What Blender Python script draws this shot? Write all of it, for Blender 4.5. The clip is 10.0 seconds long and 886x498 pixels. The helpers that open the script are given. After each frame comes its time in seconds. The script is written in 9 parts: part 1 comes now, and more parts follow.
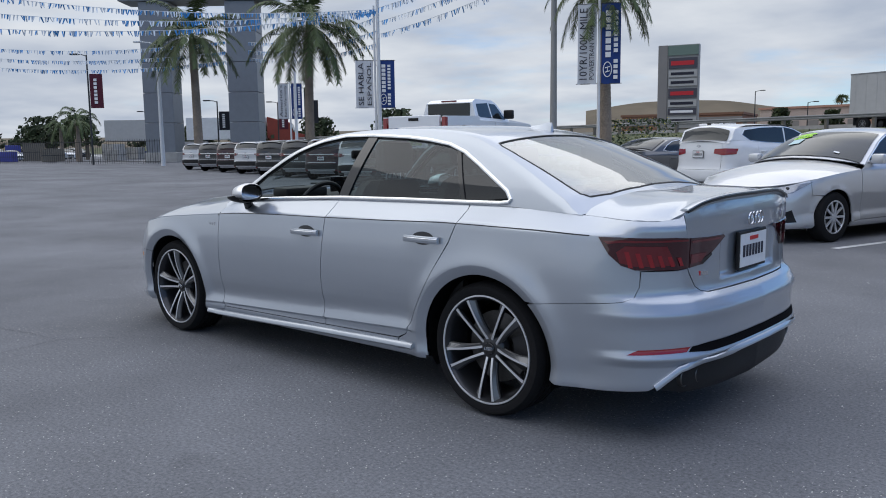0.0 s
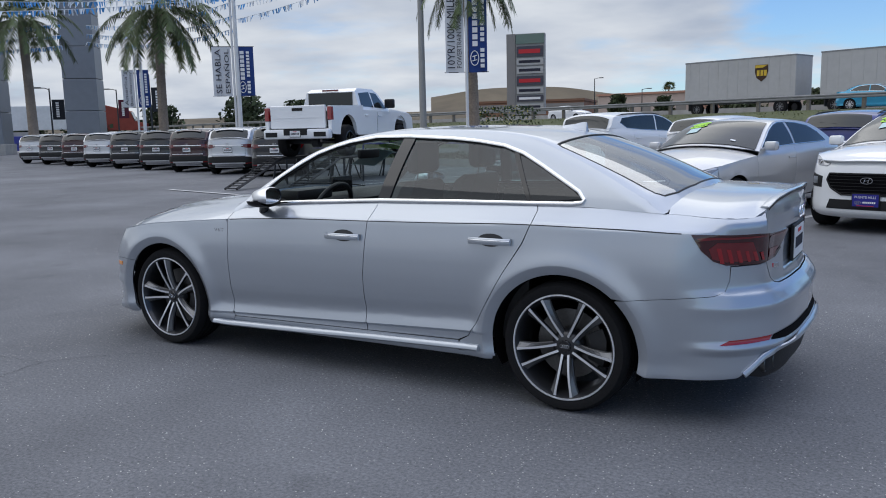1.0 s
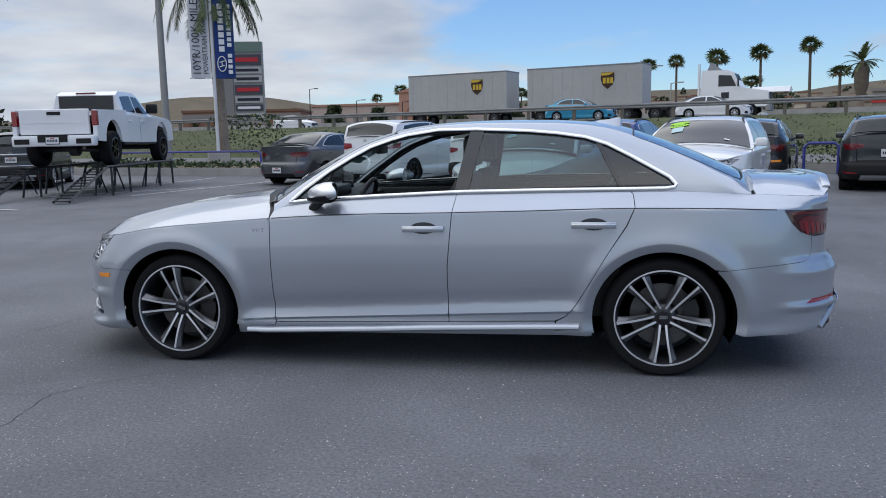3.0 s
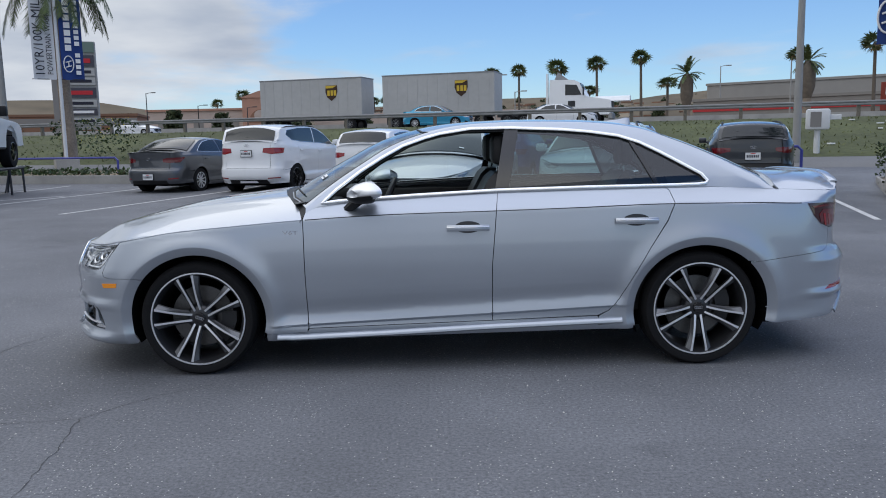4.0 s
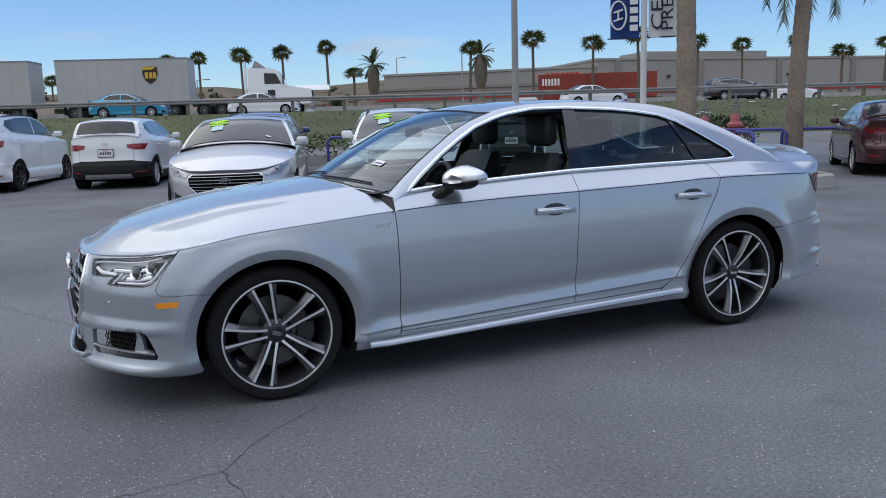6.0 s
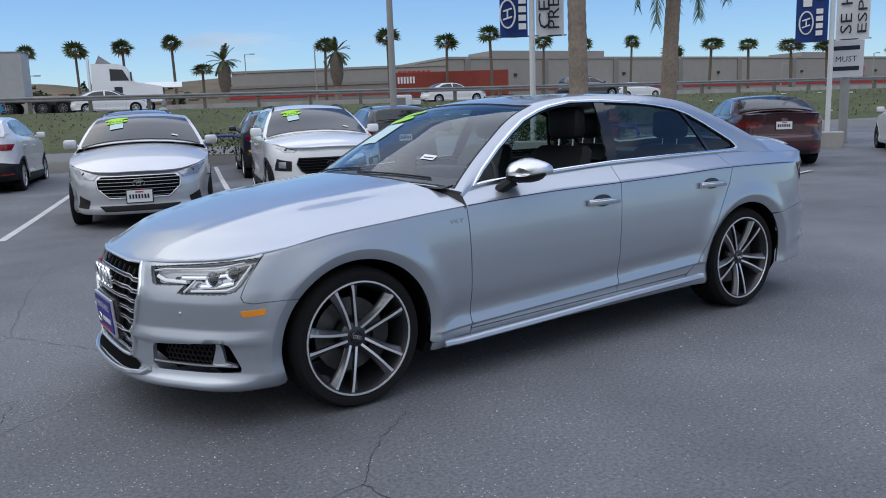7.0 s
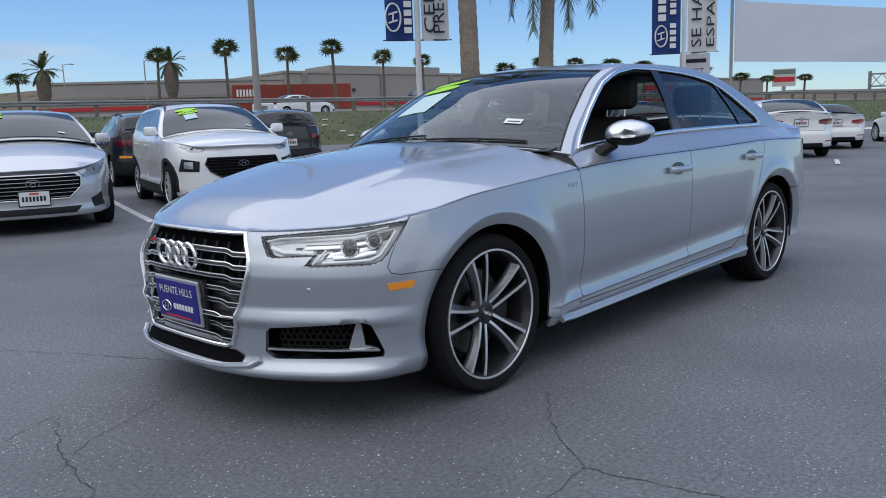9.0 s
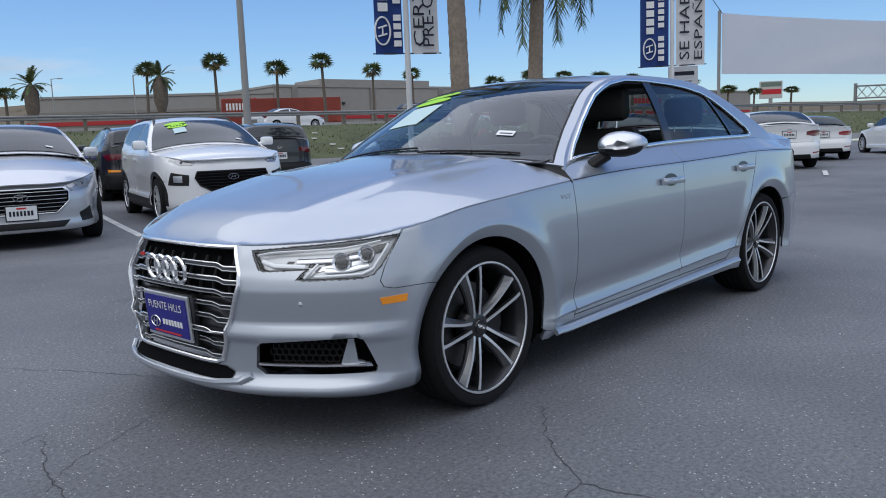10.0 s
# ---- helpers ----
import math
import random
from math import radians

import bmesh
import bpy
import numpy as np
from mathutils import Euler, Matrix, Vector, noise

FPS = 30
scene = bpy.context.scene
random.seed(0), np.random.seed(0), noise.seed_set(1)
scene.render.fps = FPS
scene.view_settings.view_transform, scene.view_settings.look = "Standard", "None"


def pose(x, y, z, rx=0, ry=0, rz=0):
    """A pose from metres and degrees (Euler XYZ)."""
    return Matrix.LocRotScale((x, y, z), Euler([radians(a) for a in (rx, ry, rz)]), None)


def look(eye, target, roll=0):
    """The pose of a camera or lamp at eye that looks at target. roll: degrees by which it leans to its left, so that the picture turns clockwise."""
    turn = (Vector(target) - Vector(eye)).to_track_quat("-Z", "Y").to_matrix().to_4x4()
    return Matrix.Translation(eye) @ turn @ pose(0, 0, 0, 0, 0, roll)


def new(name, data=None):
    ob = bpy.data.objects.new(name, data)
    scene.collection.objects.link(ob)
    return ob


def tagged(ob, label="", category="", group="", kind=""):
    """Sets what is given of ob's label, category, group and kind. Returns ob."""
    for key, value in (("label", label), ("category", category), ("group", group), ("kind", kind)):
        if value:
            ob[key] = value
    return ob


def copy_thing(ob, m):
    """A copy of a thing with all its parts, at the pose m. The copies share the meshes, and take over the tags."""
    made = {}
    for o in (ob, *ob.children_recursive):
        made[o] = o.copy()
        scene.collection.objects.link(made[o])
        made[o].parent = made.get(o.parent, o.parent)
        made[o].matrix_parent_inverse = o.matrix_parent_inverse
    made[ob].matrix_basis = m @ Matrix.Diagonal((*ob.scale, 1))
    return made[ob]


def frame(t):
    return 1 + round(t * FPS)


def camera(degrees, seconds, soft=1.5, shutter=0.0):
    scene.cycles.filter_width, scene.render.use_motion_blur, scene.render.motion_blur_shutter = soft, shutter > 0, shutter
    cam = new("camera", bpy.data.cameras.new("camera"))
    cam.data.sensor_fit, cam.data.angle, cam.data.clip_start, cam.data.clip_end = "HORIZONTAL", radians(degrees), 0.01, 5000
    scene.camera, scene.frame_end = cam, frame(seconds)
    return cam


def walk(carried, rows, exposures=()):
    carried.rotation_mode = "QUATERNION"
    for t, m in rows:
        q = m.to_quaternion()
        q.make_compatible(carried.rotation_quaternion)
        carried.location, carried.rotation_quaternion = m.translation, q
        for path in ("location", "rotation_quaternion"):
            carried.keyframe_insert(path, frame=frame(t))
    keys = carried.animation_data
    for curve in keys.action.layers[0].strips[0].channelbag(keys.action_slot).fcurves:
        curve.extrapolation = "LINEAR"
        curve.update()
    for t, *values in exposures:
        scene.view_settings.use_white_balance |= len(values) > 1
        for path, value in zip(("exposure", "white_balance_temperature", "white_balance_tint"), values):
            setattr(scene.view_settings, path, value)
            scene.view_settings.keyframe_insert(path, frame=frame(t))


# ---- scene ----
cam = camera(58.1, 10.0, 1.0)
PATH = [
    (0, (3.782, -3.658, 1.295), (2.449, -2.189, 1.039), -0.7),
    (0.5, (3.366, -4.037, 1.377), (2.179, -2.45, 1.106), -1.1),
    (1, (2.907, -4.298, 1.391), (1.876, -2.609, 1.096), -1.3),
    (1.5, (2.51, -4.572, 1.431), (1.639, -2.799, 1.123), -1.3),
    (2, (2.082, -4.784, 1.433), (1.371, -2.941, 1.12), -1.2),
    (2.5, (1.597, -4.996, 1.369), (1.053, -3.095, 1.069), -1.1),
    (3.8, (0.126, -5.182, 1.317), (0.069, -3.202, 1.043), -1.2),
    (4, (-0.077, -5.182, 1.308), (-0.055, -3.201, 1.033), -1.1),
    (4.5, (-0.623, -5.097, 1.301), (-0.401, -3.129, 1.018), -1.2),
    (5, (-1.153, -4.944, 1.297), (-0.731, -3.011, 1.003), -1.3),
    (5.2, (-1.331, -4.878, 1.321), (-0.844, -2.962, 1.016), -1.5),
    (6.3, (-2.444, -4.297, 1.307), (-1.547, -2.539, 0.987), -1.8),
    (6.5, (-2.609, -4.191, 1.314), (-1.649, -2.467, 0.99), -1.9),
    (7, (-3.07, -3.88, 1.318), (-1.957, -2.253, 0.983), -2.0),
    (7.5, (-3.406, -3.52, 1.3), (-2.167, -1.988, 0.955), -2.0),
    (8, (-3.722, -3.204, 1.274), (-2.388, -1.755, 0.929), -1.9),
    (8.5, (-3.872, -2.935, 1.173), (-2.475, -1.542, 0.842), -1.8),
    (9, (-3.82, -2.803, 1.089), (-2.391, -1.438, 0.78), -1.9),
    (9.5, (-3.806, -2.781, 1.086), (-2.363, -1.426, 0.797), -2.0),
    (10, (-3.804, -2.773, 1.085), (-2.355, -1.424, 0.807), -2.1),
]
walk(cam, [(t, look(eye, target, roll)) for t, eye, target, roll in PATH])

# ---- sky and sun ----
SUN_EL, SUN_ROT = radians(84.3), radians(-56)
world = bpy.data.worlds.new("sky")
scene.world = world
world.use_nodes = True
wt = world.node_tree
wt.nodes.clear()


def wnode(kind, **kw):
    n = wt.nodes.new(kind)
    for k, v in kw.items():
        if k == "noise_dimensions":
            n.noise_dimensions = v
        elif k == "operation":
            n.operation = v
        elif k == "blend_type":
            n.blend_type = v
        elif k == "data_type":
            n.data_type = v
    return n


w_out = wnode("ShaderNodeOutputWorld")
w_bg = wnode("ShaderNodeBackground")
w_sky = wt.nodes.new("ShaderNodeTexSky")
w_sky.sky_type = "NISHITA"
w_sky.sun_disc = False
w_sky.sun_elevation = SUN_EL
w_sky.sun_rotation = SUN_ROT
w_sky.air_density, w_sky.dust_density, w_sky.ozone_density = 1.0, 0.1, 3.0
w_tc = wnode("ShaderNodeTexCoord")
w_sep = wnode("ShaderNodeSeparateXYZ")
wt.links.new(w_tc.outputs["Generated"], w_sep.inputs[0])
# flat cloud deck: the direction is projected on a plane overhead
w_add = wnode("ShaderNodeMath", operation="ADD")
w_add.inputs[1].default_value = 0.16
wt.links.new(w_sep.outputs["Z"], w_add.inputs[0])
w_max = wnode("ShaderNodeMath", operation="MAXIMUM")
w_max.inputs[1].default_value = 0.05
wt.links.new(w_add.outputs[0], w_max.inputs[0])
w_div = wnode("ShaderNodeVectorMath", operation="DIVIDE")
w_cmb = wnode("ShaderNodeCombineXYZ")
for i in range(3):
    wt.links.new(w_max.outputs[0], w_cmb.inputs[i])
wt.links.new(w_tc.outputs["Generated"], w_div.inputs[0])
wt.links.new(w_cmb.outputs[0], w_div.inputs[1])
w_n1 = wnode("ShaderNodeTexNoise")
w_n1.inputs["Scale"].default_value = 0.85
w_n1.inputs["Detail"].default_value = 9.0
w_n1.inputs["Roughness"].default_value = 0.55
w_n1.inputs["Distortion"].default_value = 0.25
wt.links.new(w_div.outputs[0], w_n1.inputs["Vector"])
# cover is heavier towards -x (the overcast side), thinner towards +x
w_cov = wnode("ShaderNodeMapRange")
w_cov.inputs["From Min"].default_value = -0.75
w_cov.inputs["From Max"].default_value = 0.45
w_cov.inputs["To Min"].default_value = 0.30
w_cov.inputs["To Max"].default_value = -0.10
wt.links.new(w_sep.outputs["X"], w_cov.inputs["Value"])
w_sum = wnode("ShaderNodeMath", operation="ADD")
wt.links.new(w_n1.outputs["Fac"], w_sum.inputs[0])
w_south = wnode("ShaderNodeMapRange")
w_south.inputs["From Min"].default_value, w_south.inputs["From Max"].default_value = -0.8, 0.0
w_south.inputs["To Min"].default_value, w_south.inputs["To Max"].default_value = 0.14, 0.0
wt.links.new(w_sep.outputs["Y"], w_south.inputs["Value"])
w_all = wnode("ShaderNodeMath", operation="ADD")
wt.links.new(w_cov.outputs[0], w_all.inputs[0])
wt.links.new(w_south.outputs[0], w_all.inputs[1])
wt.links.new(w_all.outputs[0], w_sum.inputs[1])
w_ramp = wnode("ShaderNodeMapRange")
w_ramp.interpolation_type = "SMOOTHSTEP"
w_ramp.inputs["From Min"].default_value = 0.52
w_ramp.inputs["From Max"].default_value = 0.74
wt.links.new(w_sum.outputs[0], w_ramp.inputs["Value"])
w_n2 = wnode("ShaderNodeTexNoise")
w_n2.inputs["Scale"].default_value = 1.4
w_n2.inputs["Detail"].default_value = 5.0
wt.links.new(w_div.outputs[0], w_n2.inputs["Vector"])
w_cr = wt.nodes.new("ShaderNodeValToRGB")
w_cr.color_ramp.elements[0].position, w_cr.color_ramp.elements[0].color = 0.3, (3.4, 3.9, 4.8, 1)
w_cr.color_ramp.elements[1].position, w_cr.color_ramp.elements[1].color = 0.7, (6.0, 6.3, 6.7, 1)
wt.links.new(w_n2.outputs["Fac"], w_cr.inputs["Fac"])
w_mix = wt.nodes.new("ShaderNodeMix")
w_mix.data_type = "RGBA"
wt.links.new(w_ramp.outputs[0], w_mix.inputs["Factor"])
w_tint = wnode("ShaderNodeVectorMath", operation="MULTIPLY")
w_tint.inputs[1].default_value = (0.71, 0.88, 1.10)
wt.links.new(w_sky.outputs["Color"], w_tint.inputs[0])
wt.links.new(w_tint.outputs[0], w_mix.inputs["A"])
wt.links.new(w_cr.outputs["Color"], w_mix.inputs["B"])
wt.links.new(w_mix.outputs["Result"], w_bg.inputs["Color"])
w_bg.inputs["Strength"].default_value = 0.088
wt.links.new(w_bg.outputs[0], w_out.inputs[0])

sun = new("sun", bpy.data.lights.new("sun", "SUN"))
sun.data.energy, sun.data.angle, sun.data.color = 1.55, radians(110), (1.0, 0.985, 0.965)
sun.matrix_world = look((-3, 2, 36), (0, 0, 0))
scene.view_settings.exposure = 0.5

# ---- materials ----
def mat(name, color, rough=0.5, metal=0.0, grain=0.0, grain_scale=40.0, stain=0.0, stain_scale=1.5, bump=0.0, bump_scale=120.0,
        coat=0.0, trans=0.0, ior=1.45, emit=None, emit_strength=0.0, spec=0.5, vary=0.0, island=0.0, alpha=1.0):
    """A principled surface with fine grain, broad stains and relief."""
    m = bpy.data.materials.new(name)
    m.use_nodes = True
    nt = m.node_tree
    b = nt.nodes["Principled BSDF"]
    b.inputs["Base Color"].default_value = (*color, 1)
    b.inputs["Roughness"].default_value = rough
    b.inputs["Metallic"].default_value = metal
    b.inputs["Coat Weight"].default_value = coat
    b.inputs["Coat Roughness"].default_value = 0.04
    b.inputs["Transmission Weight"].default_value = trans
    b.inputs["IOR"].default_value = ior
    b.inputs["Specular IOR Level"].default_value = spec
    b.inputs["Alpha"].default_value = alpha
    if emit:
        b.inputs["Emission Color"].default_value = (*emit, 1)
        b.inputs["Emission Strength"].default_value = emit_strength
    if grain or stain or bump or vary or island:
        tc = nt.nodes.new("ShaderNodeTexCoord")
        src = None

        def scaled(out, amount):
            r = nt.nodes.new("ShaderNodeMapRange")
            r.inputs["To Min"].default_value = 1 - amount
            r.inputs["To Max"].default_value = 1 + amount
            nt.links.new(out, r.inputs["Value"])
            return r.outputs[0]

        factors = []
        for amount, sc, det in ((grain, grain_scale, 3), (stain, stain_scale, 5)):
            if amount:
                n = nt.nodes.new("ShaderNodeTexNoise")
                n.inputs["Scale"].default_value = sc
                n.inputs["Detail"].default_value = det
                nt.links.new(tc.outputs["Object"], n.inputs["Vector"])
                factors.append(scaled(n.outputs["Fac"], amount * 1.8))
        if vary:
            factors.append(scaled(nt.nodes.new("ShaderNodeObjectInfo").outputs["Random"], vary))
        if island:
            factors.append(scaled(nt.nodes.new("ShaderNodeNewGeometry").outputs["Random Per Island"], island))
        if factors:
            f = factors[0]
            for g in factors[1:]:
                mu = nt.nodes.new("ShaderNodeMath")
                mu.operation = "MULTIPLY"
                nt.links.new(f, mu.inputs[0])
                nt.links.new(g, mu.inputs[1])
                f = mu.outputs[0]
            sc = nt.nodes.new("ShaderNodeVectorMath")
            sc.operation = "SCALE"
            sc.inputs[0].default_value = color
            nt.links.new(f, sc.inputs["Scale"])
            nt.links.new(sc.outputs[0], b.inputs["Base Color"])
        if bump:
            n = nt.nodes.new("ShaderNodeTexNoise")
            n.inputs["Scale"].default_value = bump_scale
            n.inputs["Detail"].default_value = 4
            nt.links.new(tc.outputs["Object"], n.inputs["Vector"])
            bp = nt.nodes.new("ShaderNodeBump")
            bp.inputs["Strength"].default_value = bump
            bp.inputs["Distance"].default_value = 0.01
            nt.links.new(n.outputs["Fac"], bp.inputs["Height"])
            nt.links.new(bp.outputs[0], b.inputs["Normal"])
    return m


def paint(name, color, metal=0.0, rough=0.35):
    return mat(name, color, rough, metal, grain=0.03 if metal else 0.0, grain_scale=900, stain=0.02, stain_scale=2.0, coat=1.0)


def tinted(name, color, dark, ior=1.9):
    """Window glass: a clear coat over a see-through tint."""
    m = bpy.data.materials.new(name)
    m.use_nodes = True
    nt = m.node_tree
    nt.nodes.clear()
    out = nt.nodes.new("ShaderNodeOutputMaterial")
    tr = nt.nodes.new("ShaderNodeBsdfTransparent")
    tr.inputs["Color"].default_value = (*[c * dark for c in color], 1)
    gl = nt.nodes.new("ShaderNodeBsdfGlossy")
    gl.inputs["Roughness"].default_value = 0.015
    gl.inputs["Color"].default_value = (0.95, 0.97, 1, 1)
    lw = nt.nodes.new("ShaderNodeLayerWeight")
    lw.inputs["Blend"].default_value = 0.5
    pw = nt.nodes.new("ShaderNodeMath")
    pw.operation = "POWER"
    pw.inputs[1].default_value = 5.0
    nt.links.new(lw.outputs["Facing"], pw.inputs[0])
    f0 = ((ior - 1) / (ior + 1)) ** 2
    fr = nt.nodes.new("ShaderNodeMath")
    fr.operation = "MULTIPLY_ADD"
    fr.inputs[1].default_value, fr.inputs[2].default_value = 1 - f0, f0
    nt.links.new(pw.outputs[0], fr.inputs[0])
    mx = nt.nodes.new("ShaderNodeMixShader")
    nt.links.new(fr.outputs[0], mx.inputs[0])
    nt.links.new(tr.outputs[0], mx.inputs[1])
    nt.links.new(gl.outputs[0], mx.inputs[2])
    nt.links.new(mx.outputs[0], out.inputs[0])
    return m


M = dict(
    silver=paint("silver_paint", (0.445, 0.48, 0.53), 0.70, 0.32),
    chrome=mat("chrome", (0.75, 0.76, 0.78), 0.12, 1.0),
    bright_trim=mat("bright_trim", (0.90, 0.91, 0.92), 0.2, 1.0),
    satin=mat("satin_aluminium", (0.74, 0.75, 0.77), 0.36, 1.0, grain=0.05, grain_scale=200),
    black=mat("black_plastic", (0.013, 0.013, 0.014), 0.5, spec=0.35, grain=0.1, grain_scale=300, bump=0.05, bump_scale=600),
    gloss=mat("gloss_black", (0.008, 0.008, 0.009), 0.1, coat=0.6),
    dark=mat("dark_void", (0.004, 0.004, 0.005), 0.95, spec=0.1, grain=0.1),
    rubber=mat("tyre_rubber", (0.012, 0.012, 0.013), 0.85, spec=0.2, grain=0.15, grain_scale=60, bump=0.1, bump_scale=200),
    alloy=mat("machined_alloy", (0.74, 0.75, 0.77), 0.34, 0.6, grain=0.04, grain_scale=300),
    alloy_dark=mat("dark_grey_alloy", (0.038, 0.039, 0.043), 0.35, 0.6, coat=0.4),
    alloy_grey=mat("grey_alloy_flank", (0.17, 0.173, 0.18), 0.35, 0.7, coat=0.3),
    steel=mat("brake_steel", (0.13, 0.128, 0.125), 0.4, 1.0, grain=0.15, grain_scale=80),
    caliper=mat("black_caliper", (0.03, 0.03, 0.032), 0.4),
    glass=tinted("window_glass", (0.80, 0.93, 0.93), 0.80, 2.0),
    glass_screen=tinted("laminated_screen", (0.80, 0.93, 0.93), 0.80, 1.9),
    glass_tint=tinted("privacy_glass", (0.66, 0.88, 0.88), 0.58, 1.7),
    glass_rear=tinted("heated_rear_glass", (0.78, 0.92, 0.93), 0.8, 4.0),
    glass_dark=tinted("dark_glass", (0.5, 0.6, 0.62), 0.20, 1.7),
    lens=tinted("clear_lens", (0.98, 0.99, 1.0), 0.99, 1.5),
    clear_lamp_shell=mat("lamp_shell", (0.55, 0.56, 0.58), 0.28, 0.7),
    red_lens=mat("red_lens", (0.13, 0.005, 0.009), 0.08, coat=1.0, spec=0.6),
    red_bright=mat("bright_red_lens", (0.27, 0.007, 0.012), 0.1, coat=1.0),
    red_dark=mat("smoked_red_lens", (0.042, 0.004, 0.007), 0.06, coat=1.0),
    amber=mat("amber_lens", (0.9, 0.30, 0.015), 0.15, coat=0.8),
    white_plastic=mat("white_plastic", (0.86, 0.87, 0.87), 0.4),
    leather=mat("black_leather", (0.016, 0.016, 0.0165), 0.45, grain=0.12, grain_scale=90, bump=0.15, bump_scale=300),
    trim_grey=mat("grey_trim", (0.11, 0.11, 0.115), 0.6, grain=0.1),
    blue_plate=mat("blue_plate", (0.018, 0.018, 0.22), 0.5),
    white_ink=mat("white_ink", (0.8, 0.8, 0.8), 0.5),
    black_ink=mat("black_ink", (0.015, 0.016, 0.03), 0.6),
    red_ink=mat("red_ink", (0.55, 0.03, 0.03), 0.5),
    plate_white=mat("white_plate", (0.72, 0.73, 0.74), 0.4, grain=0.05),
    paper=mat("white_paper", (0.8, 0.82, 0.84), 0.7),
    paper_blue=mat("pale_blue_paper", (0.50, 0.66, 0.68), 0.7),
    lime=mat("lime_sticker", (0.36, 0.75, 0.02), 0.5),
    headliner=mat("grey_headliner", (0.05, 0.05, 0.053), 0.9, grain=0.1),
)

# ---- building helpers ----
def part(name, bm, material, parent=None, label="", smooth=False):
    """A bmesh as one mesh object, under its thing or part."""
    me = bpy.data.meshes.new(name)
    bm.to_mesh(me)
    bm.free()
    ob = new(name, me)
    me.materials.append(M[material] if isinstance(material, str) else material)
    if smooth:
        me.polygons.foreach_set("use_smooth", [True] * len(me.polygons))
        me.set_sharp_from_angle(angle=radians(38))
    ob.parent = parent
    if label:
        ob["label"] = label
    return ob


def thing(name, label, category, m=None, group="", kind=""):
    ob = new(name)
    tagged(ob, label, category, group, kind)
    if m is not None:
        ob.matrix_basis = m
    return ob


def box(bm, x0, y0, z0, x1, y1, z1, bevel=0.0, m=None):
    vs = [bm.verts.new(p) for p in ((x0, y0, z0), (x1, y0, z0), (x1, y1, z0), (x0, y1, z0), (x0, y0, z1), (x1, y0, z1), (x1, y1, z1), (x0, y1, z1))]
    fs = [bm.faces.new([vs[i] for i in f]) for f in ((3, 2, 1, 0), (4, 5, 6, 7), (0, 1, 5, 4), (1, 2, 6, 5), (2, 3, 7, 6), (3, 0, 4, 7))]
    if bevel:
        es = list({e for f in fs for e in f.edges})
        r = bmesh.ops.bevel(bm, geom=es, offset=bevel, segments=2, affect="EDGES", profile=0.5)
        vs = list({v for f in r["faces"] for v in f.verts} | {v for v in vs if v.is_valid})
    if m is not None:
        bmesh.ops.transform(bm, matrix=m, verts=[v for v in vs if v.is_valid])
    return bm


def boxm(*a, **k):
    return box(bmesh.new(), *a, **k)


def tube(bm, pts, r, n=8, cap=True):
    """A round bar along points; r is one radius or one per point."""
    pts = [Vector(p) for p in pts]
    rr = r if isinstance(r, (list, tuple)) else [r] * len(pts)
    rings, ref = [], None
    for i, p in enumerate(pts):
        d = (pts[min(i + 1, len(pts) - 1)] - pts[max(i - 1, 0)]).normalized()
        if ref is None:
            ref = Vector((0, 0, 1)) if abs(d.z) < 0.9 else Vector((1, 0, 0))
        a = (ref - d * ref.dot(d)).normalized()
        ref = a
        b = d.cross(a)
        rings.append([bm.verts.new(p + (a * math.cos(k * math.tau / n) + b * math.sin(k * math.tau / n)) * rr[i]) for k in range(n)])
    for q, w in zip(rings, rings[1:]):
        for k in range(n):
            bm.faces.new((q[k], q[(k + 1) % n], w[(k + 1) % n], w[k]))
    if cap:
        bm.faces.new(rings[0][::-1])
        bm.faces.new(rings[-1])
    return bm


def tubem(pts, r, n=8, cap=True):
    return tube(bmesh.new(), pts, r, n, cap)


def lathe(bm, profile, n=32, axis="y", closed=False):
    """Turns (radius, offset along the axis) points about an axis."""
    rings = []
    for r, h in profile:
        ring = []
        for k in range(n):
            c, s = math.cos(k * math.tau / n) * r, math.sin(k * math.tau / n) * r
            ring.append(bm.verts.new((c, h, s) if axis == "y" else (c, s, h)))
        rings.append(ring)
    pairs = list(zip(rings, rings[1:])) + ([(rings[-1], rings[0])] if closed else [])
    for q, w in pairs:
        for k in range(n):
            bm.faces.new((q[k], q[(k + 1) % n], w[(k + 1) % n], w[k]))
    bmesh.ops.recalc_face_normals(bm, faces=bm.faces)
    return bm


def prism(bm, outline, y0, y1, m=None):
    """A polygon in (x, z), thick from y0 to y1."""
    a = [bm.verts.new((x, y0, z)) for x, z in outline]
    b = [bm.verts.new((x, y1, z)) for x, z in outline]
    n = len(outline)
    fs = [bm.faces.new(a), bm.faces.new(b[::-1])] + [bm.faces.new((a[i], b[i], b[(i + 1) % n], a[(i + 1) % n])) for i in range(n)]
    bmesh.ops.recalc_face_normals(bm, faces=fs)
    if m is not None:
        bmesh.ops.transform(bm, matrix=m, verts=a + b)
    return bm


def slab(bm, outline, z0, z1):
    """A polygon in (x, y), thick from z0 to z1."""
    a = [bm.verts.new((x, y, z0)) for x, y in outline]
    b = [bm.verts.new((x, y, z1)) for x, y in outline]
    n = len(outline)
    fs = [bm.faces.new(a[::-1]), bm.faces.new(b)] + [bm.faces.new((a[i], a[(i + 1) % n], b[(i + 1) % n], b[i])) for i in range(n)]
    bmesh.ops.recalc_face_normals(bm, faces=fs)
    return bm


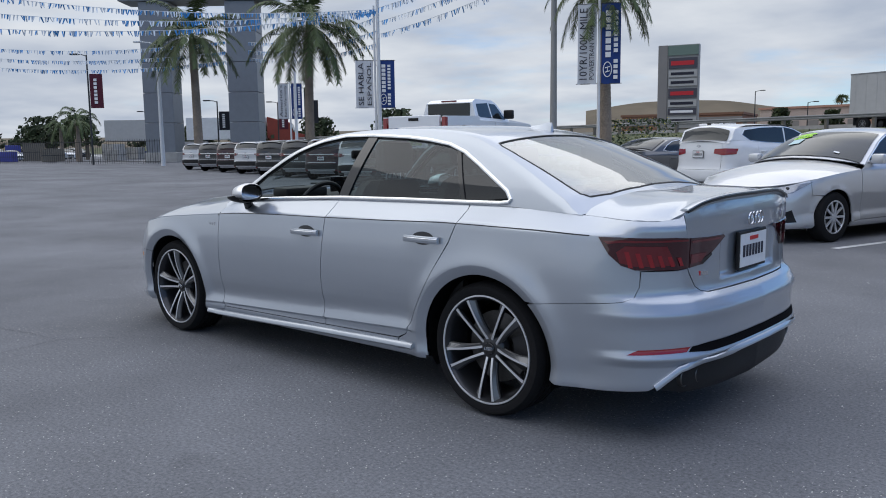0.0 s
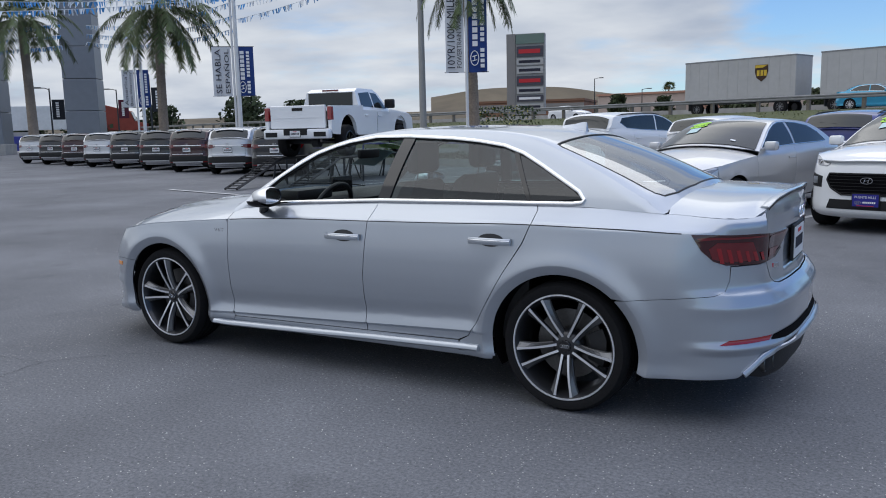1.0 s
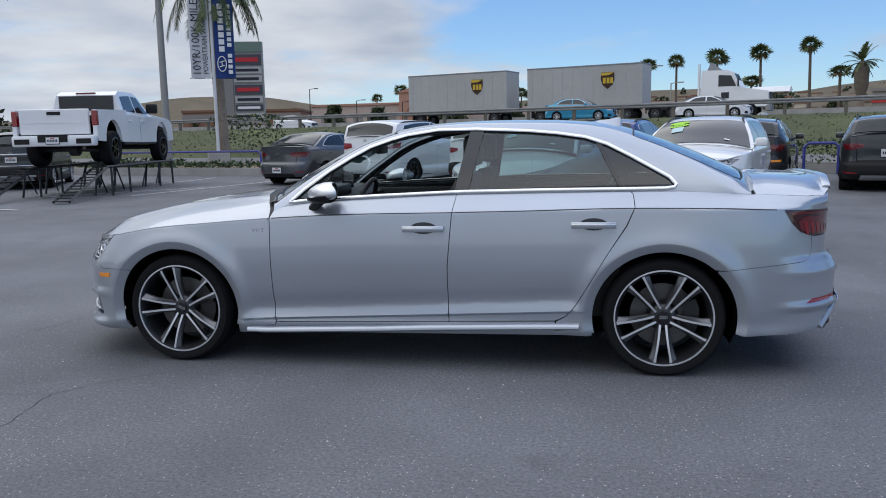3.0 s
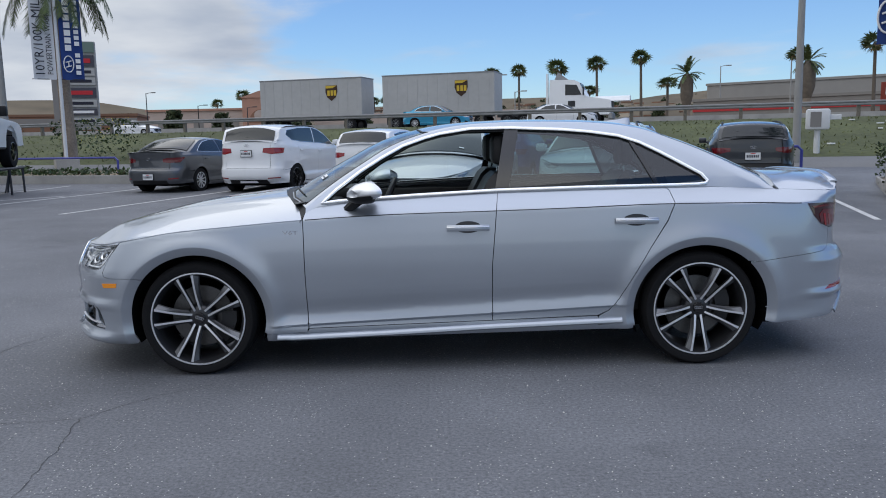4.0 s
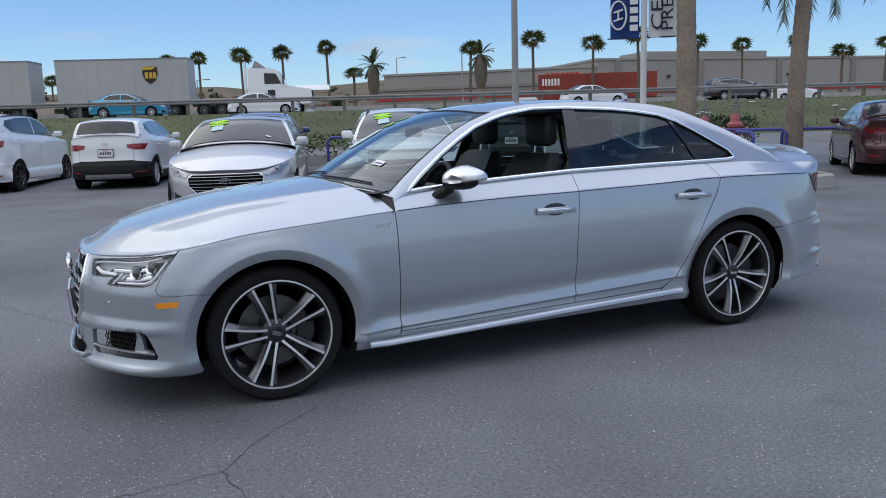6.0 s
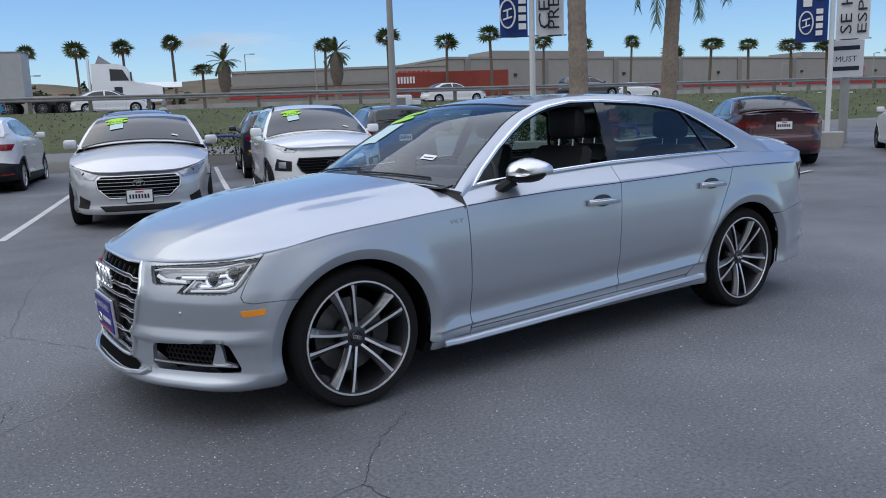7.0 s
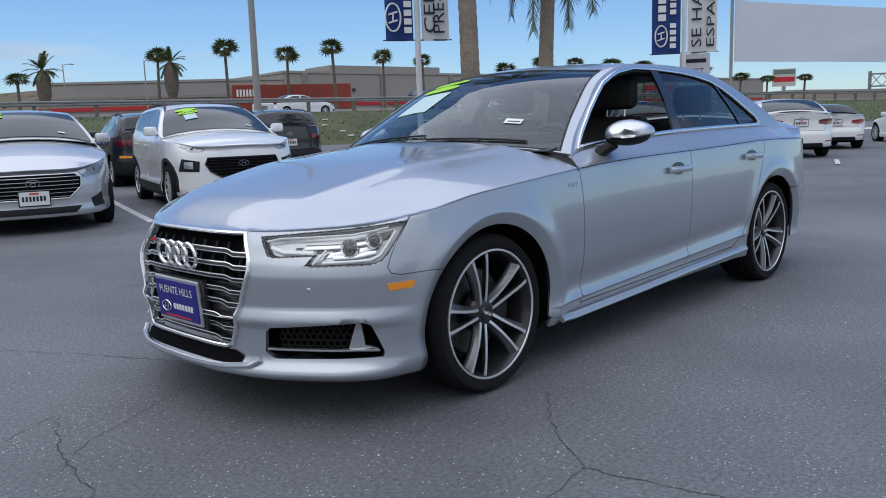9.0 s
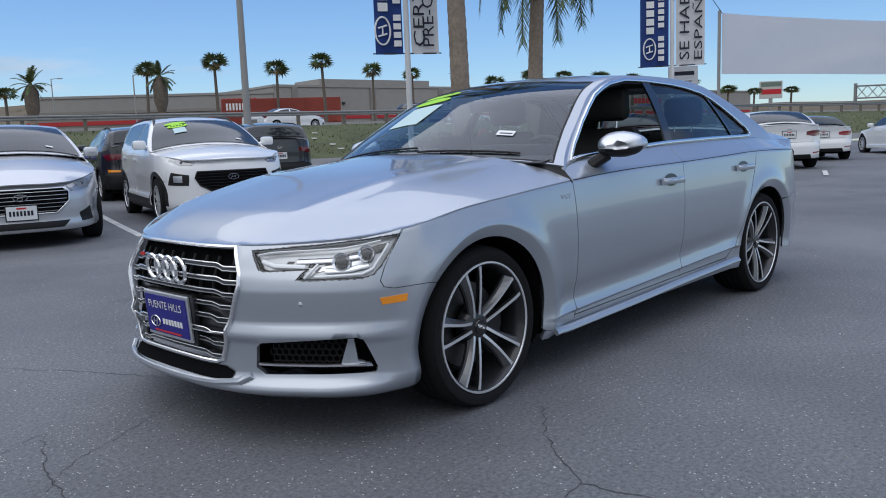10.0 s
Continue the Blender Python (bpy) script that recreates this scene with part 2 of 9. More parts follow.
def pchip(xs, ys):
    """A smooth curve through knots that does not overshoot."""
    x, y = np.array(xs, float), np.array(ys, float)
    h, d = np.diff(x), np.diff(y) / np.diff(x)
    m = np.zeros(len(x))
    for i in range(1, len(x) - 1):
        if d[i - 1] * d[i] > 0:
            w1, w2 = 2 * h[i] + h[i - 1], h[i] + 2 * h[i - 1]
            m[i] = (w1 + w2) / (w1 / d[i - 1] + w2 / d[i])
    m[0], m[-1] = d[0], d[-1]

    def f(q):
        q = np.clip(np.asarray(q, float), x[0], x[-1])
        i = np.clip(np.searchsorted(x, q) - 1, 0, len(x) - 2)
        t = (q - x[i]) / h[i]
        return ((1 + 2 * t) * (1 - t) ** 2 * y[i] + t * (1 - t) ** 2 * h[i] * m[i] + t * t * (3 - 2 * t) * y[i + 1] + t * t * (t - 1) * h[i] * m[i + 1])

    return f


def step(a, b, x):
    t = np.clip((np.asarray(x, float) - a) / (b - a), 0, 1)
    return t * t * (3 - 2 * t)


def inside(px, py, poly):
    r = np.zeros(len(px), bool)
    n = len(poly)
    for i in range(n):
        (x0, y0), (x1, y1) = poly[i], poly[(i + 1) % n]
        if y0 != y1:
            r ^= ((y0 > py) != (y1 > py)) & (px < (x1 - x0) * (py - y0) / (y1 - y0) + x0)
    return r


def dense(poly, size):
    out = []
    for i, p in enumerate(poly):
        q = poly[(i + 1) % len(poly)]
        n = max(1, int(math.ceil(math.dist(p, q) / size)))
        out += [(p[0] + (q[0] - p[0]) * k / n, p[1] + (q[1] - p[1]) * k / n) for k in range(n)]
    return out


def patch(name, poly, f, out, material, parent, size=0.03, holes=(), flange=0.012, lift=0.0, label="", soft=None, lines=()):
    """A sheet-metal panel: a flat outline (with holes) laid on the surface f(a, b), with its edges turned in."""
    from mathutils.geometry import delaunay_2d_cdt
    loops = [dense(poly, size)] + [dense(h, size) for h in holes]
    pts, edges = [], []
    for lp in loops:
        o = len(pts)
        pts += lp
        edges += [(o + i, o + (i + 1) % len(lp)) for i in range(len(lp))]
    bx, by = np.array([p[0] for p in pts]), np.array([p[1] for p in pts])
    for ln in lines:
        # folds: rows of points kept in the net, so that the edge runs true
        la, lb = np.array([p[0] for p in ln]), np.array([p[1] for p in ln])
        ok = inside(la, lb, loops[0])
        for lp in loops[1:]:
            ok &= ~inside(la, lb, lp)
        ok &= ((la[:, None] - bx[None]) ** 2 + (lb[:, None] - by[None]) ** 2).min(1) > .004 ** 2
        o = len(pts)
        ids = np.nonzero(ok)[0]
        pts += [(la[k], lb[k]) for k in ids]
        edges += [(o + k, o + k + 1) for k in range(len(ids) - 1) if ids[k + 1] == ids[k] + 1]
    if lines:
        bx, by = np.array([p[0] for p in pts]), np.array([p[1] for p in pts])
    ga, gb = np.meshgrid(np.arange(bx.min() + size / 2, bx.max(), size), np.arange(by.min() + size / 2, by.max(), size))
    ga, gb = ga.ravel(), gb.ravel()
    if len(ga):
        keep = inside(ga, gb, loops[0])
        for lp in loops[1:]:
            keep &= ~inside(ga, gb, lp)
        ga, gb = ga[keep], gb[keep]
        if len(ga):
            far = ((ga[:, None] - bx[None]) ** 2 + (gb[:, None] - by[None]) ** 2).min(1) > (0.45 * size) ** 2
            pts += list(zip(ga[far], gb[far]))
    v2, _, f2, _, _, _ = delaunay_2d_cdt([Vector(p) for p in pts], edges, [], 0, 1e-6)
    A, B = np.array([v.x for v in v2]), np.array([v.y for v in v2])
    tri = np.array([t for t in f2 if len(t) == 3])
    ca, cb = A[tri].mean(1), B[tri].mean(1)
    keep = inside(ca, cb, loops[0])
    for lp in loops[1:]:
        keep &= ~inside(ca, cb, lp)
    tri = tri[keep]
    P = f(A, B)
    e = 1e-3
    N = np.cross(f(A + e, B) - f(A - e, B), f(A, B + e) - f(A, B - e))
    N /= np.maximum(np.linalg.norm(N, axis=1)[:, None], 1e-12)
    R = out(P)
    N[(N * R).sum(1) < 0] *= -1
    if soft:
        N = soft(A, B, P, N)
        N /= np.maximum(np.linalg.norm(N, axis=1)[:, None], 1e-12)
    P = P + N * lift
    # wind every triangle to face outwards
    gn = np.cross(P[tri[:, 1]] - P[tri[:, 0]], P[tri[:, 2]] - P[tri[:, 0]])
    flip = (gn * N[tri].mean(1)).sum(1) < 0
    tri[flip] = tri[flip][:, ::-1]
    verts, norms, faces = list(P), list(N), [tuple(t) for t in tri]
    if flange:
        count = {}
        for t in faces:
            for i in range(3):
                a, b = int(t[i]), int(t[(i + 1) % 3])
                count[(a, b)] = 1
        rim = np.array([k for k in count if (k[1], k[0]) not in count])
        ia, ib = rim[:, 0], rim[:, 1]
        side = np.cross(P[ib] - P[ia], (N[ia] + N[ib]) / 2)
        side /= np.maximum(np.linalg.norm(side, axis=1)[:, None], 1e-9)
        o = len(verts)
        q4 = np.stack([P[ia], P[ib], P[ib] - N[ib] * flange, P[ia] - N[ia] * flange], 1).reshape(-1, 3)
        verts = np.concatenate([P, q4])
        norms = np.concatenate([N, np.repeat(side, 4, 0)])
        faces += [(o + 4 * k + 1, o + 4 * k, o + 4 * k + 3, o + 4 * k + 2) for k in range(len(rim))]
    me = bpy.data.meshes.new(name)
    me.from_pydata([tuple(v) for v in verts], [], [tuple(int(i) for i in t) for t in faces])
    me.polygons.foreach_set("use_smooth", [True] * len(me.polygons))
    me.normals_split_custom_set_from_vertices([tuple(n) for n in norms])
    me.materials.append(M[material] if isinstance(material, str) else material)
    ob = new(name, me)
    ob.parent = parent
    if label:
        ob["label"] = label
    return ob


def ribbon(name, pts, normals, width, depth, material, parent, closed=False, label=""):
    """A moulding along a line of points, with its face along the normals."""
    bm = bmesh.new()
    n = len(pts)
    rings = []
    P, Nn = [Vector(p) for p in pts], [Vector(q).normalized() for q in normals]
    for i in range(n):
        a, b = (P[(i - 1) % n], P[(i + 1) % n]) if closed else (P[max(i - 1, 0)], P[min(i + 1, n - 1)])
        d = (b - a).normalized()
        s = d.cross(Nn[i]).normalized() * width / 2
        u = Nn[i] * depth
        rings.append([bm.verts.new(q) for q in (P[i] - s - u * 0.3, P[i] - s + u * 0.6, P[i] - s * 0.5 + u, P[i] + s * 0.5 + u, P[i] + s + u * 0.6, P[i] + s - u * 0.3)])
    for i in range(n if closed else n - 1):
        q, w = rings[i], rings[(i + 1) % n]
        for k in range(5):
            bm.faces.new((q[k], w[k], w[k + 1], q[k + 1]))
    if not closed:
        bm.faces.new(rings[0])
        bm.faces.new(rings[-1][::-1])
    bmesh.ops.recalc_face_normals(bm, faces=bm.faces)
    return part(name, bm, material, parent, label, smooth=True)


def bars(parent, name, m, lines, material="black_ink", thick=0.002):
    """Unreadable writing: raised bars (x0, z0, x1, z1) in the plane of m."""
    for x0, z0, x1, z1 in lines:
        bm = box(bmesh.new(), x0, -thick, z0, x1, 0, z1)
        bmesh.ops.transform(bm, matrix=m, verts=bm.verts)
        ob = part(name, bm, material, parent)
    return ob


def writing(name, text, height, material, parent, m, width=None):
    """Letters of the built-in font as thin solid mesh, centred, facing -y of m."""
    cu = bpy.data.curves.new(name, "FONT")
    cu.body = text
    cu.size = 1.0
    cu.align_x, cu.align_y = "CENTER", "CENTER"
    cu.resolution_u = 2
    tmp = new(name, cu)
    dg = bpy.context.evaluated_depsgraph_get()
    me = bpy.data.meshes.new_from_object(tmp.evaluated_get(dg))
    bpy.data.objects.remove(tmp)
    bpy.data.curves.remove(cu)
    co = np.array([v.co for v in me.vertices])
    w, h = np.ptp(co[:, 0]), np.ptp(co[:, 1])
    sz = height / h
    sx = width / w if width else sz
    c = (co.max(0) + co.min(0)) / 2
    for v in me.vertices:
        v.co = ((v.co.x - c[0]) * sx, 0, (v.co.y - c[1]) * sz)
    me.transform(m)
    me.materials.append(M[material])
    ob = new(name, me)
    ob.parent = parent
    return ob


def parked(x, y, heading, z=0.0):
    """The pose of a car whose middle stands at x, y; heading in degrees from +y towards +x."""
    return pose(x, y, z, 0, 0, 270 - heading)


def ahead(x, y, heading, d):
    return x + d * math.sin(radians(heading)), y + d * math.cos(radians(heading))


def lot(u, v):
    """Lot grid: u along the rows, v towards the motorway."""
    a = radians(17)
    return u * math.cos(a) + v * math.sin(a), -u * math.sin(a) + v * math.cos(a)



# ---- the shape of a car: front at -x, left side at -y ----
class Shape:
    """Surfaces of one car, from a few curves."""

    def __init__(s, outline, shoulder, belt, roof, side, nose, tail, hood_crown, wheels, arch, tumble=(0.36, 0.55), crown=0.035, screen_bow=0.25,
                 rear_bow=0.2, crease=None, flare=0.012, deck_crown=0.03, lip=0.018, zn=(0.6, 0.905), blend_f=(-1.75, -2.12), blend_r=(1.95, 2.22), hood_pow=2.2,
                 deck_pow=2.2, taper=0.0, corner=1.0, axle=0.33, lip_band=0.0, oval=1.0):
        pts = np.array(outline, float)
        seg = np.r_[0, np.cumsum(np.hypot(*np.diff(pts, axis=0).T))]
        s.total = seg[-1]
        s.px, s.py = pchip(seg, pts[:, 0]), pchip(seg, pts[:, 1])
        fine = np.linspace(0, s.total, 1500)
        s.fine, s.fx, s.fy = fine, s.px(fine), s.py(fine)
        s.zs, s.zb, s.zc = pchip(*zip(*shoulder)), pchip(*zip(*belt)), pchip(*zip(*roof))
        s.dside, s.dnose, s.dtail = pchip(*zip(*side)), pchip(*zip(*nose)), pchip(*zip(*tail))
        s.hc = pchip(*zip(*hood_crown))
        s.wheels, s.arch, s.k, s.crown, s.bow, s.rbow, s.flare = wheels, arch, tumble, crown, screen_bow, rear_bow, flare
        s.crease, s.dpow, s.taper, s.corner, s.axle, s.band, s.oval = crease, deck_pow, taper, corner, axle, lip_band, oval
        s.fold = lambda h: np.interp(h, [-.4, -.05, -.014, 0, .045, .062, .075, .09, .14, .18, .22], [.002, .004, .007, -.009, .009, .0125, .0135, .0128, .004, .001, 0])
        s.dcrown, s.lip, s.zn, s.bf, s.br, s.hp = deck_crown, lip, zn, blend_f, blend_r, hood_pow
        s.xf, s.xr = pts[0, 0], pts[-1, 0]

    def T(s, x):
        return float(np.interp(x, s.fx, s.fine))

    def Ty(s, y):
        k = int(np.argmax(s.fy))
        return float(np.interp(y, s.fy[:k], s.fine[:k]))

    def Tr(s, y):
        """Arc length from the rear centre to half-width y."""
        k = int(np.argmax(s.fy))
        return float(np.interp(y, s.fy[k:][::-1], (s.total - s.fine[k:])[::-1]))

    def ring(s, t, z, sign=None):
        """Lower body at arc length t from the front centre (negative: right side)."""
        t, z = np.asarray(t, float), np.asarray(z, float)
        g = np.where(t >= 0, -1.0, 1.0) if sign is None else sign
        a = np.abs(t)
        x, y = s.px(a), s.py(a)
        e = 0.004
        dx, dy = s.px(a + e) - s.px(np.maximum(a - e, 0)), s.py(a + e) - s.py(np.maximum(a - e, 0))
        ln = np.maximum(np.hypot(dx, dy), 1e-9)
        nx, ny = -dy / ln, dx / ln
        hi = s.zs(x)
        zz = np.where(z < s.zn[0], z, s.zn[0] + (z - s.zn[0]) * (s.zn[1] - s.zn[0]) / (hi - s.zn[0]))
        d = s.dside(zz)
        if s.crease:
            # sharp fold above the sill that climbs towards the rear wheel, with a hollow over it
            zd = np.interp(x, *s.crease)
            d = d + s.fold(z - zd) * step(s.crease[0][0] - .06, s.crease[0][0] + .10, x) * step(s.crease[0][-1] + .08, s.crease[0][-1] - .04, x)
        if s.taper:
            # the cabin narrows towards the tail above the shoulder
            d = d + s.taper * step(.5, 1.5, x) * np.clip((z - hi) / .08, 0, 1)
        wf, wr = step(s.bf[0], s.bf[1], x), step(s.br[0], s.br[1], x)
        d = d * (1 - wf) * (1 - wr) + s.dnose(z) * wf + s.dtail(z) * wr * np.where(z > .6, np.interp(y, (.50, .80), (1, s.corner)), 1)
        for wx in s.wheels:
            r = np.hypot((x - wx) / s.oval, z - s.axle)
            if s.band:
                # a flat turned-in lip round the opening, below a soft flare
                d = d - s.flare * np.exp(-((r - s.arch - s.band) / 0.06) ** 2) + .020 * np.clip(1 - (r - s.arch) / s.band, 0, 1.3)
            else:
                d = d - s.flare * np.exp(-((r - s.arch) / 0.045) ** 2)
        return np.stack([x - nx * d, (y - ny * d) * g, z], -1)

    def rear(s, r, z):
        """Lower body at arc length r from the rear centre (positive: left side)."""
        r = np.asarray(r, float)
        return s.ring(s.total - np.abs(r), z, np.where(r >= 0, -1.0, 1.0))

    def half(s, x, z):
        """Half-width of the lower body at x."""
        t = np.interp(x, s.fx, s.fine)
        return -s.ring(t, z, -1.0)[..., 1]

    def hood(s, x, y):
        x, y = np.asarray(x, float), np.asarray(y, float)
        w = np.clip(np.abs(y) / np.maximum(s.half(x, s.zs(x)), 0.05), 0, 1.2)
        z = s.zs(x) + s.hc(x) * (1 - w ** s.hp)
        return np.stack([x, y, z], -1)

    def deck(s, x, y):
        x, y = np.asarray(x, float), np.asarray(y, float)
        w = np.clip(np.abs(y) / np.maximum(s.half(x, s.zb(x)), 0.05), 0, 1.2)
        z = s.zb(x) + s.dcrown * (1 - w ** s.dpow) + s.lip * step(s.xr - 0.20, s.xr - 0.06, x) * (1 - w ** 4)
        return np.stack([x, y, z], -1)

    def ztop(s, x, y):
        mid = 0.3
        xx = np.where(x < mid, x - s.bow * y * y * step(mid, -0.2, x), x + s.rbow * y * y * step(mid, 1.0, x))
        return s.zc(xx) - s.crown * (np.abs(y) / 0.55) ** 2.2

    def top(s, x, y):
        x, y = np.asarray(x, float), np.asarray(y, float)
        return np.stack([x, y, s.ztop(x, y)], -1)

    def yside(s, x, z):
        zb = s.zb(x)
        h = np.maximum(z - zb, -0.05)
        return s.half(x, zb) - s.k[0] * h - s.k[1] * h * np.abs(h)

    def wall(s, g):
        def f(x, z):
            x, z = np.asarray(x, float), np.asarray(z, float)
            return np.stack([x, g * s.yside(x, z), z], -1)
        return f

    def rail(s, x):
        """Where the side glass plane meets the roof: (y, z) at x."""
        z = np.full(np.shape(x), 1.3)
        for _ in range(120):
            z = 0.6 * z + 0.4 * s.ztop(x, s.yside(x, z))
        return s.yside(x, z), z

    def arc(s, wx, a0, a1, n=16, r=None, zlow=None):
        """Points of a wheel arch, as (t, z), from angle a0 to a1 (degrees, 0 = rearwards, 90 = up)."""
        out = []
        for k in range(n + 1):
            a = radians(a0 + (a1 - a0) * k / n)
            out.append((s.T(wx + s.oval * (r or s.arch) * math.cos(a)), s.axle + (r or s.arch) * math.sin(a)))
        return out

    def fold_lines(s):
        xs = np.linspace(s.crease[0][0] - .06, s.crease[0][-1] + .07, 150)
        return [[(s.T(x), float(np.interp(x, *s.crease)) + h) for x in xs] for h in (-.016, -.012, -.002, .002, .045, .068, .09, .14)]

    def band_lines(s):
        return [s.arc(wx, -25, 205, 90, s.arch + s.band + e) for wx in s.wheels for e in (-.002, .002)]

    # outward references for panel normals
    @staticmethod
    def away(P):
        return np.stack([(P[:, 0] - np.clip(P[:, 0], -1.4, 1.4)) * 2.2, P[:, 1], np.zeros(len(P))], -1)

    @staticmethod
    def up(P):
        return np.tile((0.0, 0.0, 1.0), (len(P), 1))

    @staticmethod
    def sideways(g):
        return lambda P: np.tile((0.0, float(g), 0.15), (len(P), 1))


def normals(f, A, B, ref):
    """Points and unit normals of a surface along a line of parameters."""
    A, B = np.array(A, float), np.array(B, float)
    e = 1e-3
    N = np.cross(f(A + e, B) - f(A - e, B), f(A, B + e) - f(A, B - e))
    N /= np.maximum(np.linalg.norm(N, axis=1)[:, None], 1e-12)
    P = f(A, B)
    N[(N * ref(P)).sum(1) < 0] *= -1
    return P, N


def seat(parent, x, y, wide=0.5, high=0.62, material="leather", rest=True):
    """A car seat: cushion, backrest, headrest."""
    ob = part("seat_cushion", boxm(x - 0.28, y - wide / 2, 0.42, x + 0.24, y + wide / 2, 0.58, 0.05), material, parent, smooth=True)
    bk = bmesh.new()
    rows = [(0.0, 0.30, 0.13), (0.15, 0.5, 0.17), (0.4, 0.52, 0.15), (0.62, 0.44, 0.11), (0.66, 0.36, 0.07)]
    rings = []
    for h, w, d in rows:
        z, xx, w = 0.5 + h * high / 0.66, x + 0.2 + h * 0.38, w * wide / 0.52
        rings.append([bk.verts.new((xx + d * a, y + w * b / 2, z)) for a, b in ((-0.5, -0.7), (-0.62, -1), (0, -1.02), (0.5, -0.8), (0.5, 0.8), (0, 1.02), (-0.62, 1), (-0.5, 0.7))])
    for q, w in zip(rings, rings[1:]):
        for k in range(8):
            bk.faces.new((q[k], q[(k + 1) % 8], w[(k + 1) % 8], w[k]))
    bk.faces.new(rings[-1])
    bmesh.ops.recalc_face_normals(bk, faces=bk.faces)
    b = part("backrest", bk, material, parent, smooth=True)
    if rest:
        part("headrest", box(bmesh.new(), x + 0.40, y - 0.13, 0.5 + high + 0.04, x + 0.50, y + 0.13, 0.5 + high + 0.23, 0.04), material, parent, smooth=True)
        hb = bmesh.new()
        for q in (-0.06, 0.06):
            tube(hb, [(x + 0.44, y + q, 0.5 + high - 0.03), (x + 0.45, y + q, 0.5 + high + 0.06)], 0.006, 6)
        part("headrest_post", hb, "chrome", parent)


def rings_logo(name, parent, m, r=0.03, gap=0.045, n=4, material="chrome", tubr=0.0045):
    """Plain interlaced rings in a row, in the plane of m."""
    bm = bmesh.new()
    for i in range(n):
        c = (i - (n - 1) / 2) * gap
        pts = [(c + r * math.cos(a * math.tau / 28), -0.004 + 0.002 * (i % 2), r * math.sin(a * math.tau / 28)) for a in range(29)]
        tube(bm, pts, tubr, 6, cap=False)
    bmesh.ops.transform(bm, matrix=m, verts=bm.verts)
    return part(name, bm, material, parent, smooth=True)


def oval_logo(parent, m, w=0.085, h=0.045):
    """A plain chrome oval with a slanted bar shape in it."""
    bm = bmesh.new()
    pts = [(w / 2 * math.cos(a * math.tau / 24), -0.004, h / 2 * math.sin(a * math.tau / 24)) for a in range(25)]
    tube(bm, pts, h * 0.07, 6, cap=False)
    for q in (-1, 1):
        tube(bm, [(q * w * 0.17 - w * 0.06, -0.004, -h * 0.32), (q * w * 0.17 + w * 0.06, -0.004, h * 0.32)], h * 0.07, 6)
    tube(bm, [(-w * 0.15, -0.004, -h * 0.05), (w * 0.15, -0.004, h * 0.05)], h * 0.06, 6)
    bmesh.ops.transform(bm, matrix=m, verts=bm.verts)
    return part("emblem", bm, "chrome", parent, smooth=True)


def plate(parent, m, w=0.305, h=0.152, face="plate_white", ink="black_ink", frame_mat="black", seed=0, dealer=False):
    """A number plate in its frame, with bars for the writing."""
    fr = bmesh.new()
    box(fr, -w / 2 - 0.012, -0.010, -h / 2 - 0.014, w / 2 + 0.012, 0.004, h / 2 + 0.014, 0.004)
    bmesh.ops.transform(fr, matrix=m, verts=fr.verts)
    f = part("plate_frame", fr, frame_mat, parent)
    pb = boxm(-w / 2, -0.0135, -h / 2, w / 2, -0.010, h / 2)
    bmesh.ops.transform(pb, matrix=m, verts=pb.verts)
    part("number_plate" if not dealer else "dealer_plate", pb, face, f)
    if dealer:
        writing("place_name", "PUENTE HILLS", .030, "white_ink", f, m @ pose(0, -.0155, .040), .25)
        lines = []
        lines += [(-0.03 + i * 0.022, -0.036, -0.03 + i * 0.022 + 0.015, -0.014) for i in range(7)]
        bars(f, "lettering", m @ pose(0, -0.0137, 0), lines, "white_ink")
        bars(f, "web_address", m @ pose(0, -0.0137, 0), [(-0.10, -0.070, 0.10, -0.063)], "red_ink")
        oval_logo(f, m @ pose(-0.085, -0.012, -0.03), 0.07, 0.042)
    else:
        rnd = random.Random(seed)
        lines, x = [], -w * 0.41
        for i in range(7):
            lines.append((x, -h * 0.20, x + w * (0.07 + 0.012 * rnd.random()), h * 0.16))
            x += w * 0.118
        bars(f, "plate_text", m @ pose(0, -0.0137, 0), lines, ink)
        bars(f, "state_name", m @ pose(0, -0.0137, 0), [(-w * 0.16, h * 0.29, w * 0.16, h * 0.41)], "red_ink")
    return f


def tyre_mesh(r, rim, w):
    h = w / 2
    prof = [(rim, -h * 0.86), (rim + 0.004, -h * 0.93), (rim + (r - rim) * 0.35, -h * 1.0), (rim + (r - rim) * 0.7, -h * 0.98), (r - 0.012, -h * 0.88), (r - 0.003, -h * 0.74)]
    grooves = []
    for c in (-0.52, -0.17, 0.17, 0.52):
        grooves += [(r, h * (c - 0.05)), (r - 0.009, h * (c - 0.035)), (r - 0.009, h * (c + 0.035)), (r, h * (c + 0.05))]
    prof = prof + grooves + [(q[0], -q[1]) for q in prof[::-1]]
    return lathe(bmesh.new(), prof, 56)


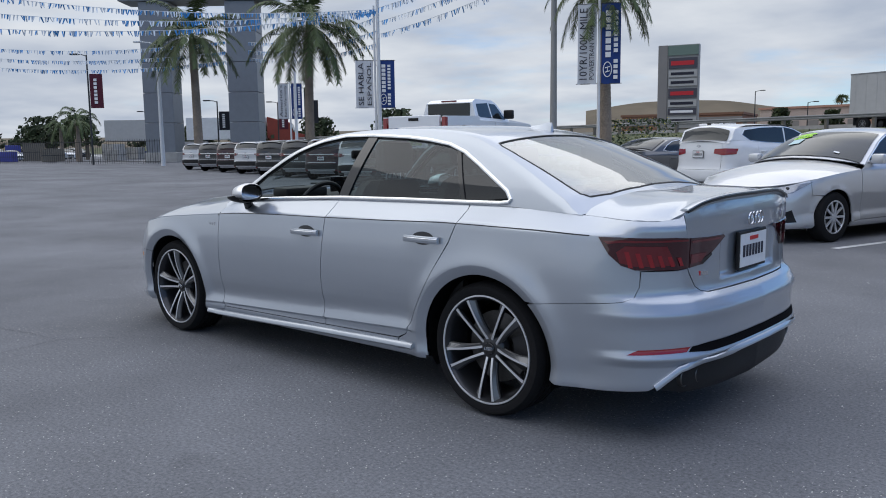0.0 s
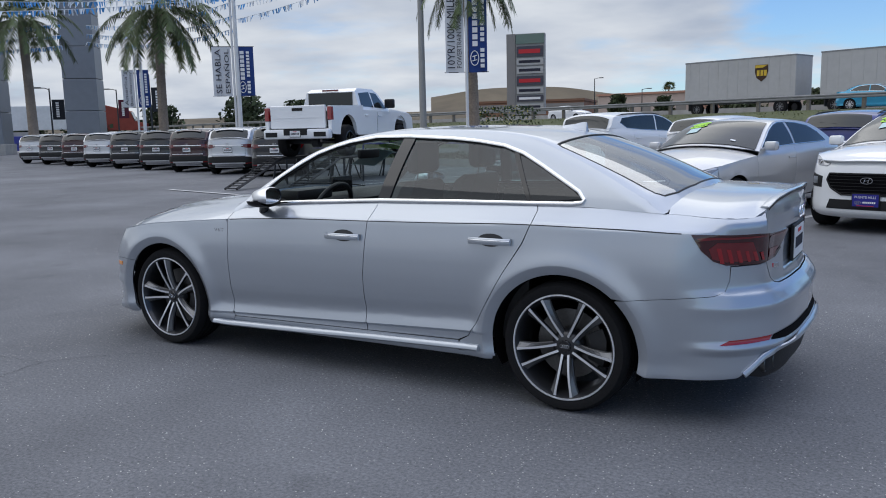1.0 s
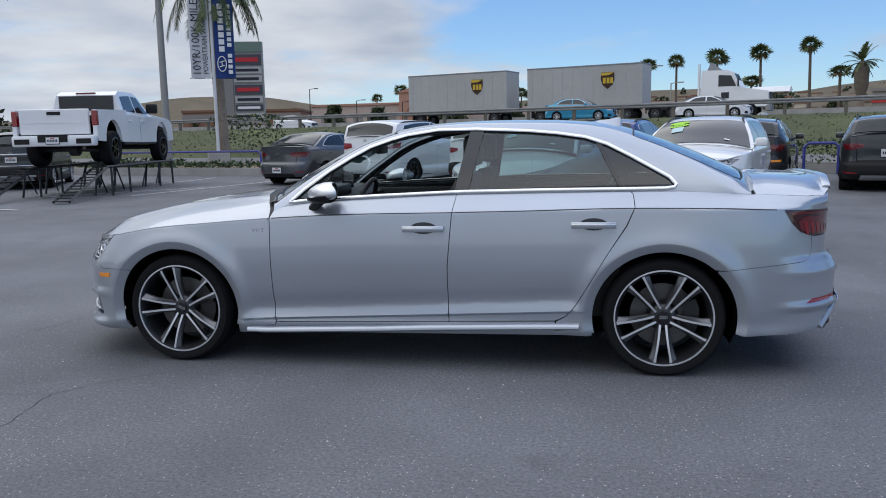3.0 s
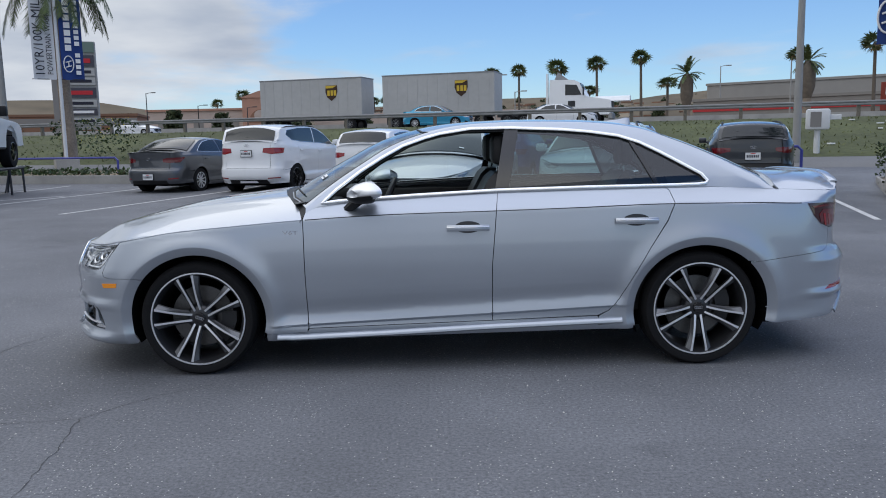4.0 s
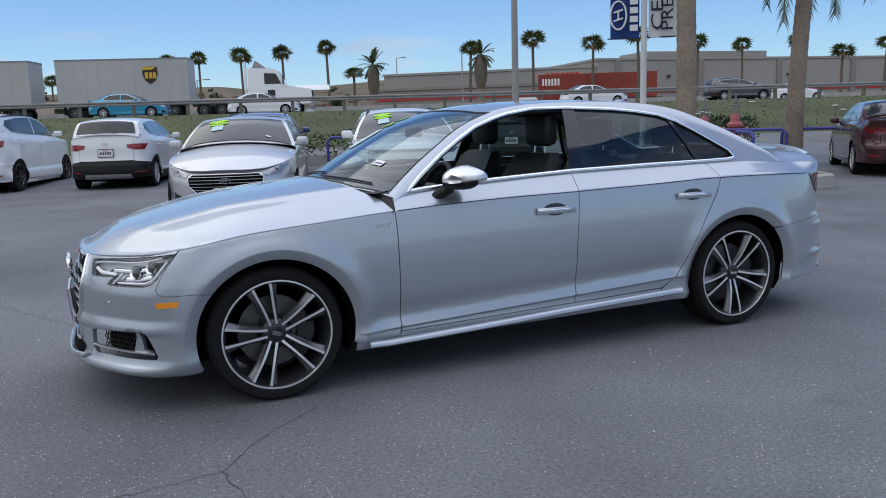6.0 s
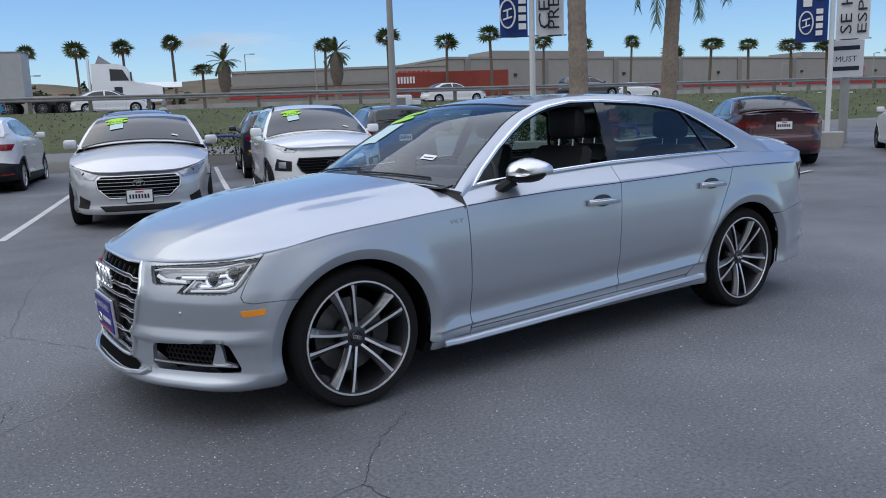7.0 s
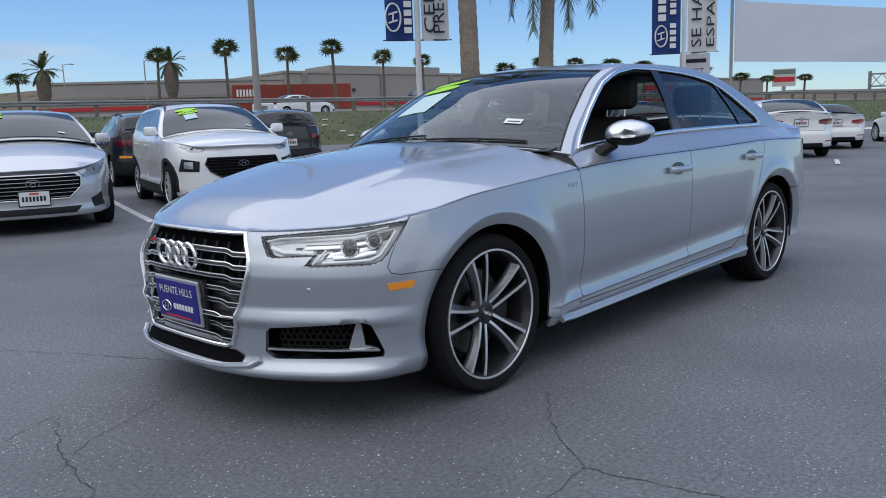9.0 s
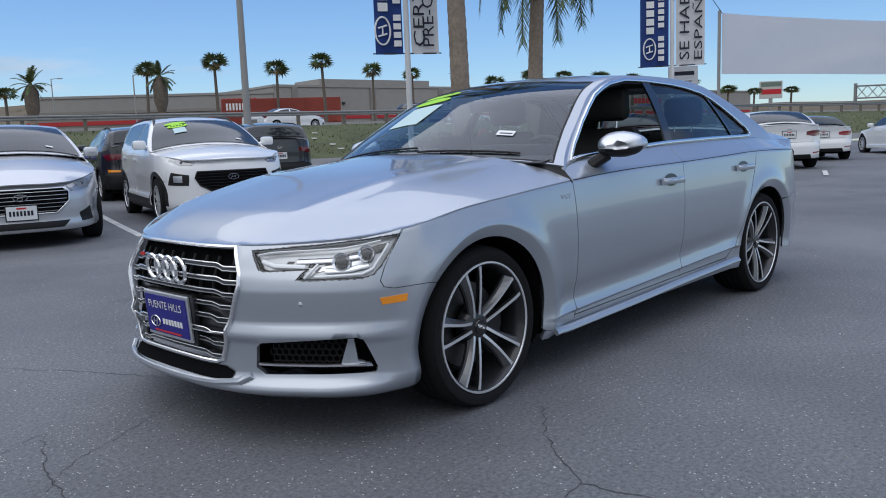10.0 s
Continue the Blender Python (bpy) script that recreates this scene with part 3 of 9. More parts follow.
def star_wheel(parent, m, r=0.332, rim=0.247, w=0.25):
    """Five pairs of bright machined spokes over dark alloy, on a low tyre. Outer face at -y."""
    h = w / 2
    barrel = lathe(bmesh.new(), [(rim + 0.004, -h * 0.88), (rim + 0.001, -h * 0.95), (rim - 0.008, -h * 0.93), (rim - 0.018, -h * 0.80), (rim - 0.030, -h * 0.45), (rim - 0.035, h * 0.8), (rim + 0.004, h * 0.88)], 56)
    wh = part("wheel", barrel, "alloy_dark", parent, smooth=True)
    wh.matrix_basis = m
    part("tyre", tyre_mesh(r, rim, w), "rubber", wh, smooth=True)
    lipb = lathe(bmesh.new(), [(rim + 0.005, -h * 0.89), (rim + 0.003, -h * 0.97), (rim - 0.003, -h * 0.975), (rim - 0.006, -h * 0.92)], 56)
    part("rim_lip", lipb, "alloy", wh, smooth=True)
    shoulder_r, hub_r = rim - 0.006, 0.055
    y_out, y_hub = -h * 0.90, -h * 0.62

    def spoke(a, pair, kind):
        """One arm of a V that opens from the hub to the rim: bright face, grey flank or dark body."""
        bm = bmesh.new()
        n = 8
        r0, spread = 0.044, radians(25.5)
        p0 = Vector((r0, pair * 0.012))
        p1 = Vector((shoulder_r * math.cos(spread), pair * shoulder_r * math.sin(spread)))
        d = (p1 - p0).normalized()
        side = Vector((-d.y, d.x)) * pair
        c, sn = math.cos(a), math.sin(a)
        lo, hi, deep = [], [], []
        for k in range(n + 1):
            u = k / n
            q = p0.lerp(p1, u) + side * 0.004 * math.sin(math.pi * u)
            yy = y_hub + (y_out - y_hub) * (1 - (1 - u) ** 2)
            if kind == "face":
                e0, e1, dy0, dy1 = -0.0055 + 0.001 * u, 0.0065 - 0.0015 * u + 0.006 * u ** 8, 0.0, 0.0
            elif kind == "flank":
                e0, e1, dy0, dy1 = -0.0055 - 0.006 - 0.022 * u ** 2.5, -0.0045, 0.018, 0.001
            else:
                e0, e1, dy0, dy1 = -0.016 - 0.020 * u ** 2, 0.0085 + 0.002 * u, 0.024, 0.006
            for out, e, dy in ((lo, e0, dy0), (hi, e1, dy1)):
                w = q + side * e
                out.append(bm.verts.new((w.x * c - w.y * sn, yy + dy, w.x * sn + w.y * c)))
        for k in range(n):
            bm.faces.new((lo[k], lo[k + 1], hi[k + 1], hi[k]))
        th = 0.004 if kind == "face" else 0.012
        back = [[bm.verts.new((v.co.x, v.co.y + th, v.co.z)) for v in row] for row in (lo, hi)]
        for k in range(n):
            bm.faces.new((lo[k], back[0][k], back[0][k + 1], lo[k + 1]))
            bm.faces.new((hi[k + 1], back[1][k + 1], back[1][k], hi[k]))
        bmesh.ops.recalc_face_normals(bm, faces=bm.faces)
        return bm

    for i in range(5):
        a = radians(90 + 72 * i)
        for pair in (-1, 1):
            arm = part("spoke", spoke(a, pair, "body"), "alloy_dark", wh)
            part("spoke_face", spoke(a, pair, "face"), "alloy", arm, "bright machined spoke face")
            part("spoke_flank", spoke(a, pair, "flank"), "alloy_grey", arm)
    part("hub", lathe(bmesh.new(), [(0.002, y_hub - 0.002), (0.045, y_hub - 0.001), (0.062, y_hub + 0.006), (0.078, y_hub + 0.02), (0.085, y_hub + 0.05)], 30), "alloy_dark", wh, smooth=True)
    part("hub_cap", lathe(bmesh.new(), [(0.001, y_hub - 0.010), (0.027, y_hub - 0.009), (0.031, y_hub - 0.005), (0.032, y_hub)], 24), "gloss", wh, "gloss black centre cap", smooth=True)
    rings_logo("cap_emblem", wh, pose(0, y_hub - 0.009, 0), 0.0075, 0.0105, 4, "chrome", 0.0014)
    for i in range(5):
        a = radians(90 + 72 * i)
        bt = lathe(bmesh.new(), [(0.001, y_hub + 0.003), (0.009, y_hub + 0.003), (0.010, y_hub + 0.02)], 8)
        bmesh.ops.translate(bt, verts=bt.verts, vec=(0.046 * math.cos(a), 0, 0.046 * math.sin(a)))
        part("wheel_bolt", bt, "steel", wh)
    part("brake_disc", lathe(bmesh.new(), [(0.07, -0.005), (0.175, -0.005), (0.175, 0.02), (0.07, 0.02)], 40), "steel", wh)
    cal = bmesh.new()
    prism(cal, [(0.115 * math.cos(q), 0.115 * math.sin(q)) for q in (-0.55, -0.2, 0.2, 0.55)] + [(0.198 * math.cos(q), 0.198 * math.sin(q)) for q in (0.5, 0.2, -0.2, -0.5)], -0.028, 0.04)
    part("brake_caliper", cal, "caliper", wh)
    return wh


def plain_wheel(parent, m, r=0.34, rim=0.22, w=0.22, spokes=10, face="alloy", back="alloy_dark"):
    """A road wheel for a parked car. Outer face at -y."""
    h = w / 2
    wh = part("wheel", lathe(bmesh.new(), [(rim + 0.003, -h * 0.9), (rim - 0.006, -h * 0.95), (rim - 0.02, -h * 0.8), (rim - 0.03, h * 0.2), (0.002, h * 0.25)], 32), back, parent, smooth=True)
    wh.matrix_basis = m
    prof = [(rim, -h * 0.9), (rim + (r - rim) * 0.5, -h), (r - 0.015, -h * 0.9), (r, -h * 0.7), (r, h * 0.7), (r - 0.015, h * 0.9), (rim, h)]
    part("tyre", lathe(bmesh.new(), prof, 32), "rubber", wh, smooth=True)
    sp = bmesh.new()
    for i in range(spokes):
        a = math.tau * i / spokes
        box(sp, 0.03, -h * 0.86, -0.014, rim - 0.008, -h * 0.70, 0.014, m=Matrix.Rotation(a, 4, "Y"))
    lathe(sp, [(0.001, -h * 0.9), (0.045, -h * 0.88), (0.05, -h * 0.6)], 16)
    lathe(sp, [(rim + 0.002, -h * 0.93), (rim - 0.012, -h * 0.95), (rim - 0.016, -h * 0.8)], 32)
    part("spokes", sp, face, wh)
    return wh

# ---- ground ----
M.update(
    asphalt=None, line_paint=mat("worn_white_line", (0.55, 0.55, 0.54), 0.7, grain=0.2, grain_scale=30, stain=0.2, stain_scale=3),
    concrete=mat("concrete", (0.36, 0.35, 0.33), 0.85, grain=0.12, grain_scale=40, stain=0.2, stain_scale=1.2, bump=0.2, bump_scale=60),
    grass=mat("dry_grass_bank", (0.072, 0.082, 0.031), 0.95, grain=0.35, grain_scale=6, stain=0.35, stain_scale=0.35, bump=1.0, bump_scale=14),
    soil=mat("bare_soil", (0.24, 0.19, 0.13), 0.95, grain=0.25, grain_scale=12, stain=0.25, stain_scale=0.8, bump=0.6, bump_scale=25),
    road=mat("grey_road", (0.16, 0.16, 0.16), 0.85, grain=0.15, grain_scale=20, stain=0.15, stain_scale=0.4),
    crack=mat("crack_filler", (0.055, 0.055, 0.058), 0.9, grain=0.3),
    rail=mat("galvanised_rail", (0.25, 0.255, 0.26), 0.6, 0.4, grain=0.15, grain_scale=4),
    post_wood=mat("weathered_post", (0.16, 0.145, 0.12), 0.9, grain=0.25, grain_scale=10),
    leaf=mat("hedge_leaf", (0.035, 0.062, 0.018), 0.55, island=0.45, grain=0.1),
    frond=mat("palm_frond", (0.075, 0.105, 0.036), 0.6, island=0.4),
    frond_dry=mat("dry_frond", (0.25, 0.19, 0.10), 0.8, island=0.3),
    trunk=mat("palm_trunk", (0.24, 0.195, 0.155), 0.9, grain=0.25, grain_scale=14, stain=0.3, stain_scale=1.5, bump=0.6, bump_scale=20),
    trunk_far=mat("far_palm_trunk", (0.13, 0.11, 0.09), 0.9, grain=0.2, grain_scale=4),
    flower=mat("yellow_flower", (0.6, 0.5, 0.04), 0.6),
)


def asphalt():
    """Old sealed asphalt: pale stone chips in a dark binder, wide worn patches."""
    m = mat("asphalt", (0.1, 0.1, 0.1), 0.78)
    nt = m.node_tree
    b = nt.nodes["Principled BSDF"]
    tc = nt.nodes.new("ShaderNodeTexCoord")

    def noise_(scale, detail, rough=0.6):
        n = nt.nodes.new("ShaderNodeTexNoise")
        n.inputs["Scale"].default_value, n.inputs["Detail"].default_value, n.inputs["Roughness"].default_value = scale, detail, rough
        nt.links.new(tc.outputs["Object"], n.inputs["Vector"])
        return n.outputs["Fac"]

    def ramp(src, p0, c0, p1, c1):
        r = nt.nodes.new("ShaderNodeValToRGB")
        r.color_ramp.elements[0].position, r.color_ramp.elements[0].color = p0, (*c0, 1)
        r.color_ramp.elements[1].position, r.color_ramp.elements[1].color = p1, (*c1, 1)
        nt.links.new(src, r.inputs["Fac"])
        return r.outputs["Color"]

    def blend(kind, a, c, f=1.0):
        x = nt.nodes.new("ShaderNodeMix")
        x.data_type, x.blend_type = "RGBA", kind
        if isinstance(f, float):
            x.inputs["Factor"].default_value = f
        else:
            nt.links.new(f, x.inputs["Factor"])
        nt.links.new(a, x.inputs["A"])
        nt.links.new(c, x.inputs["B"])
        return x.outputs["Result"]

    wide = ramp(noise_(0.35, 6), 0.35, (0.102, 0.106, 0.116), 0.68, (0.182, 0.188, 0.201))
    grain = ramp(noise_(60, 5, 0.8), 0.3, (0.42, 0.42, 0.43), 0.7, (1.55, 1.55, 1.55))
    col = blend("MULTIPLY", wide, grain)
    # scattered pale chips, thicker in worn patches
    vo = nt.nodes.new("ShaderNodeTexVoronoi")
    vo.inputs["Scale"].default_value = 75
    nt.links.new(tc.outputs["Object"], vo.inputs["Vector"])
    near = nt.nodes.new("ShaderNodeMath")
    near.operation = "LESS_THAN"
    near.inputs[1].default_value = 0.24
    nt.links.new(vo.outputs["Distance"], near.inputs[0])
    sel = nt.nodes.new("ShaderNodeSeparateColor")
    nt.links.new(vo.outputs["Color"], sel.inputs[0])
    worn = nt.nodes.new("ShaderNodeMapRange")
    worn.inputs["From Min"].default_value, worn.inputs["From Max"].default_value = 0.45, 0.7
    worn.inputs["To Min"].default_value, worn.inputs["To Max"].default_value = 0.955, 0.72
    nt.links.new(noise_(0.9, 4), worn.inputs["Value"])
    few = nt.nodes.new("ShaderNodeMath")
    few.operation = "GREATER_THAN"
    nt.links.new(sel.outputs[0], few.inputs[0])
    nt.links.new(worn.outputs[0], few.inputs[1])
    both = nt.nodes.new("ShaderNodeMath")
    both.operation = "MULTIPLY"
    nt.links.new(near.outputs[0], both.inputs[0])
    nt.links.new(few.outputs[0], both.inputs[1])
    chip = nt.nodes.new("ShaderNodeRGB")
    chip.outputs[0].default_value = (0.5, 0.49, 0.46, 1)
    col = blend("MIX", col, chip.outputs[0], both.outputs[0])
    oil = ramp(noise_(1.3, 3), 0.62, (1, 1, 1), 0.75, (0.72, 0.72, 0.73))
    col = blend("MULTIPLY", col, oil)
    nt.links.new(col, b.inputs["Base Color"])
    bp = nt.nodes.new("ShaderNodeBump")
    bp.inputs["Strength"].default_value, bp.inputs["Distance"].default_value = 0.55, 0.006
    nt.links.new(noise_(110, 4, 0.7), bp.inputs["Height"])
    nt.links.new(bp.outputs[0], b.inputs["Normal"])
    return m


M["asphalt"] = asphalt()
LOT = pose(0, 0, 0, 0, 0, -17)


def quad(bm, pts):
    bm.faces.new([bm.verts.new(p) for p in pts])
    return bm


def sheet(name, rows, us, material, kind="structure", label=""):
    """A strip along the rows of the lot: rows of (v, z), swept over us, in lot coordinates."""
    bm = bmesh.new()
    vl = [[bm.verts.new(LOT @ Vector((u, v, z + dz))) for v, z in rows] for u, dz in us]
    for a, b in zip(vl, vl[1:]):
        for k in range(len(rows) - 1):
            bm.faces.new((a[k], b[k], b[k + 1], a[k + 1]))
    bmesh.ops.recalc_face_normals(bm, faces=bm.faces)
    if bm.faces[:][0].normal.z < 0:
        bmesh.ops.reverse_faces(bm, faces=bm.faces)
    ob = part(name, bm, material, None, label, smooth=True)
    return tagged(ob, kind=kind)


# one ground sheet to the horizon: lot, road, grass bank, motorway, far ground
gb = bmesh.new()
rows = [(-900, 0), (-60, 0), (-20, 0), (0, 0), (8, 0), (14, .03), (21.5, .22)]
us = [-1200, -200, -90, -60, -40, -25, -12, 0, 12, 25, 45, 80, 200, 1200]
vl = [[gb.verts.new(LOT @ Vector((u, v, z if abs(u) < 40 else z * .3))) for v, z in rows] for u in us]
for a, b in zip(vl, vl[1:]):
    for k in range(len(rows) - 1):
        gb.faces.new((a[k], b[k], b[k + 1], a[k + 1]))
bmesh.ops.recalc_face_normals(gb, faces=gb.faces)
ground = tagged(part("ground", gb, "asphalt", smooth=True), "worn grey asphalt of the sales lot", kind="structure")
if ground.data.polygons[0].normal.z < 0:
    ground.data.flip_normals()
span = [(u, 0) for u in (-1200, -300, -120, -70, -40, -25, -12, 0, 12, 25, 45, 80, 160, 300, 1200)]
sheet("road", [(21.5, .22), (22.2, .36), (24.2, .46)], span, "road", label="grey service road behind the lot")
sheet("grass_bank", [(24.2, .46), (25.0, .60), (29, 1.0), (34, 1.75), (36.6, 1.95)], span, "grass", label="green grass bank below the motorway")
sheet("motorway", [(36.6, 1.95), (38, 1.97), (64, 2.0)], span, "road", label="pale grey motorway")
sheet("far_ground", [(64, 2.0), (75, 1.9), (200, 1.9), (1500, 4)], span, "soil", label="distant built-up ground")

# stall lines
for u, v0, v1 in ((-13.3, 9.2, 16), (-9.9, 7.6, 17.5), (-7.1, 6.2, 9.2), (-4.0, 5.9, 17.5), (-1.13, 6.6, 17.5), (1.42, 6.6, 17.5), (4.3, 8.0, 17.5), (-16.5, 9.5, 15.5)):
    bm = bmesh.new()
    n = 14
    for k in range(n):
        a, b = v0 + (v1 - v0) * k / n, v0 + (v1 - v0) * (k + 1) / n
        za, zb = (np.interp(q, [8, 14, 21.5], [0, .03, .22]) + .004 for q in (a, b))
        quad(bm, [LOT @ Vector(p) for p in ((u - .05, a, za), (u + .05, a, za), (u + .05, b, zb), (u - .05, b, zb))])
    tagged(part("stall_line", bm, "line_paint"), "worn white painted stall line on asphalt", "line", "stall lines", "structure")
# the end of a bay on the far side
for (x0, y0), (x1, y1) in (((-14.0, 9.8), (-10.2, 8.9)), ((-12.2, 12.2), (-9.4, 15.6)), ((9.4, 4.2), (11.2, 4.6)), ((13.6, 2.6), (15.4, 3.2)), ((17.2, 1.6), (19.4, 2.6))):
    bm = bmesh.new()
    d = Vector((x1 - x0, y1 - y0)).normalized()
    w = Vector((-d.y, d.x)) * .05
    quad(bm, [(x0 - w.x, y0 - w.y, .02), (x1 - w.x, y1 - w.y, .02), (x1 + w.x, y1 + w.y, .02), (x0 + w.x, y0 + w.y, .02)])
    tagged(part("stall_line", bm, "line_paint"), "worn white painted stall line on asphalt", "line", "stall lines", "structure")

# cracks near the sedan
rc = random.Random(4)


def crack(pts, w=.009):
    bm = bmesh.new()
    line = []
    for (x0, y0), (x1, y1) in zip(pts, pts[1:]):
        n = max(3, int(math.dist((x0, y0), (x1, y1)) / .035))
        for k in range(n):
            line.append((x0 + (x1 - x0) * k / n + rc.uniform(-.012, .012), y0 + (y1 - y0) * k / n + rc.uniform(-.012, .012)))
    line.append(pts[-1])
    vs = []
    for i, (x, y) in enumerate(line):
        a, b = line[max(i - 1, 0)], line[min(i + 1, len(line) - 1)]
        d = Vector((b[0] - a[0], b[1] - a[1])).normalized()
        h = w * rc.uniform(.08, .26)
        vs.append((bm.verts.new((x - d.y * h, y + d.x * h, .0025)), bm.verts.new((x + d.y * h, y - d.x * h, .0025))))
    for a, b in zip(vs, vs[1:]):
        bm.faces.new((a[0], a[1], b[1], b[0]))
    bmesh.ops.recalc_face_normals(bm, faces=bm.faces)
    tagged(part("crack", bm, "crack"), "thin dark crack in the asphalt", "crack", "cracks", "stuff")


crack([(-3.6, 3.4), (-2.95, 2.5), (-2.51, 1.67), (-2.26, 1.21), (-2.03, .72)])
crack([(-2.95, .27), (-2.81, .35), (-2.7, .4)], .006)
crack([(-2.7, .4), (-2.85, .03), (-2.9, -.39), (-3.1, -.8)])
crack([(-2.9, -.15), (-2.75, .02), (-2.47, .17), (-2.16, .33)], .006)
crack([(-4.4, -1.9), (-3.0, -1.68), (-2.16, -1.51), (-1.8, -1.46), (-1.56, -1.16), (-1.3, -.95)])
crack([(-1.8, -1.46), (-1.72, -1.93), (-1.69, -2.31), (-1.6, -2.9)])
crack([(-3.49, 1.28), (-3.08, 1.47), (-2.6, 1.7)], .007)
crack([(-2.59, 1.74), (-2.29, 3.2), (-1.9, 4.5)], .006)

# loose stone chips lying on the asphalt
verts, faces = [], []
for _ in range(2600):
    x, y = rc.uniform(-7, 7), rc.uniform(-6.5, 4.5)
    if noise.noise(Vector((x * .7, y * .7, 3.1))) < rc.uniform(-.35, .45):
        continue
    s, a, o = rc.uniform(.002, .0065), rc.uniform(0, 6.28), len(verts)
    for k in range(4):
        q = a + k * 1.57
        verts.append((x + s * math.cos(q) * rc.uniform(.7, 1.2), y + s * math.sin(q) * rc.uniform(.7, 1.2), .001))
    verts.append((x, y, .001 + s * .9))
    faces += [(o + k, o + (k + 1) % 4, o + 4) for k in range(4)]
me = bpy.data.meshes.new("stone_chips")
me.from_pydata(verts, [], faces)
me.materials.append(mat("stone_chip", (0.45, 0.44, 0.41), 0.8, island=0.5))
tagged(new("stone_chips", me), "loose pale stone chips on the asphalt", "stones", kind="stuff")

# kerbs and planters
def planter(name, outline, top=.30, label=""):
    """A kerbed bed: concrete rim with soil inside, outline in world x, y."""
    ob = thing(name, label, "planter", kind="structure")
    n = len(outline)
    c = Vector((sum(p[0] for p in outline) / n, sum(p[1] for p in outline) / n))
    inner = [tuple(Vector(p) + (c - Vector(p)).normalized() * .17) for p in outline]
    bm = bmesh.new()
    lo, a = [bm.verts.new((*p, -.02)) for p in outline], [bm.verts.new((*p, top - .02)) for p in outline]
    a2 = [bm.verts.new((*(Vector(p) + (c - Vector(p)).normalized() * .02), top)) for p in outline]
    b, lo2 = [bm.verts.new((*p, top)) for p in inner], [bm.verts.new((*p, top - .08)) for p in inner]
    for i in range(n):
        j = (i + 1) % n
        for q, w in ((lo, a), (a, a2), (a2, b), (b, lo2)):
            bm.faces.new((q[i], q[j], w[j], w[i]))
    bmesh.ops.recalc_face_normals(bm, faces=bm.faces)
    part("kerb", bm, "concrete", ob, "pale concrete kerb")
    sm = bmesh.new()
    sm.faces.new([sm.verts.new((*p, top - .05)) for p in inner])
    bmesh.ops.recalc_face_normals(sm, faces=sm.faces)
    if sm.faces[:][0].normal.z < 0:
        bmesh.ops.reverse_faces(sm, faces=sm.faces)
    part("soil", sm, "soil", ob)
    return ob


def lots(pts):
    return [lot(u, v) for u, v in pts]


planter("planter", lots([(-40, 16.2), (-30, 16.2), (-13.3, 16.2), (-13.0, 18.6), (-13.2, 21.4), (-40, 21.4)]), .36, "concrete kerbed bed with low plants")
planter("planter", lots([(-12.6, 18.3), (0, 18.3), (4.6, 18.3), (4.6, 19.3), (-12.6, 19.3)]), .38, "concrete kerbed bed with a hedge")
planter("planter", [(7.15, 5.35), (8.0, 5.0), (9.3, 5.2), (11.6, 9.0), (13.6, 13.2), (12.6, 14.2), (10.4, 13.6), (7.5, 7.6)], .22, "kerbed island with palms and a hedge")


# plants: many small leaves
def leaf_clump(name, boxes, count, size, material, label, seed, kind="", parent=None, category="hedge"):
    rnd = random.Random(seed)
    verts, faces = [], []
    vol = [abs((b[3] - b[0]) * (b[4] - b[1])) for b in boxes]
    for _ in range(count):
        x0, y0, z0, x1, y1, z1 = rnd.choices(boxes, vol)[0]
        p = Vector((rnd.uniform(x0, x1), rnd.uniform(y0, y1), z0 + (z1 - z0) * rnd.random() ** .6))
        edge = rnd.random()
        if edge < .55:
            f = rnd.randrange(5)
            if f == 0: p.x = x0 + rnd.gauss(0, .03)
            elif f == 1: p.x = x1 + rnd.gauss(0, .03)
            elif f == 2: p.y = y0 + rnd.gauss(0, .03)
            elif f == 3: p.y = y1 + rnd.gauss(0, .03)
            else: p.z = z1 + rnd.gauss(0, .03)
        d = Vector((rnd.gauss(0, 1), rnd.gauss(0, 1), rnd.gauss(.4, .7))).normalized()
        s = d.cross(Vector((rnd.gauss(0, 1), rnd.gauss(0, 1), rnd.gauss(0, 1)))).normalized()
        L = size * rnd.uniform(.6, 1.4)
        o = len(verts)
        verts += [p, p + d * L * .5 + s * L * .3, p + d * L, p + d * L * .5 - s * L * .3]
        faces.append((o, o + 1, o + 2, o + 3))
    me = bpy.data.meshes.new(name)
    me.from_pydata([tuple(v) for v in verts], [], faces)
    me.materials.append(M[material])
    ob = new(name, me)
    ob.parent = parent
    return tagged(ob, label, category, kind=kind)


def inlot(ob):
    ob.matrix_basis = LOT
    return ob


inlot(leaf_clump("hedge", [(-4.2, 18.5, .33, 4.4, 19.1, .95)], 3600, .09, "leaf", "clipped green hedge along the kerb", 1))
inlot(leaf_clump("low_plants", [(-28, 16.5, .3, -13.4, 18.0, .46), (-24, 16.6, .3, -20, 17.6, .6)], 3600, .13, "leaf", "low green bedding plants in the bed", 2, "stuff", category="plants"))
leaf_clump("hedge", [(9.2, 9.9, .15, 10.7, 11.4, 1.02)], 3600, .07, "leaf", "clipped dark green hedge in the island", 3)
leaf_clump("hedge", [(12.4, 11.6, .15, 14.0, 13.0, 1.15)], 2600, .08, "leaf", "dark green shrub beside the hydrants", 4)
leaf_clump("weeds", [(7.6, 5.6, .15, 9.0, 7.0, .35), (8.6, 6.8, .15, 10.0, 9.2, .4)], 420, .14, "frond", "sparse weeds on bare soil", 5, "stuff", category="weeds")
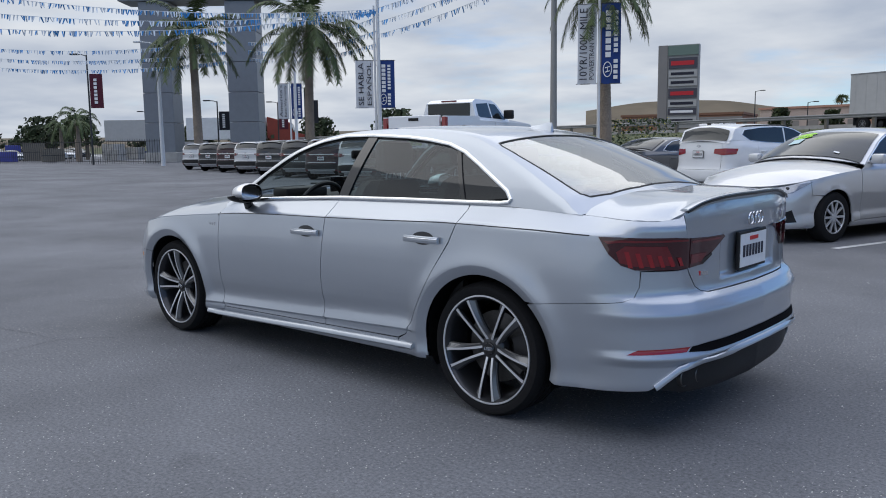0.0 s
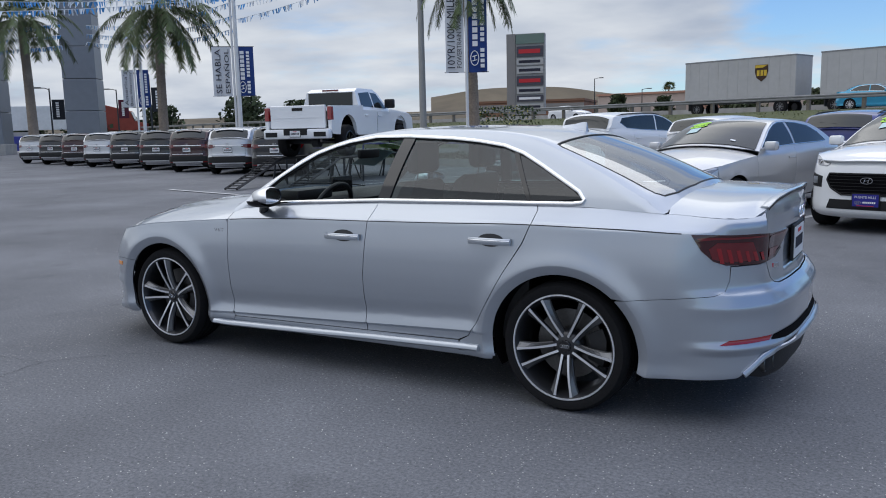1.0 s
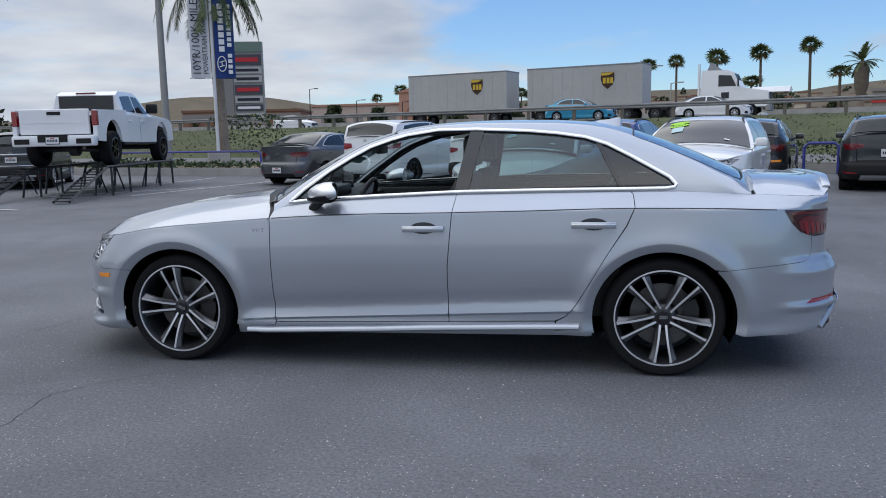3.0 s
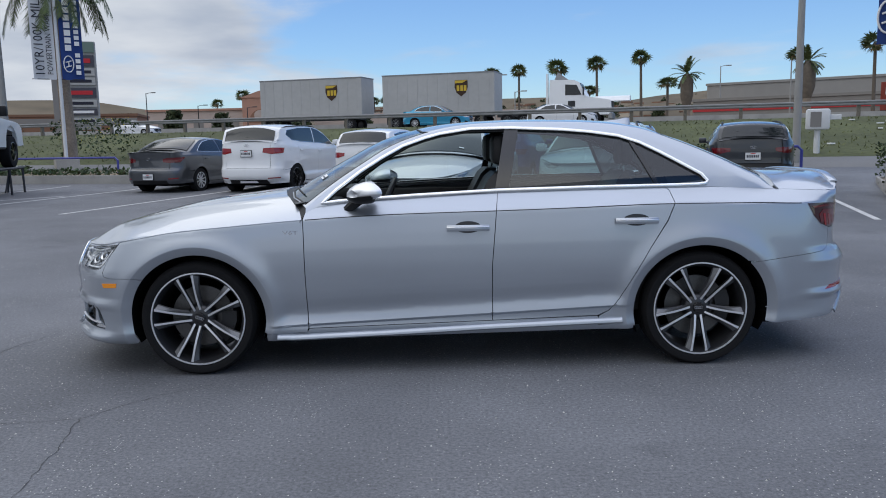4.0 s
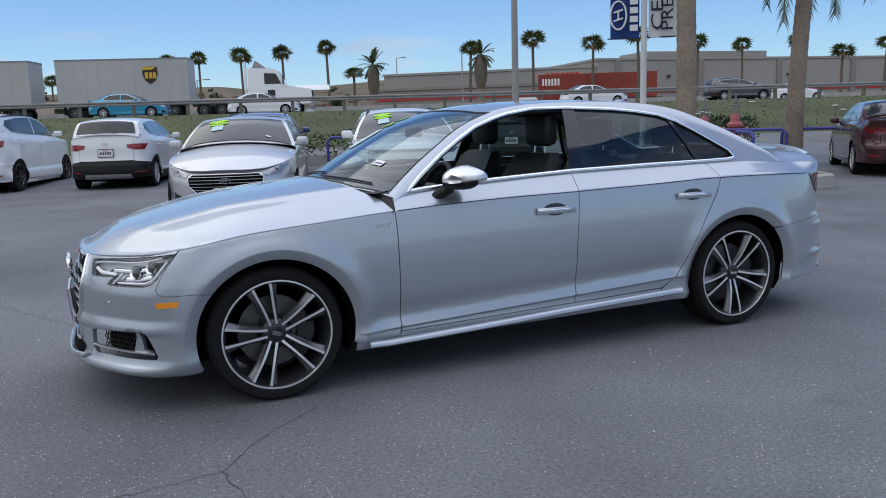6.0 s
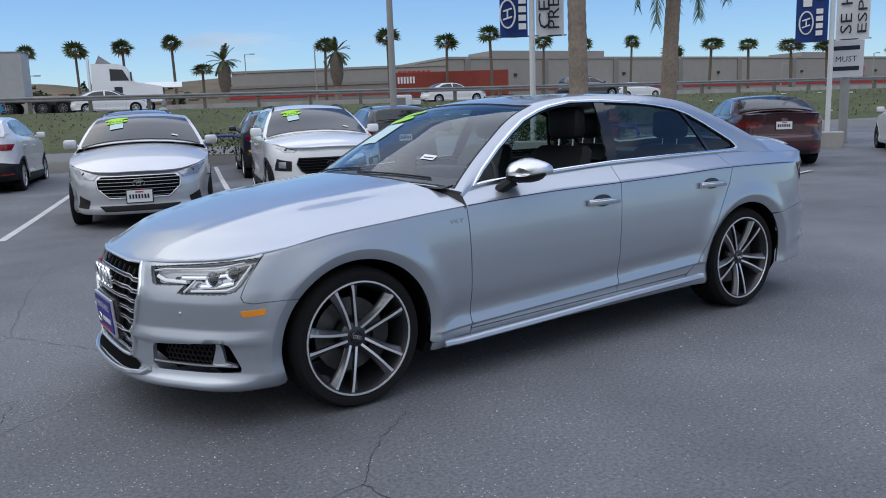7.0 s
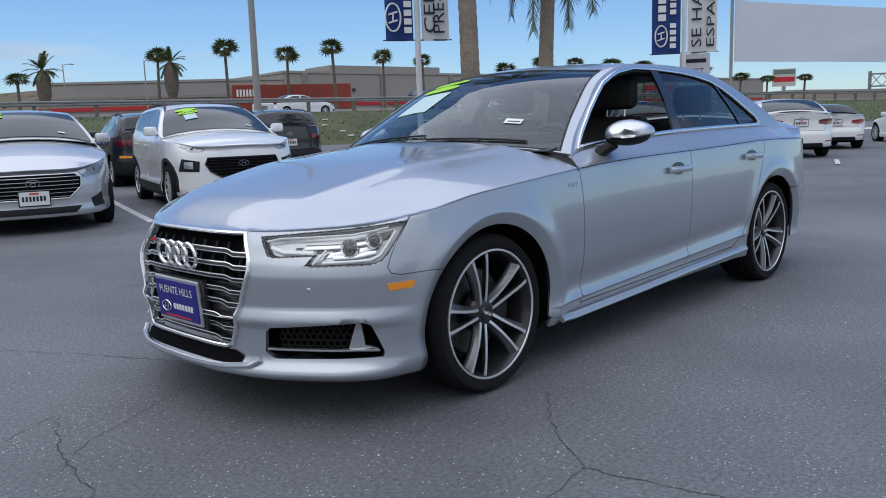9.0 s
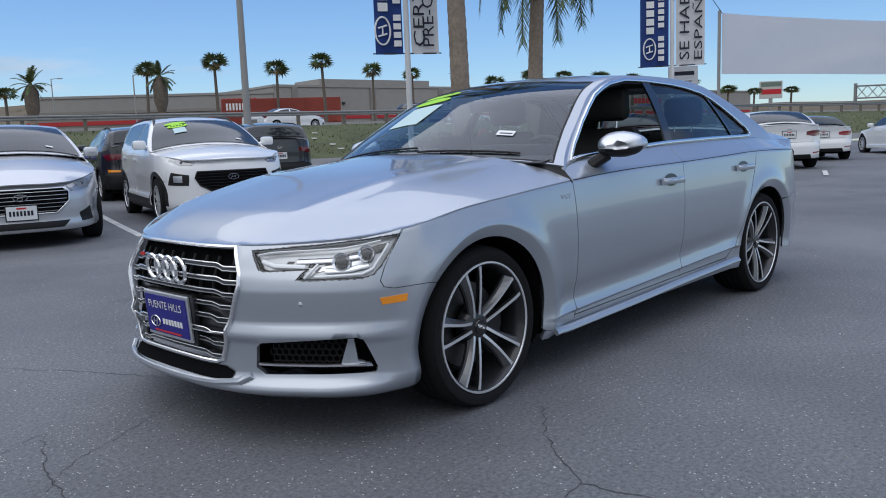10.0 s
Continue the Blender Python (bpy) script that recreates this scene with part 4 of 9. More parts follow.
wl = leaf_clump("weeds", [(-26, 25.4, .6, -22.4, 26.6, 2.4), (-19.5, 25.2, .6, -18.4, 26.2, 1.5)], 900, .15, "leaf", "tall yellow-green weeds on the bank", 6, "stuff", category="weeds")
inlot(wl)
inlot(leaf_clump("weed_flowers", [(-25.6, 25.4, 1.4, -22.8, 26.6, 2.5)], 120, .07, "flower", "yellow weed flowers", 7, "stuff", category="weeds"))

# grass tufts on the bank, one mass
rnd = random.Random(11)
verts, faces = [], []
for _ in range(9000):
    u, v = rnd.uniform(-58, 62), rnd.uniform(24.5, 36.3)
    z = float(np.interp(v, [24.2, 25, 29, 34, 36.6], [.46, .60, 1.0, 1.75, 1.95]))
    h, w = rnd.uniform(.04, .12), rnd.uniform(.02, .05)
    a = rnd.uniform(0, math.tau)
    dx, dy = w * math.cos(a), w * math.sin(a)
    lx, ly = rnd.gauss(0, .08), rnd.gauss(0, .08)
    o = len(verts)
    verts += [(u - dx, v - dy, z - .02), (u + dx, v + dy, z - .02), (u + lx, v + ly, z + h)]
    faces.append((o, o + 1, o + 2))
me = bpy.data.meshes.new("grass")
me.from_pydata(verts, [], faces)
me.materials.append(mat("grass_blade", (0.115, 0.128, 0.048), 0.9, island=0.35))
inlot(tagged(new("grass", me), "dry green grass tufts on the bank", "grass", kind="stuff"))
# litter on the bank
bm = bmesh.new()
for _ in range(40):
    u, v = rnd.uniform(2, 40), rnd.uniform(26, 34)
    z = float(np.interp(v, [24.2, 25, 29, 34, 36.6], [.46, .60, 1.0, 1.75, 1.95]))
    box(bm, -.12, -.08, 0, .12, .08, .05, m=Matrix.Translation((u, v, z + .03)) @ Matrix.Rotation(rnd.uniform(0, 3), 4, "Z"))
inlot(tagged(part("litter", bm, "white_plastic"), "scraps of pale litter on the bank", "litter", kind="stuff"))

# ---- the silver sedan in the middle of the lot ----
HERO = Shape(
    outline=[(-2.305, 0), (-2.30, .20), (-2.275, .34), (-2.23, .47), (-2.155, .60), (-2.05, .745), (-1.96, .825), (-1.86, .864), (-1.6, .896), (-1.2, .90), (-.6, .893), (.3, .893), (1.0, .897), (1.5, .905), (1.85, .89), (2.02, .862), (2.16, .812), (2.27, .72), (2.36, .575), (2.41, .3), (2.425, 0)],
    shoulder=[(-2.305, .722), (-2.25, .722), (-2.05, .735), (-1.78, .777), (-1.53, .819), (-1.22, .845), (-.81, .874), (-.28, .897), (.28, .905), (.64, .912), (1.27, .926), (1.7, .923), (2.0, .912), (2.425, .90)],
    belt=[(-.90, .872), (-.82, .90), (-.72, .938), (-.6, .956), (-.2, .979), (.3, .999), (1.24, 1.008), (1.45, 1.008), (1.7, .996), (1.95, .984), (2.2, .975), (2.425, .968)],
    roof=[(-1.10, .93), (-.98, .99), (-.9, 1.036), (-.8, 1.096), (-.6, 1.205), (-.39, 1.308), (-.2, 1.364), (0, 1.397), (.2, 1.412), (.46, 1.418), (.8, 1.412), (1.0, 1.40), (1.18, 1.375), (1.4, 1.308), (1.7, 1.19), (1.82, 1.135), (1.90, 1.098), (1.93, 1.075), (1.97, 1.045), (2.03, 1.01), (2.1, .97)],
    crease=((-.979, .257, .947), (.280, .330, .361)), side=[(.16, .08), (.20, .045), (.25, .022), (.30, .024), (.38, .015), (.5, .005), (.62, 0), (.70, .002), (.78, .008), (.86, .018), (.905, .026), (.93, .052), (.98, .105), (1.03, .15), (1.1, .20)],
    nose=[(.14, .10), (.175, .03), (.195, -.014), (.21, -.020), (.252, .008), (.27, .014), (.30, .014), (.37, .012), (.392, .0), (.402, -.012), (.42, -.006), (.455, .008), (.50, .006), (.56, .004), (.60, .013), (.64, .031), (.70, .060), (.735, .085), (.78, .12)],
    tail=[(.19, .06), (.235, .022), (.27, .012), (.365, .010), (.376, .0), (.386, -.010), (.405, -.003), (.43, .008), (.50, .008), (.555, .003), (.572, -.006), (.585, -.003), (.61, .012), (.635, .030), (.66, .062), (.70, .070), (.77, .074), (.86, .070), (.92, .066), (.97, .065), (1.0, .068), (1.05, .08)],
    lip=.004, deck_crown=.092, deck_pow=4.0, hood_crown=[(-2.305, .02), (-2.22, .044), (-2.1, .078), (-1.9, .106), (-1.6, .120), (-1.2, .136), (-.8, .150)], hood_pow=2.9,
    wheels=(-1.412, 1.424), arch=.367, oval=1.04, axle=.325, lip_band=.046, flare=.016, crown=.028, taper=.05, corner=.45, tumble=(.36, .50))


def hero_car():
    S = HERO
    car = thing("sedan", "silver four-door sedan with black wheels, driver window open", "car")
    T, Ty, Tr = S.T, S.Ty, S.Tr
    sb = lambda x: float(S.zs(x))
    bl = lambda x: float(S.zb(x))
    g = 0.0022

    def line(xs, fz, dz=0.0):
        return [(T(x), float(fz(x)) + dz) for x in xs]

    # --- front bumper with its openings ---
    lamp_l = [(Ty(.436), .705), (Ty(.455), .670), (Ty(.48), .637), (Ty(.50), .632), (Ty(.632), .637), (Ty(.606), .606), (Ty(.63), .602), (T(-2.0), .606), (T(-1.965), .618), (T(-1.935), .648), (T(-1.852), .752), (T(-1.95), .742), (T(-2.08), .727), (Ty(.58), .716)]
    grille = [(-.29, .292), (.29, .292), (.315, .305), (.418, .585), (.412, .625), (.368, .712), (-.368, .712), (-.412, .625), (-.418, .585), (-.315, .305)]
    intake = [(Ty(.455), .285), (Ty(.462), .36), (Ty(.478), .376), (Ty(.70), .396), (T(-2.025), .402), (T(-2.005), .39), (T(-1.965), .285), (T(-1.97), .268), (Ty(.49), .262)]
    flip = lambda poly: [(-a, b) for a, b in poly][::-1]
    seam = [(T(-1.842), .766), (T(-1.90), .690), (T(-1.93), .640), (T(-1.948), .595), (T(-1.938), .572), (T(-1.90), .563), (T(-1.769), .5665)]
    arch_f = S.arc(-1.412, 141, 200, 14)
    half_up = [(T(x), sb(x) - .002) for x in (-2.3049, -2.29, -2.27, -2.24, -2.18, -2.1, -2.0, -1.9)]
    left = half_up + seam + arch_f
    bottom = [(T(-1.78), .185), (Ty(.60), .165), (Ty(.3), .165)]
    full = left + bottom
    poly = full + [(-a, b) for a, b in full[::-1]]
    bump = patch("front_bumper", poly, S.ring, S.away, "silver", car, 0.019, [lamp_l, flip(lamp_l), grille, intake, flip(intake)], 0.02, lines=S.band_lines() + [flip(q) for q in S.band_lines()])
    # --- side panels ---
    folds = S.fold_lines() + S.band_lines()
    for sg in (1, -1):
        ring = lambda t, z, sg=sg: S.ring(t, z, -float(sg))
        fend = [(T(-1.838) + g, sb(-1.838) - .004)] + line((-1.7, -1.55, -1.4, -1.2, -1.0, -.805), S.zs, -.004)
        fend += [(T(-.800) - g, .80), (T(-.798) - g, .60), (T(-.792) - g, .268), (T(-.80) - g, .240), (T(-1.02), .232)]
        fend += S.arc(-1.412, -13, 140.4, 30)
        fend += [(T(-1.768), .5690), (T(-1.90), .5655), (T(-1.936), .574), (T(-1.945), .596), (T(-1.927), .6405), (T(-1.897), .6905)]
        patch("fender", fend, ring, S.away, "silver", car, 0.017, (), 0.02, lines=folds)
        fd = [(T(-.792) + g, .262), (T(.245) - g, .286), (T(.245) - g, .6), (T(.272) - g, .90), (T(.288) - g, bl(.288))]
        fd += line((.0, -.3, -.55, -.66, -.74, -.79), S.zb) + [(T(-.803) + g, sb(-.8)), (T(-.800) + g, .80), (T(-.798) + g, .60)]
        front_door = patch("front_door", fd, ring, S.away, "silver", car, 0.017, (), 0.02, lines=folds)
        rd = [(T(.245) + g, .286), (T(.84), .302), (T(.90), .330), (T(.955), .40), (T(1.02), .51), (T(1.12), .68), (T(1.22), .835), (T(1.262), .93), (T(1.255), .99), (T(1.24), bl(1.24))]
        rd += line((1.0, .7, .4, .288), S.zb) + [(T(.272) + g, .90), (T(.245) + g, .6)]
        rear_door = patch("rear_door", rd, ring, S.away, "silver", car, 0.017, (), 0.02, lines=folds)
        h = 2 * g
        qp = [(T(.845) + h, .2975), (T(.90) + .003, .3275), (T(.955) + .003, .398), (T(1.02) + .003, .508), (T(1.12) + .003, .678), (T(1.22) + h, .83), (T(1.262) + h, .93), (T(1.255) + h, .99), (T(1.24) + h, bl(1.24))]
        qp += line((1.4, 1.6, 1.8, 2.0, 2.12, 2.2, 2.26), S.zb)
        qp += [(S.total - Tr(.655), .982), (S.total - Tr(.628), .994), (S.total - Tr(.60), .90), (S.total - Tr(.60), .77), (T(2.20), .766), (T(2.198), .70), (T(2.177), .653), (T(2.13), .6365), (T(2.0), .6245), (T(1.74), .5985)]
        qp += S.arc(1.424, 48, 194, 30)[0:] + [(T(1.0), .248), (T(.84), .248)]

        def haunch(a, b, P, N, sg=sg):
            """Rounds the top of the quarter into the boot lid."""
            x = P[:, 0]
            w = np.clip((P[:, 2] - S.zb(x) + .05) / .05, 0, 1) * step(1.5, 1.75, x)
            D = np.stack([.05 + 0 * x, -sg * .42 + 0 * x, 1 + 0 * x], -1)
            return N * (1 - .62 * w[:, None]) + D * .62 * w[:, None]
        patch("rear_quarter", qp, ring, S.away, "silver", car, 0.017, (), 0.02, soft=haunch, lines=folds)
        # sill with a bright blade
        sill = [(T(-1.03), .230), (T(-.80), .237), (T(-.79), .258), (T(.245), .282), (T(.84), .297), (T(.842), .244), (T(1.045), .256), (T(1.04), .222), (T(-1.03), .190)]
        patch("sill", sill, ring, S.away, "silver", car, 0.03, (), 0.02)
        xs = np.linspace(-.97, .975, 44)
        end = np.clip(np.minimum(xs + .97, .975 - xs) / .10, .1, 1)
        P, N = normals(ring, [T(x) for x in xs], .217 + .057 * (xs + .97) / 1.94, S.away)
        P = P + N * (.004 + .014 * end)[:, None]
        ribbon("sill_blade", P, N * np.array([1, 1, 0]) + np.array([0, 0, .75]), .034, .014, "silver", car, label="bright silver side blade")
        # dark ribbon across doors and quarter: the shoulder crease's shade put into colour
        xs = np.r_[np.linspace(-.79, 1.25, 50), np.linspace(1.27, 1.99, 24)]
        P, N = normals(ring, [T(x) for x in xs], S.zs(xs) - .001, S.away)
        ribbon("shoulder_fold", P - N * .0005, N, .0052, .0014, "alloy_dark", car, label="dark line for the shaded shoulder crease")
        # wheel arch liners
        for wx in S.wheels:
            bm = bmesh.new()
            prof = []
            for k in range(25):
                a = radians(-22 + 224 * k / 24)
                prof.append((wx + .378 * math.cos(a), .325 + .378 * math.sin(a)))
            va = [bm.verts.new((x, -sg * .88, z)) for x, z in prof]
            vb = [bm.verts.new((x, -sg * .52, z)) for x, z in prof]
            for k in range(24):
                bm.faces.new((va[k], va[k + 1], vb[k + 1], vb[k]))
            bm.faces.new(vb)
            for v in va:
                yy = float(S.half(v.co.x, max(v.co.z, .2)))
                v.co.y = -sg * (yy - .016)
            part("arch_liner", bm, "dark", car)
        # door handles, each over a flat dark patch that paints its bowl's shade
        for d, hx, hz in ((front_door, .112, .812), (rear_door, 1.048, .834)):
            bowl = [(T(hx) + .075 * math.cos(a * math.tau / 20), hz + .006 + .033 * math.sin(a * math.tau / 20)) for a in range(20)]
            patch("handle_bowl", bowl, ring, S.away, "alloy_dark", d, 0.02, (), 0.0, 0.0015, "dark patch for the shaded bowl behind the handle")
            xs = np.linspace(hx - .118, hx + .118, 13)
            P, N = normals(ring, [T(x) for x in xs], [hz] * 13, S.away)
            bow = .012 + .022 * (1 - np.abs(np.linspace(-1, 1, 13)) ** 3)
            P = P + N * bow[:, None]
            ribbon("door_handle", P, N, .034, .012, "silver", d)
            P2, N2 = normals(ring, [T(x) for x in xs], [hz + .004] * 13, S.away)
            ribbon("handle_trim", P2 + N2 * (bow[:, None] + .0105), N2, .006, .003, "chrome", d)
        # side window frame, glass, bright moulding
        wall = S.wall(-float(sg))
        ref = S.sideways(-sg)
        dlo = [(-.70, .958), (-.60, .968), (-.2, .990), (.3, 1.010), (.8, 1.017), (1.24, 1.018), (1.43, 1.020), (1.478, 1.026), (1.487, 1.040), (1.455, 1.078), (1.24, 1.20), (1.12, 1.262), (1.0, 1.302), (.84, 1.327), (.678, 1.343), (.38, 1.358), (.15, 1.358), (-.03, 1.343), (-.12, 1.318), (-.243, 1.268), (-.36, 1.205), (-.483, 1.13), (-.62, 1.03)]
        dlo = [(x, min(z, float(S.rail(np.array([x]))[1][0]) - .022)) for x, z in dlo]
        xs = np.linspace(-.79, 1.87, 64)
        ry, rz = S.rail(xs)
        frame_poly = [(x, bl(x)) for x in np.linspace(-.79, 1.89, 42)] + [(x, max(z, bl(x) + .001)) for x, z in zip(xs[::-1], rz[::-1])]
        
        def cant(a, b, P, N, sg=sg):
            """Rounds the cabin side into the roof."""
            w = np.clip((P[:, 2] - np.interp(P[:, 0], xs, rz) + .05) / .05, 0, 1)[:, None]
            return N * (1 - .5 * w) + np.array([0, -sg * .35, 1]) * .5 * w
        patch("window_frame", frame_poly, wall, ref, "silver", car, 0.02, [dlo], 0.02, soft=cant)
        dd = dense(dlo, 0.03)
        P, N = normals(wall, [p[0] for p in dd], [p[1] for p in dd], ref)
        ribbon("window_moulding", P + N * 0.003, N, .019, .008, "bright_trim", car, closed=True, label="bright chrome window surround")
        # dark inner reveal behind the moulding
        ribbon("window_seal", P - N * 0.012, N, .03, .006, "black", car, closed=True)
        patch("b_pillar_trim", [(.272, 1.010), (.352, 1.013), (.425, 1.357), (.345, 1.357)], wall, ref, "gloss", car, 0.04, (), 0.012, 0.001, "gloss black pillar trim")
        patch("quarter_divider", [(1.19, 1.018), (1.215, 1.018), (1.085, 1.275), (1.055, 1.282)], wall, ref, "gloss", car, 0.04, (), 0.012, 0.0, "black window divider")
        inner = lambda x, z, w=wall: w(x, z) + np.array([0, sg * .008, 0])
        rear_pts = [(.34, 1.005), (.8, 1.015), (1.20, 1.02), (1.07, 1.285), (.84, 1.333), (.678, 1.347), (.41, 1.362)]
        gl = patch("rear_window", rear_pts, inner, ref, "glass_tint", car, 0.06, (), 0.0)
        gl.visible_shadow = False
        gl = patch("quarter_window", [(1.21, 1.02), (1.47, 1.045), (1.25, 1.205), (1.08, 1.285)], inner, ref, "glass_dark", car, 0.06, (), 0.0)
        gl.visible_shadow = False
        if sg < 0:
            gl = patch("front_window", [(-.72, .96), (-.2, .985), (.28, 1.005), (.35, 1.36), (.15, 1.36), (-.12, 1.325), (-.36, 1.21), (-.62, 1.04)], inner, ref, "glass", car, 0.06, (), 0.0)
            gl.visible_shadow = False
        # mirror
        mb = bmesh.new()
        prof = [(0.0, .02, .012), (.018, .060, .036), (.05, .086, .054), (.10, .097, .064), (.135, .094, .064), (.15, .086, .058)]
        rings = []
        for k, (dx, hw, hh) in enumerate(prof):
            oval = [(math.copysign(abs(math.cos(a * math.tau / 20)) ** .72, math.cos(a * math.tau / 20)), math.copysign(abs(math.sin(a * math.tau / 20)) ** .8, math.sin(a * math.tau / 20))) for a in range(20)]
            rings.append([mb.verts.new((-.55 + dx + .05 * max(0, c) ** 2, -sg * (.905 + hw * 1.06 * c), 1.008 + dx * .08 + hh * (q if q > 0 else q * .55) * (1 - .22 * max(0, c)))) for c, q in oval])
        for q, w in zip(rings, rings[1:]):
            for k in range(20):
                mb.faces.new((q[k], q[(k + 1) % 20], w[(k + 1) % 20], w[k]))
        mb.faces.new(rings[0])
        bmesh.ops.recalc_face_normals(mb, faces=mb.faces)
        mirror = part("door_mirror", mb, "satin", car, "satin aluminium mirror cap", smooth=True)
        low = bmesh.new()
        rings = []
        for k, (dx, hw, hh) in enumerate(prof):
            ring_ = []
            for a in range(11):
                q = math.pi + a * math.pi / 10
                ring_.append(low.verts.new((-.551 + dx, -sg * (.905 + hw * 1.11 * math.cos(q)), .998 + dx * .08 + hh * .72 * math.sin(q))))
            rings.append(ring_)
        for q, w in zip(rings, rings[1:]):
            for k in range(10):
                low.faces.new((q[k], q[k + 1], w[k + 1], w[k]))
        bmesh.ops.recalc_face_normals(low, faces=low.faces)
        part("mirror_base", low, "black", mirror, "black lower shell", smooth=True)
        ft = bmesh.new()
        tube(ft, [(-.56, -sg * .80, .915), (-.53, -sg * .83, .945), (-.49, -sg * .86, .975)], [.03, .028, .03], 8)
        part("mirror_foot", ft, "black", mirror, smooth=True)
        mg = bmesh.new()
        vs = [mg.verts.new((-.405, -sg * (.905 + .083 * 1.04 * math.cos(a * math.tau / 20)), 1.015 + .055 * (math.sin(a * math.tau / 20) if math.sin(a * math.tau / 20) > 0 else .6 * math.sin(a * math.tau / 20)))) for a in range(20)]
        mg.faces.new(vs)
        part("mirror_glass", mg, "chrome", mirror)
        # amber marker, badge, reflector
        mk = [(T(-1.945), .510), (T(-1.858), .514), (T(-1.852), .540), (T(-1.952), .535)]
        patch("side_marker", mk, ring, S.away, "amber", car, 0.02, (), 0.006, 0.003, "amber side marker")
        P, N = normals(ring, [T(-.872)], [.806], S.away)
        writing("fender_badge", "V6T", .022, "bright_trim", car, Matrix.Translation(P[0] + N[0] * .002) @ pose(0, 0, 0, 0, 0, 0 if sg > 0 else 180), .085)
        # tail lamp: smoked red cover with brighter cells
        y2t = lambda y: S.total - Tr(y)
        lamp = [(T(2.03), .908), (T(2.12), .908), (y2t(.76), .905), (y2t(.66), .902), (y2t(.585), .896), (y2t(.585), .768), (y2t(.66), .765), (T(2.18), .770), (T(2.125), .790), (T(2.075), .835)]
        tl = patch("tail_lamp", lamp, ring, S.away, "red_dark", car, 0.02, (), 0.012, 0.004, "smoked red tail lamp")
        cells = [(T(2.12), .80), (T(2.105), .845), (T(2.14), .872), (y2t(.70), .868), (y2t(.66), .785), (T(2.18), .785)]
        patch("lamp_cell", cells, ring, S.away, "red_lens", tl, 0.02, (), 0.0, 0.006, "deep red reflector cell")
        for k in range(6):
            a0 = T(2.15) + (y2t(.60) - T(2.15)) * (k + .1) / 6
            a1 = a0 + (y2t(.60) - T(2.15)) * .07
            patch("lamp_rib", [(a0, .780), (a1, .780), (a1 - .02, .848 - .006 * k), (a0 - .02, .848 - .006 * k)], ring, S.away, "red_bright", tl, 0.02, (), 0.0, 0.0072, "bright red light bar")
        patch("lamp_strip", [(T(2.07), .880), (T(2.13), .886), (y2t(.60), .884), (y2t(.60), .892), (T(2.13), .896), (T(2.05), .892)], ring, S.away, "red_lens", tl, 0.02, (), 0.0, 0.0065)
    # --- bonnet ---
    edge = []
    for t in np.r_[np.linspace(0.0, T(-1.7), 26), [T(x) for x in (-1.6, -1.4, -1.2, -1.0, -.9, -.808)]]:
        P = S.ring(np.array(t), np.array(sb(float(S.px(t))) - .002), -1.0)
        edge.append((float(P[0]) - .003 * (P[0] < -2.0), -float(P[1]) - .003 * (t > 0)))
    tip_y, tip_x = np.array([p[1] for p in edge[:24]]), np.array([p[0] for p in edge[:24]])
    rear_edge = [(-.835, .765), (-.875, .68), (-.945, .5), (-.995, .25), (-1.012, 0)]
    right = edge + rear_edge
    poly = right + [(x, -y) for x, y in right[::-1] if y > 1e-6]
    def hood_f(x, y):
        P = S.hood(x, y)
        # the skin rolls down to the leading edge
        lead_x = np.interp(np.abs(y), tip_y, tip_x)
        roll = 1 - (1 - np.clip((x - lead_x) / .22, 0, 1)) ** 2
        P[..., 2] = S.zs(x) + (P[..., 2] - S.zs(x)) * roll
        # two raised folds running back from the grille corners
        fold = np.abs(np.abs(y) - (.40 + .10 * (x + 2.3)))
        P[..., 2] += .006 * np.exp(-(fold / .05) ** 2) * step(-2.2, -1.85, x)
        return P
    patch("bonnet", poly, hood_f, S.up, "silver", car, 0.03, (), 0.02)
    # cowl and wipers
    lead = pchip([0, .25, .5, .68, .765, .81, .86], [-1.012, -.995, -.945, -.875, -.835, -.815, -.806])
    foot = pchip([0, .25, .5, .7, .78], [-.97, -.955, -.91, -.835, -.79])
    # pillar feet coloured black against sun glare, as a dark notch like a seam
    for nm, mt, ys in (("cowl", "black", np.linspace(-.74, .74, 41)), ("pillar_foot", "black", np.linspace(.74, .885, 9)), ("pillar_foot", "black", np.linspace(-.885, -.74, 9))):
        bm = bmesh.new()
        strip = []
        for y in ys:
            xa, xb = float(lead(abs(y))), float(foot(min(abs(y), .78)))
            a, b = hood_f(np.array(xa), np.array(y)), S.top(np.array(xb), np.array(float(np.clip(y, -.79, .79))))
            strip.append([bm.verts.new(a + np.array([-.012, 0, -.006])), bm.verts.new(a * .6 + b * .4 + np.array([0, 0, -.006])), bm.verts.new(b + np.array([.01, 0, -.002]))])
        for a, b in zip(strip, strip[1:]):
            for k in range(2):
                bm.faces.new((a[k], a[k + 1], b[k + 1], b[k]))
        bmesh.ops.recalc_face_normals(bm, faces=bm.faces)
        part(nm, bm, mt, car, smooth=True)
    for y0, y1 in ((.62, -.02), (-.05, -.60)):
        pts = []
        for k in range(9):
            y = y0 + (y1 - y0) * k / 8
            x = -.945 + .24 * y * y + .004 * k
            pts.append((x, y, float(S.ztop(np.array(x), np.array(y))) + .006))
        part("wiper", tubem(pts, .005, 6), "black", car)
    # --- roof skin with screens ---
    xs = np.linspace(-.79, 1.87, 64)
    ry, rz = S.rail(xs)
    rail = list(zip(xs, ry))
    back = [(1.885, .69), (1.90, .60), (1.915, .45), (1.925, .22), (1.93, 0)]
    frontc = [(-.97, 0), (-.955, .25), (-.91, .5), (-.835, .7)]
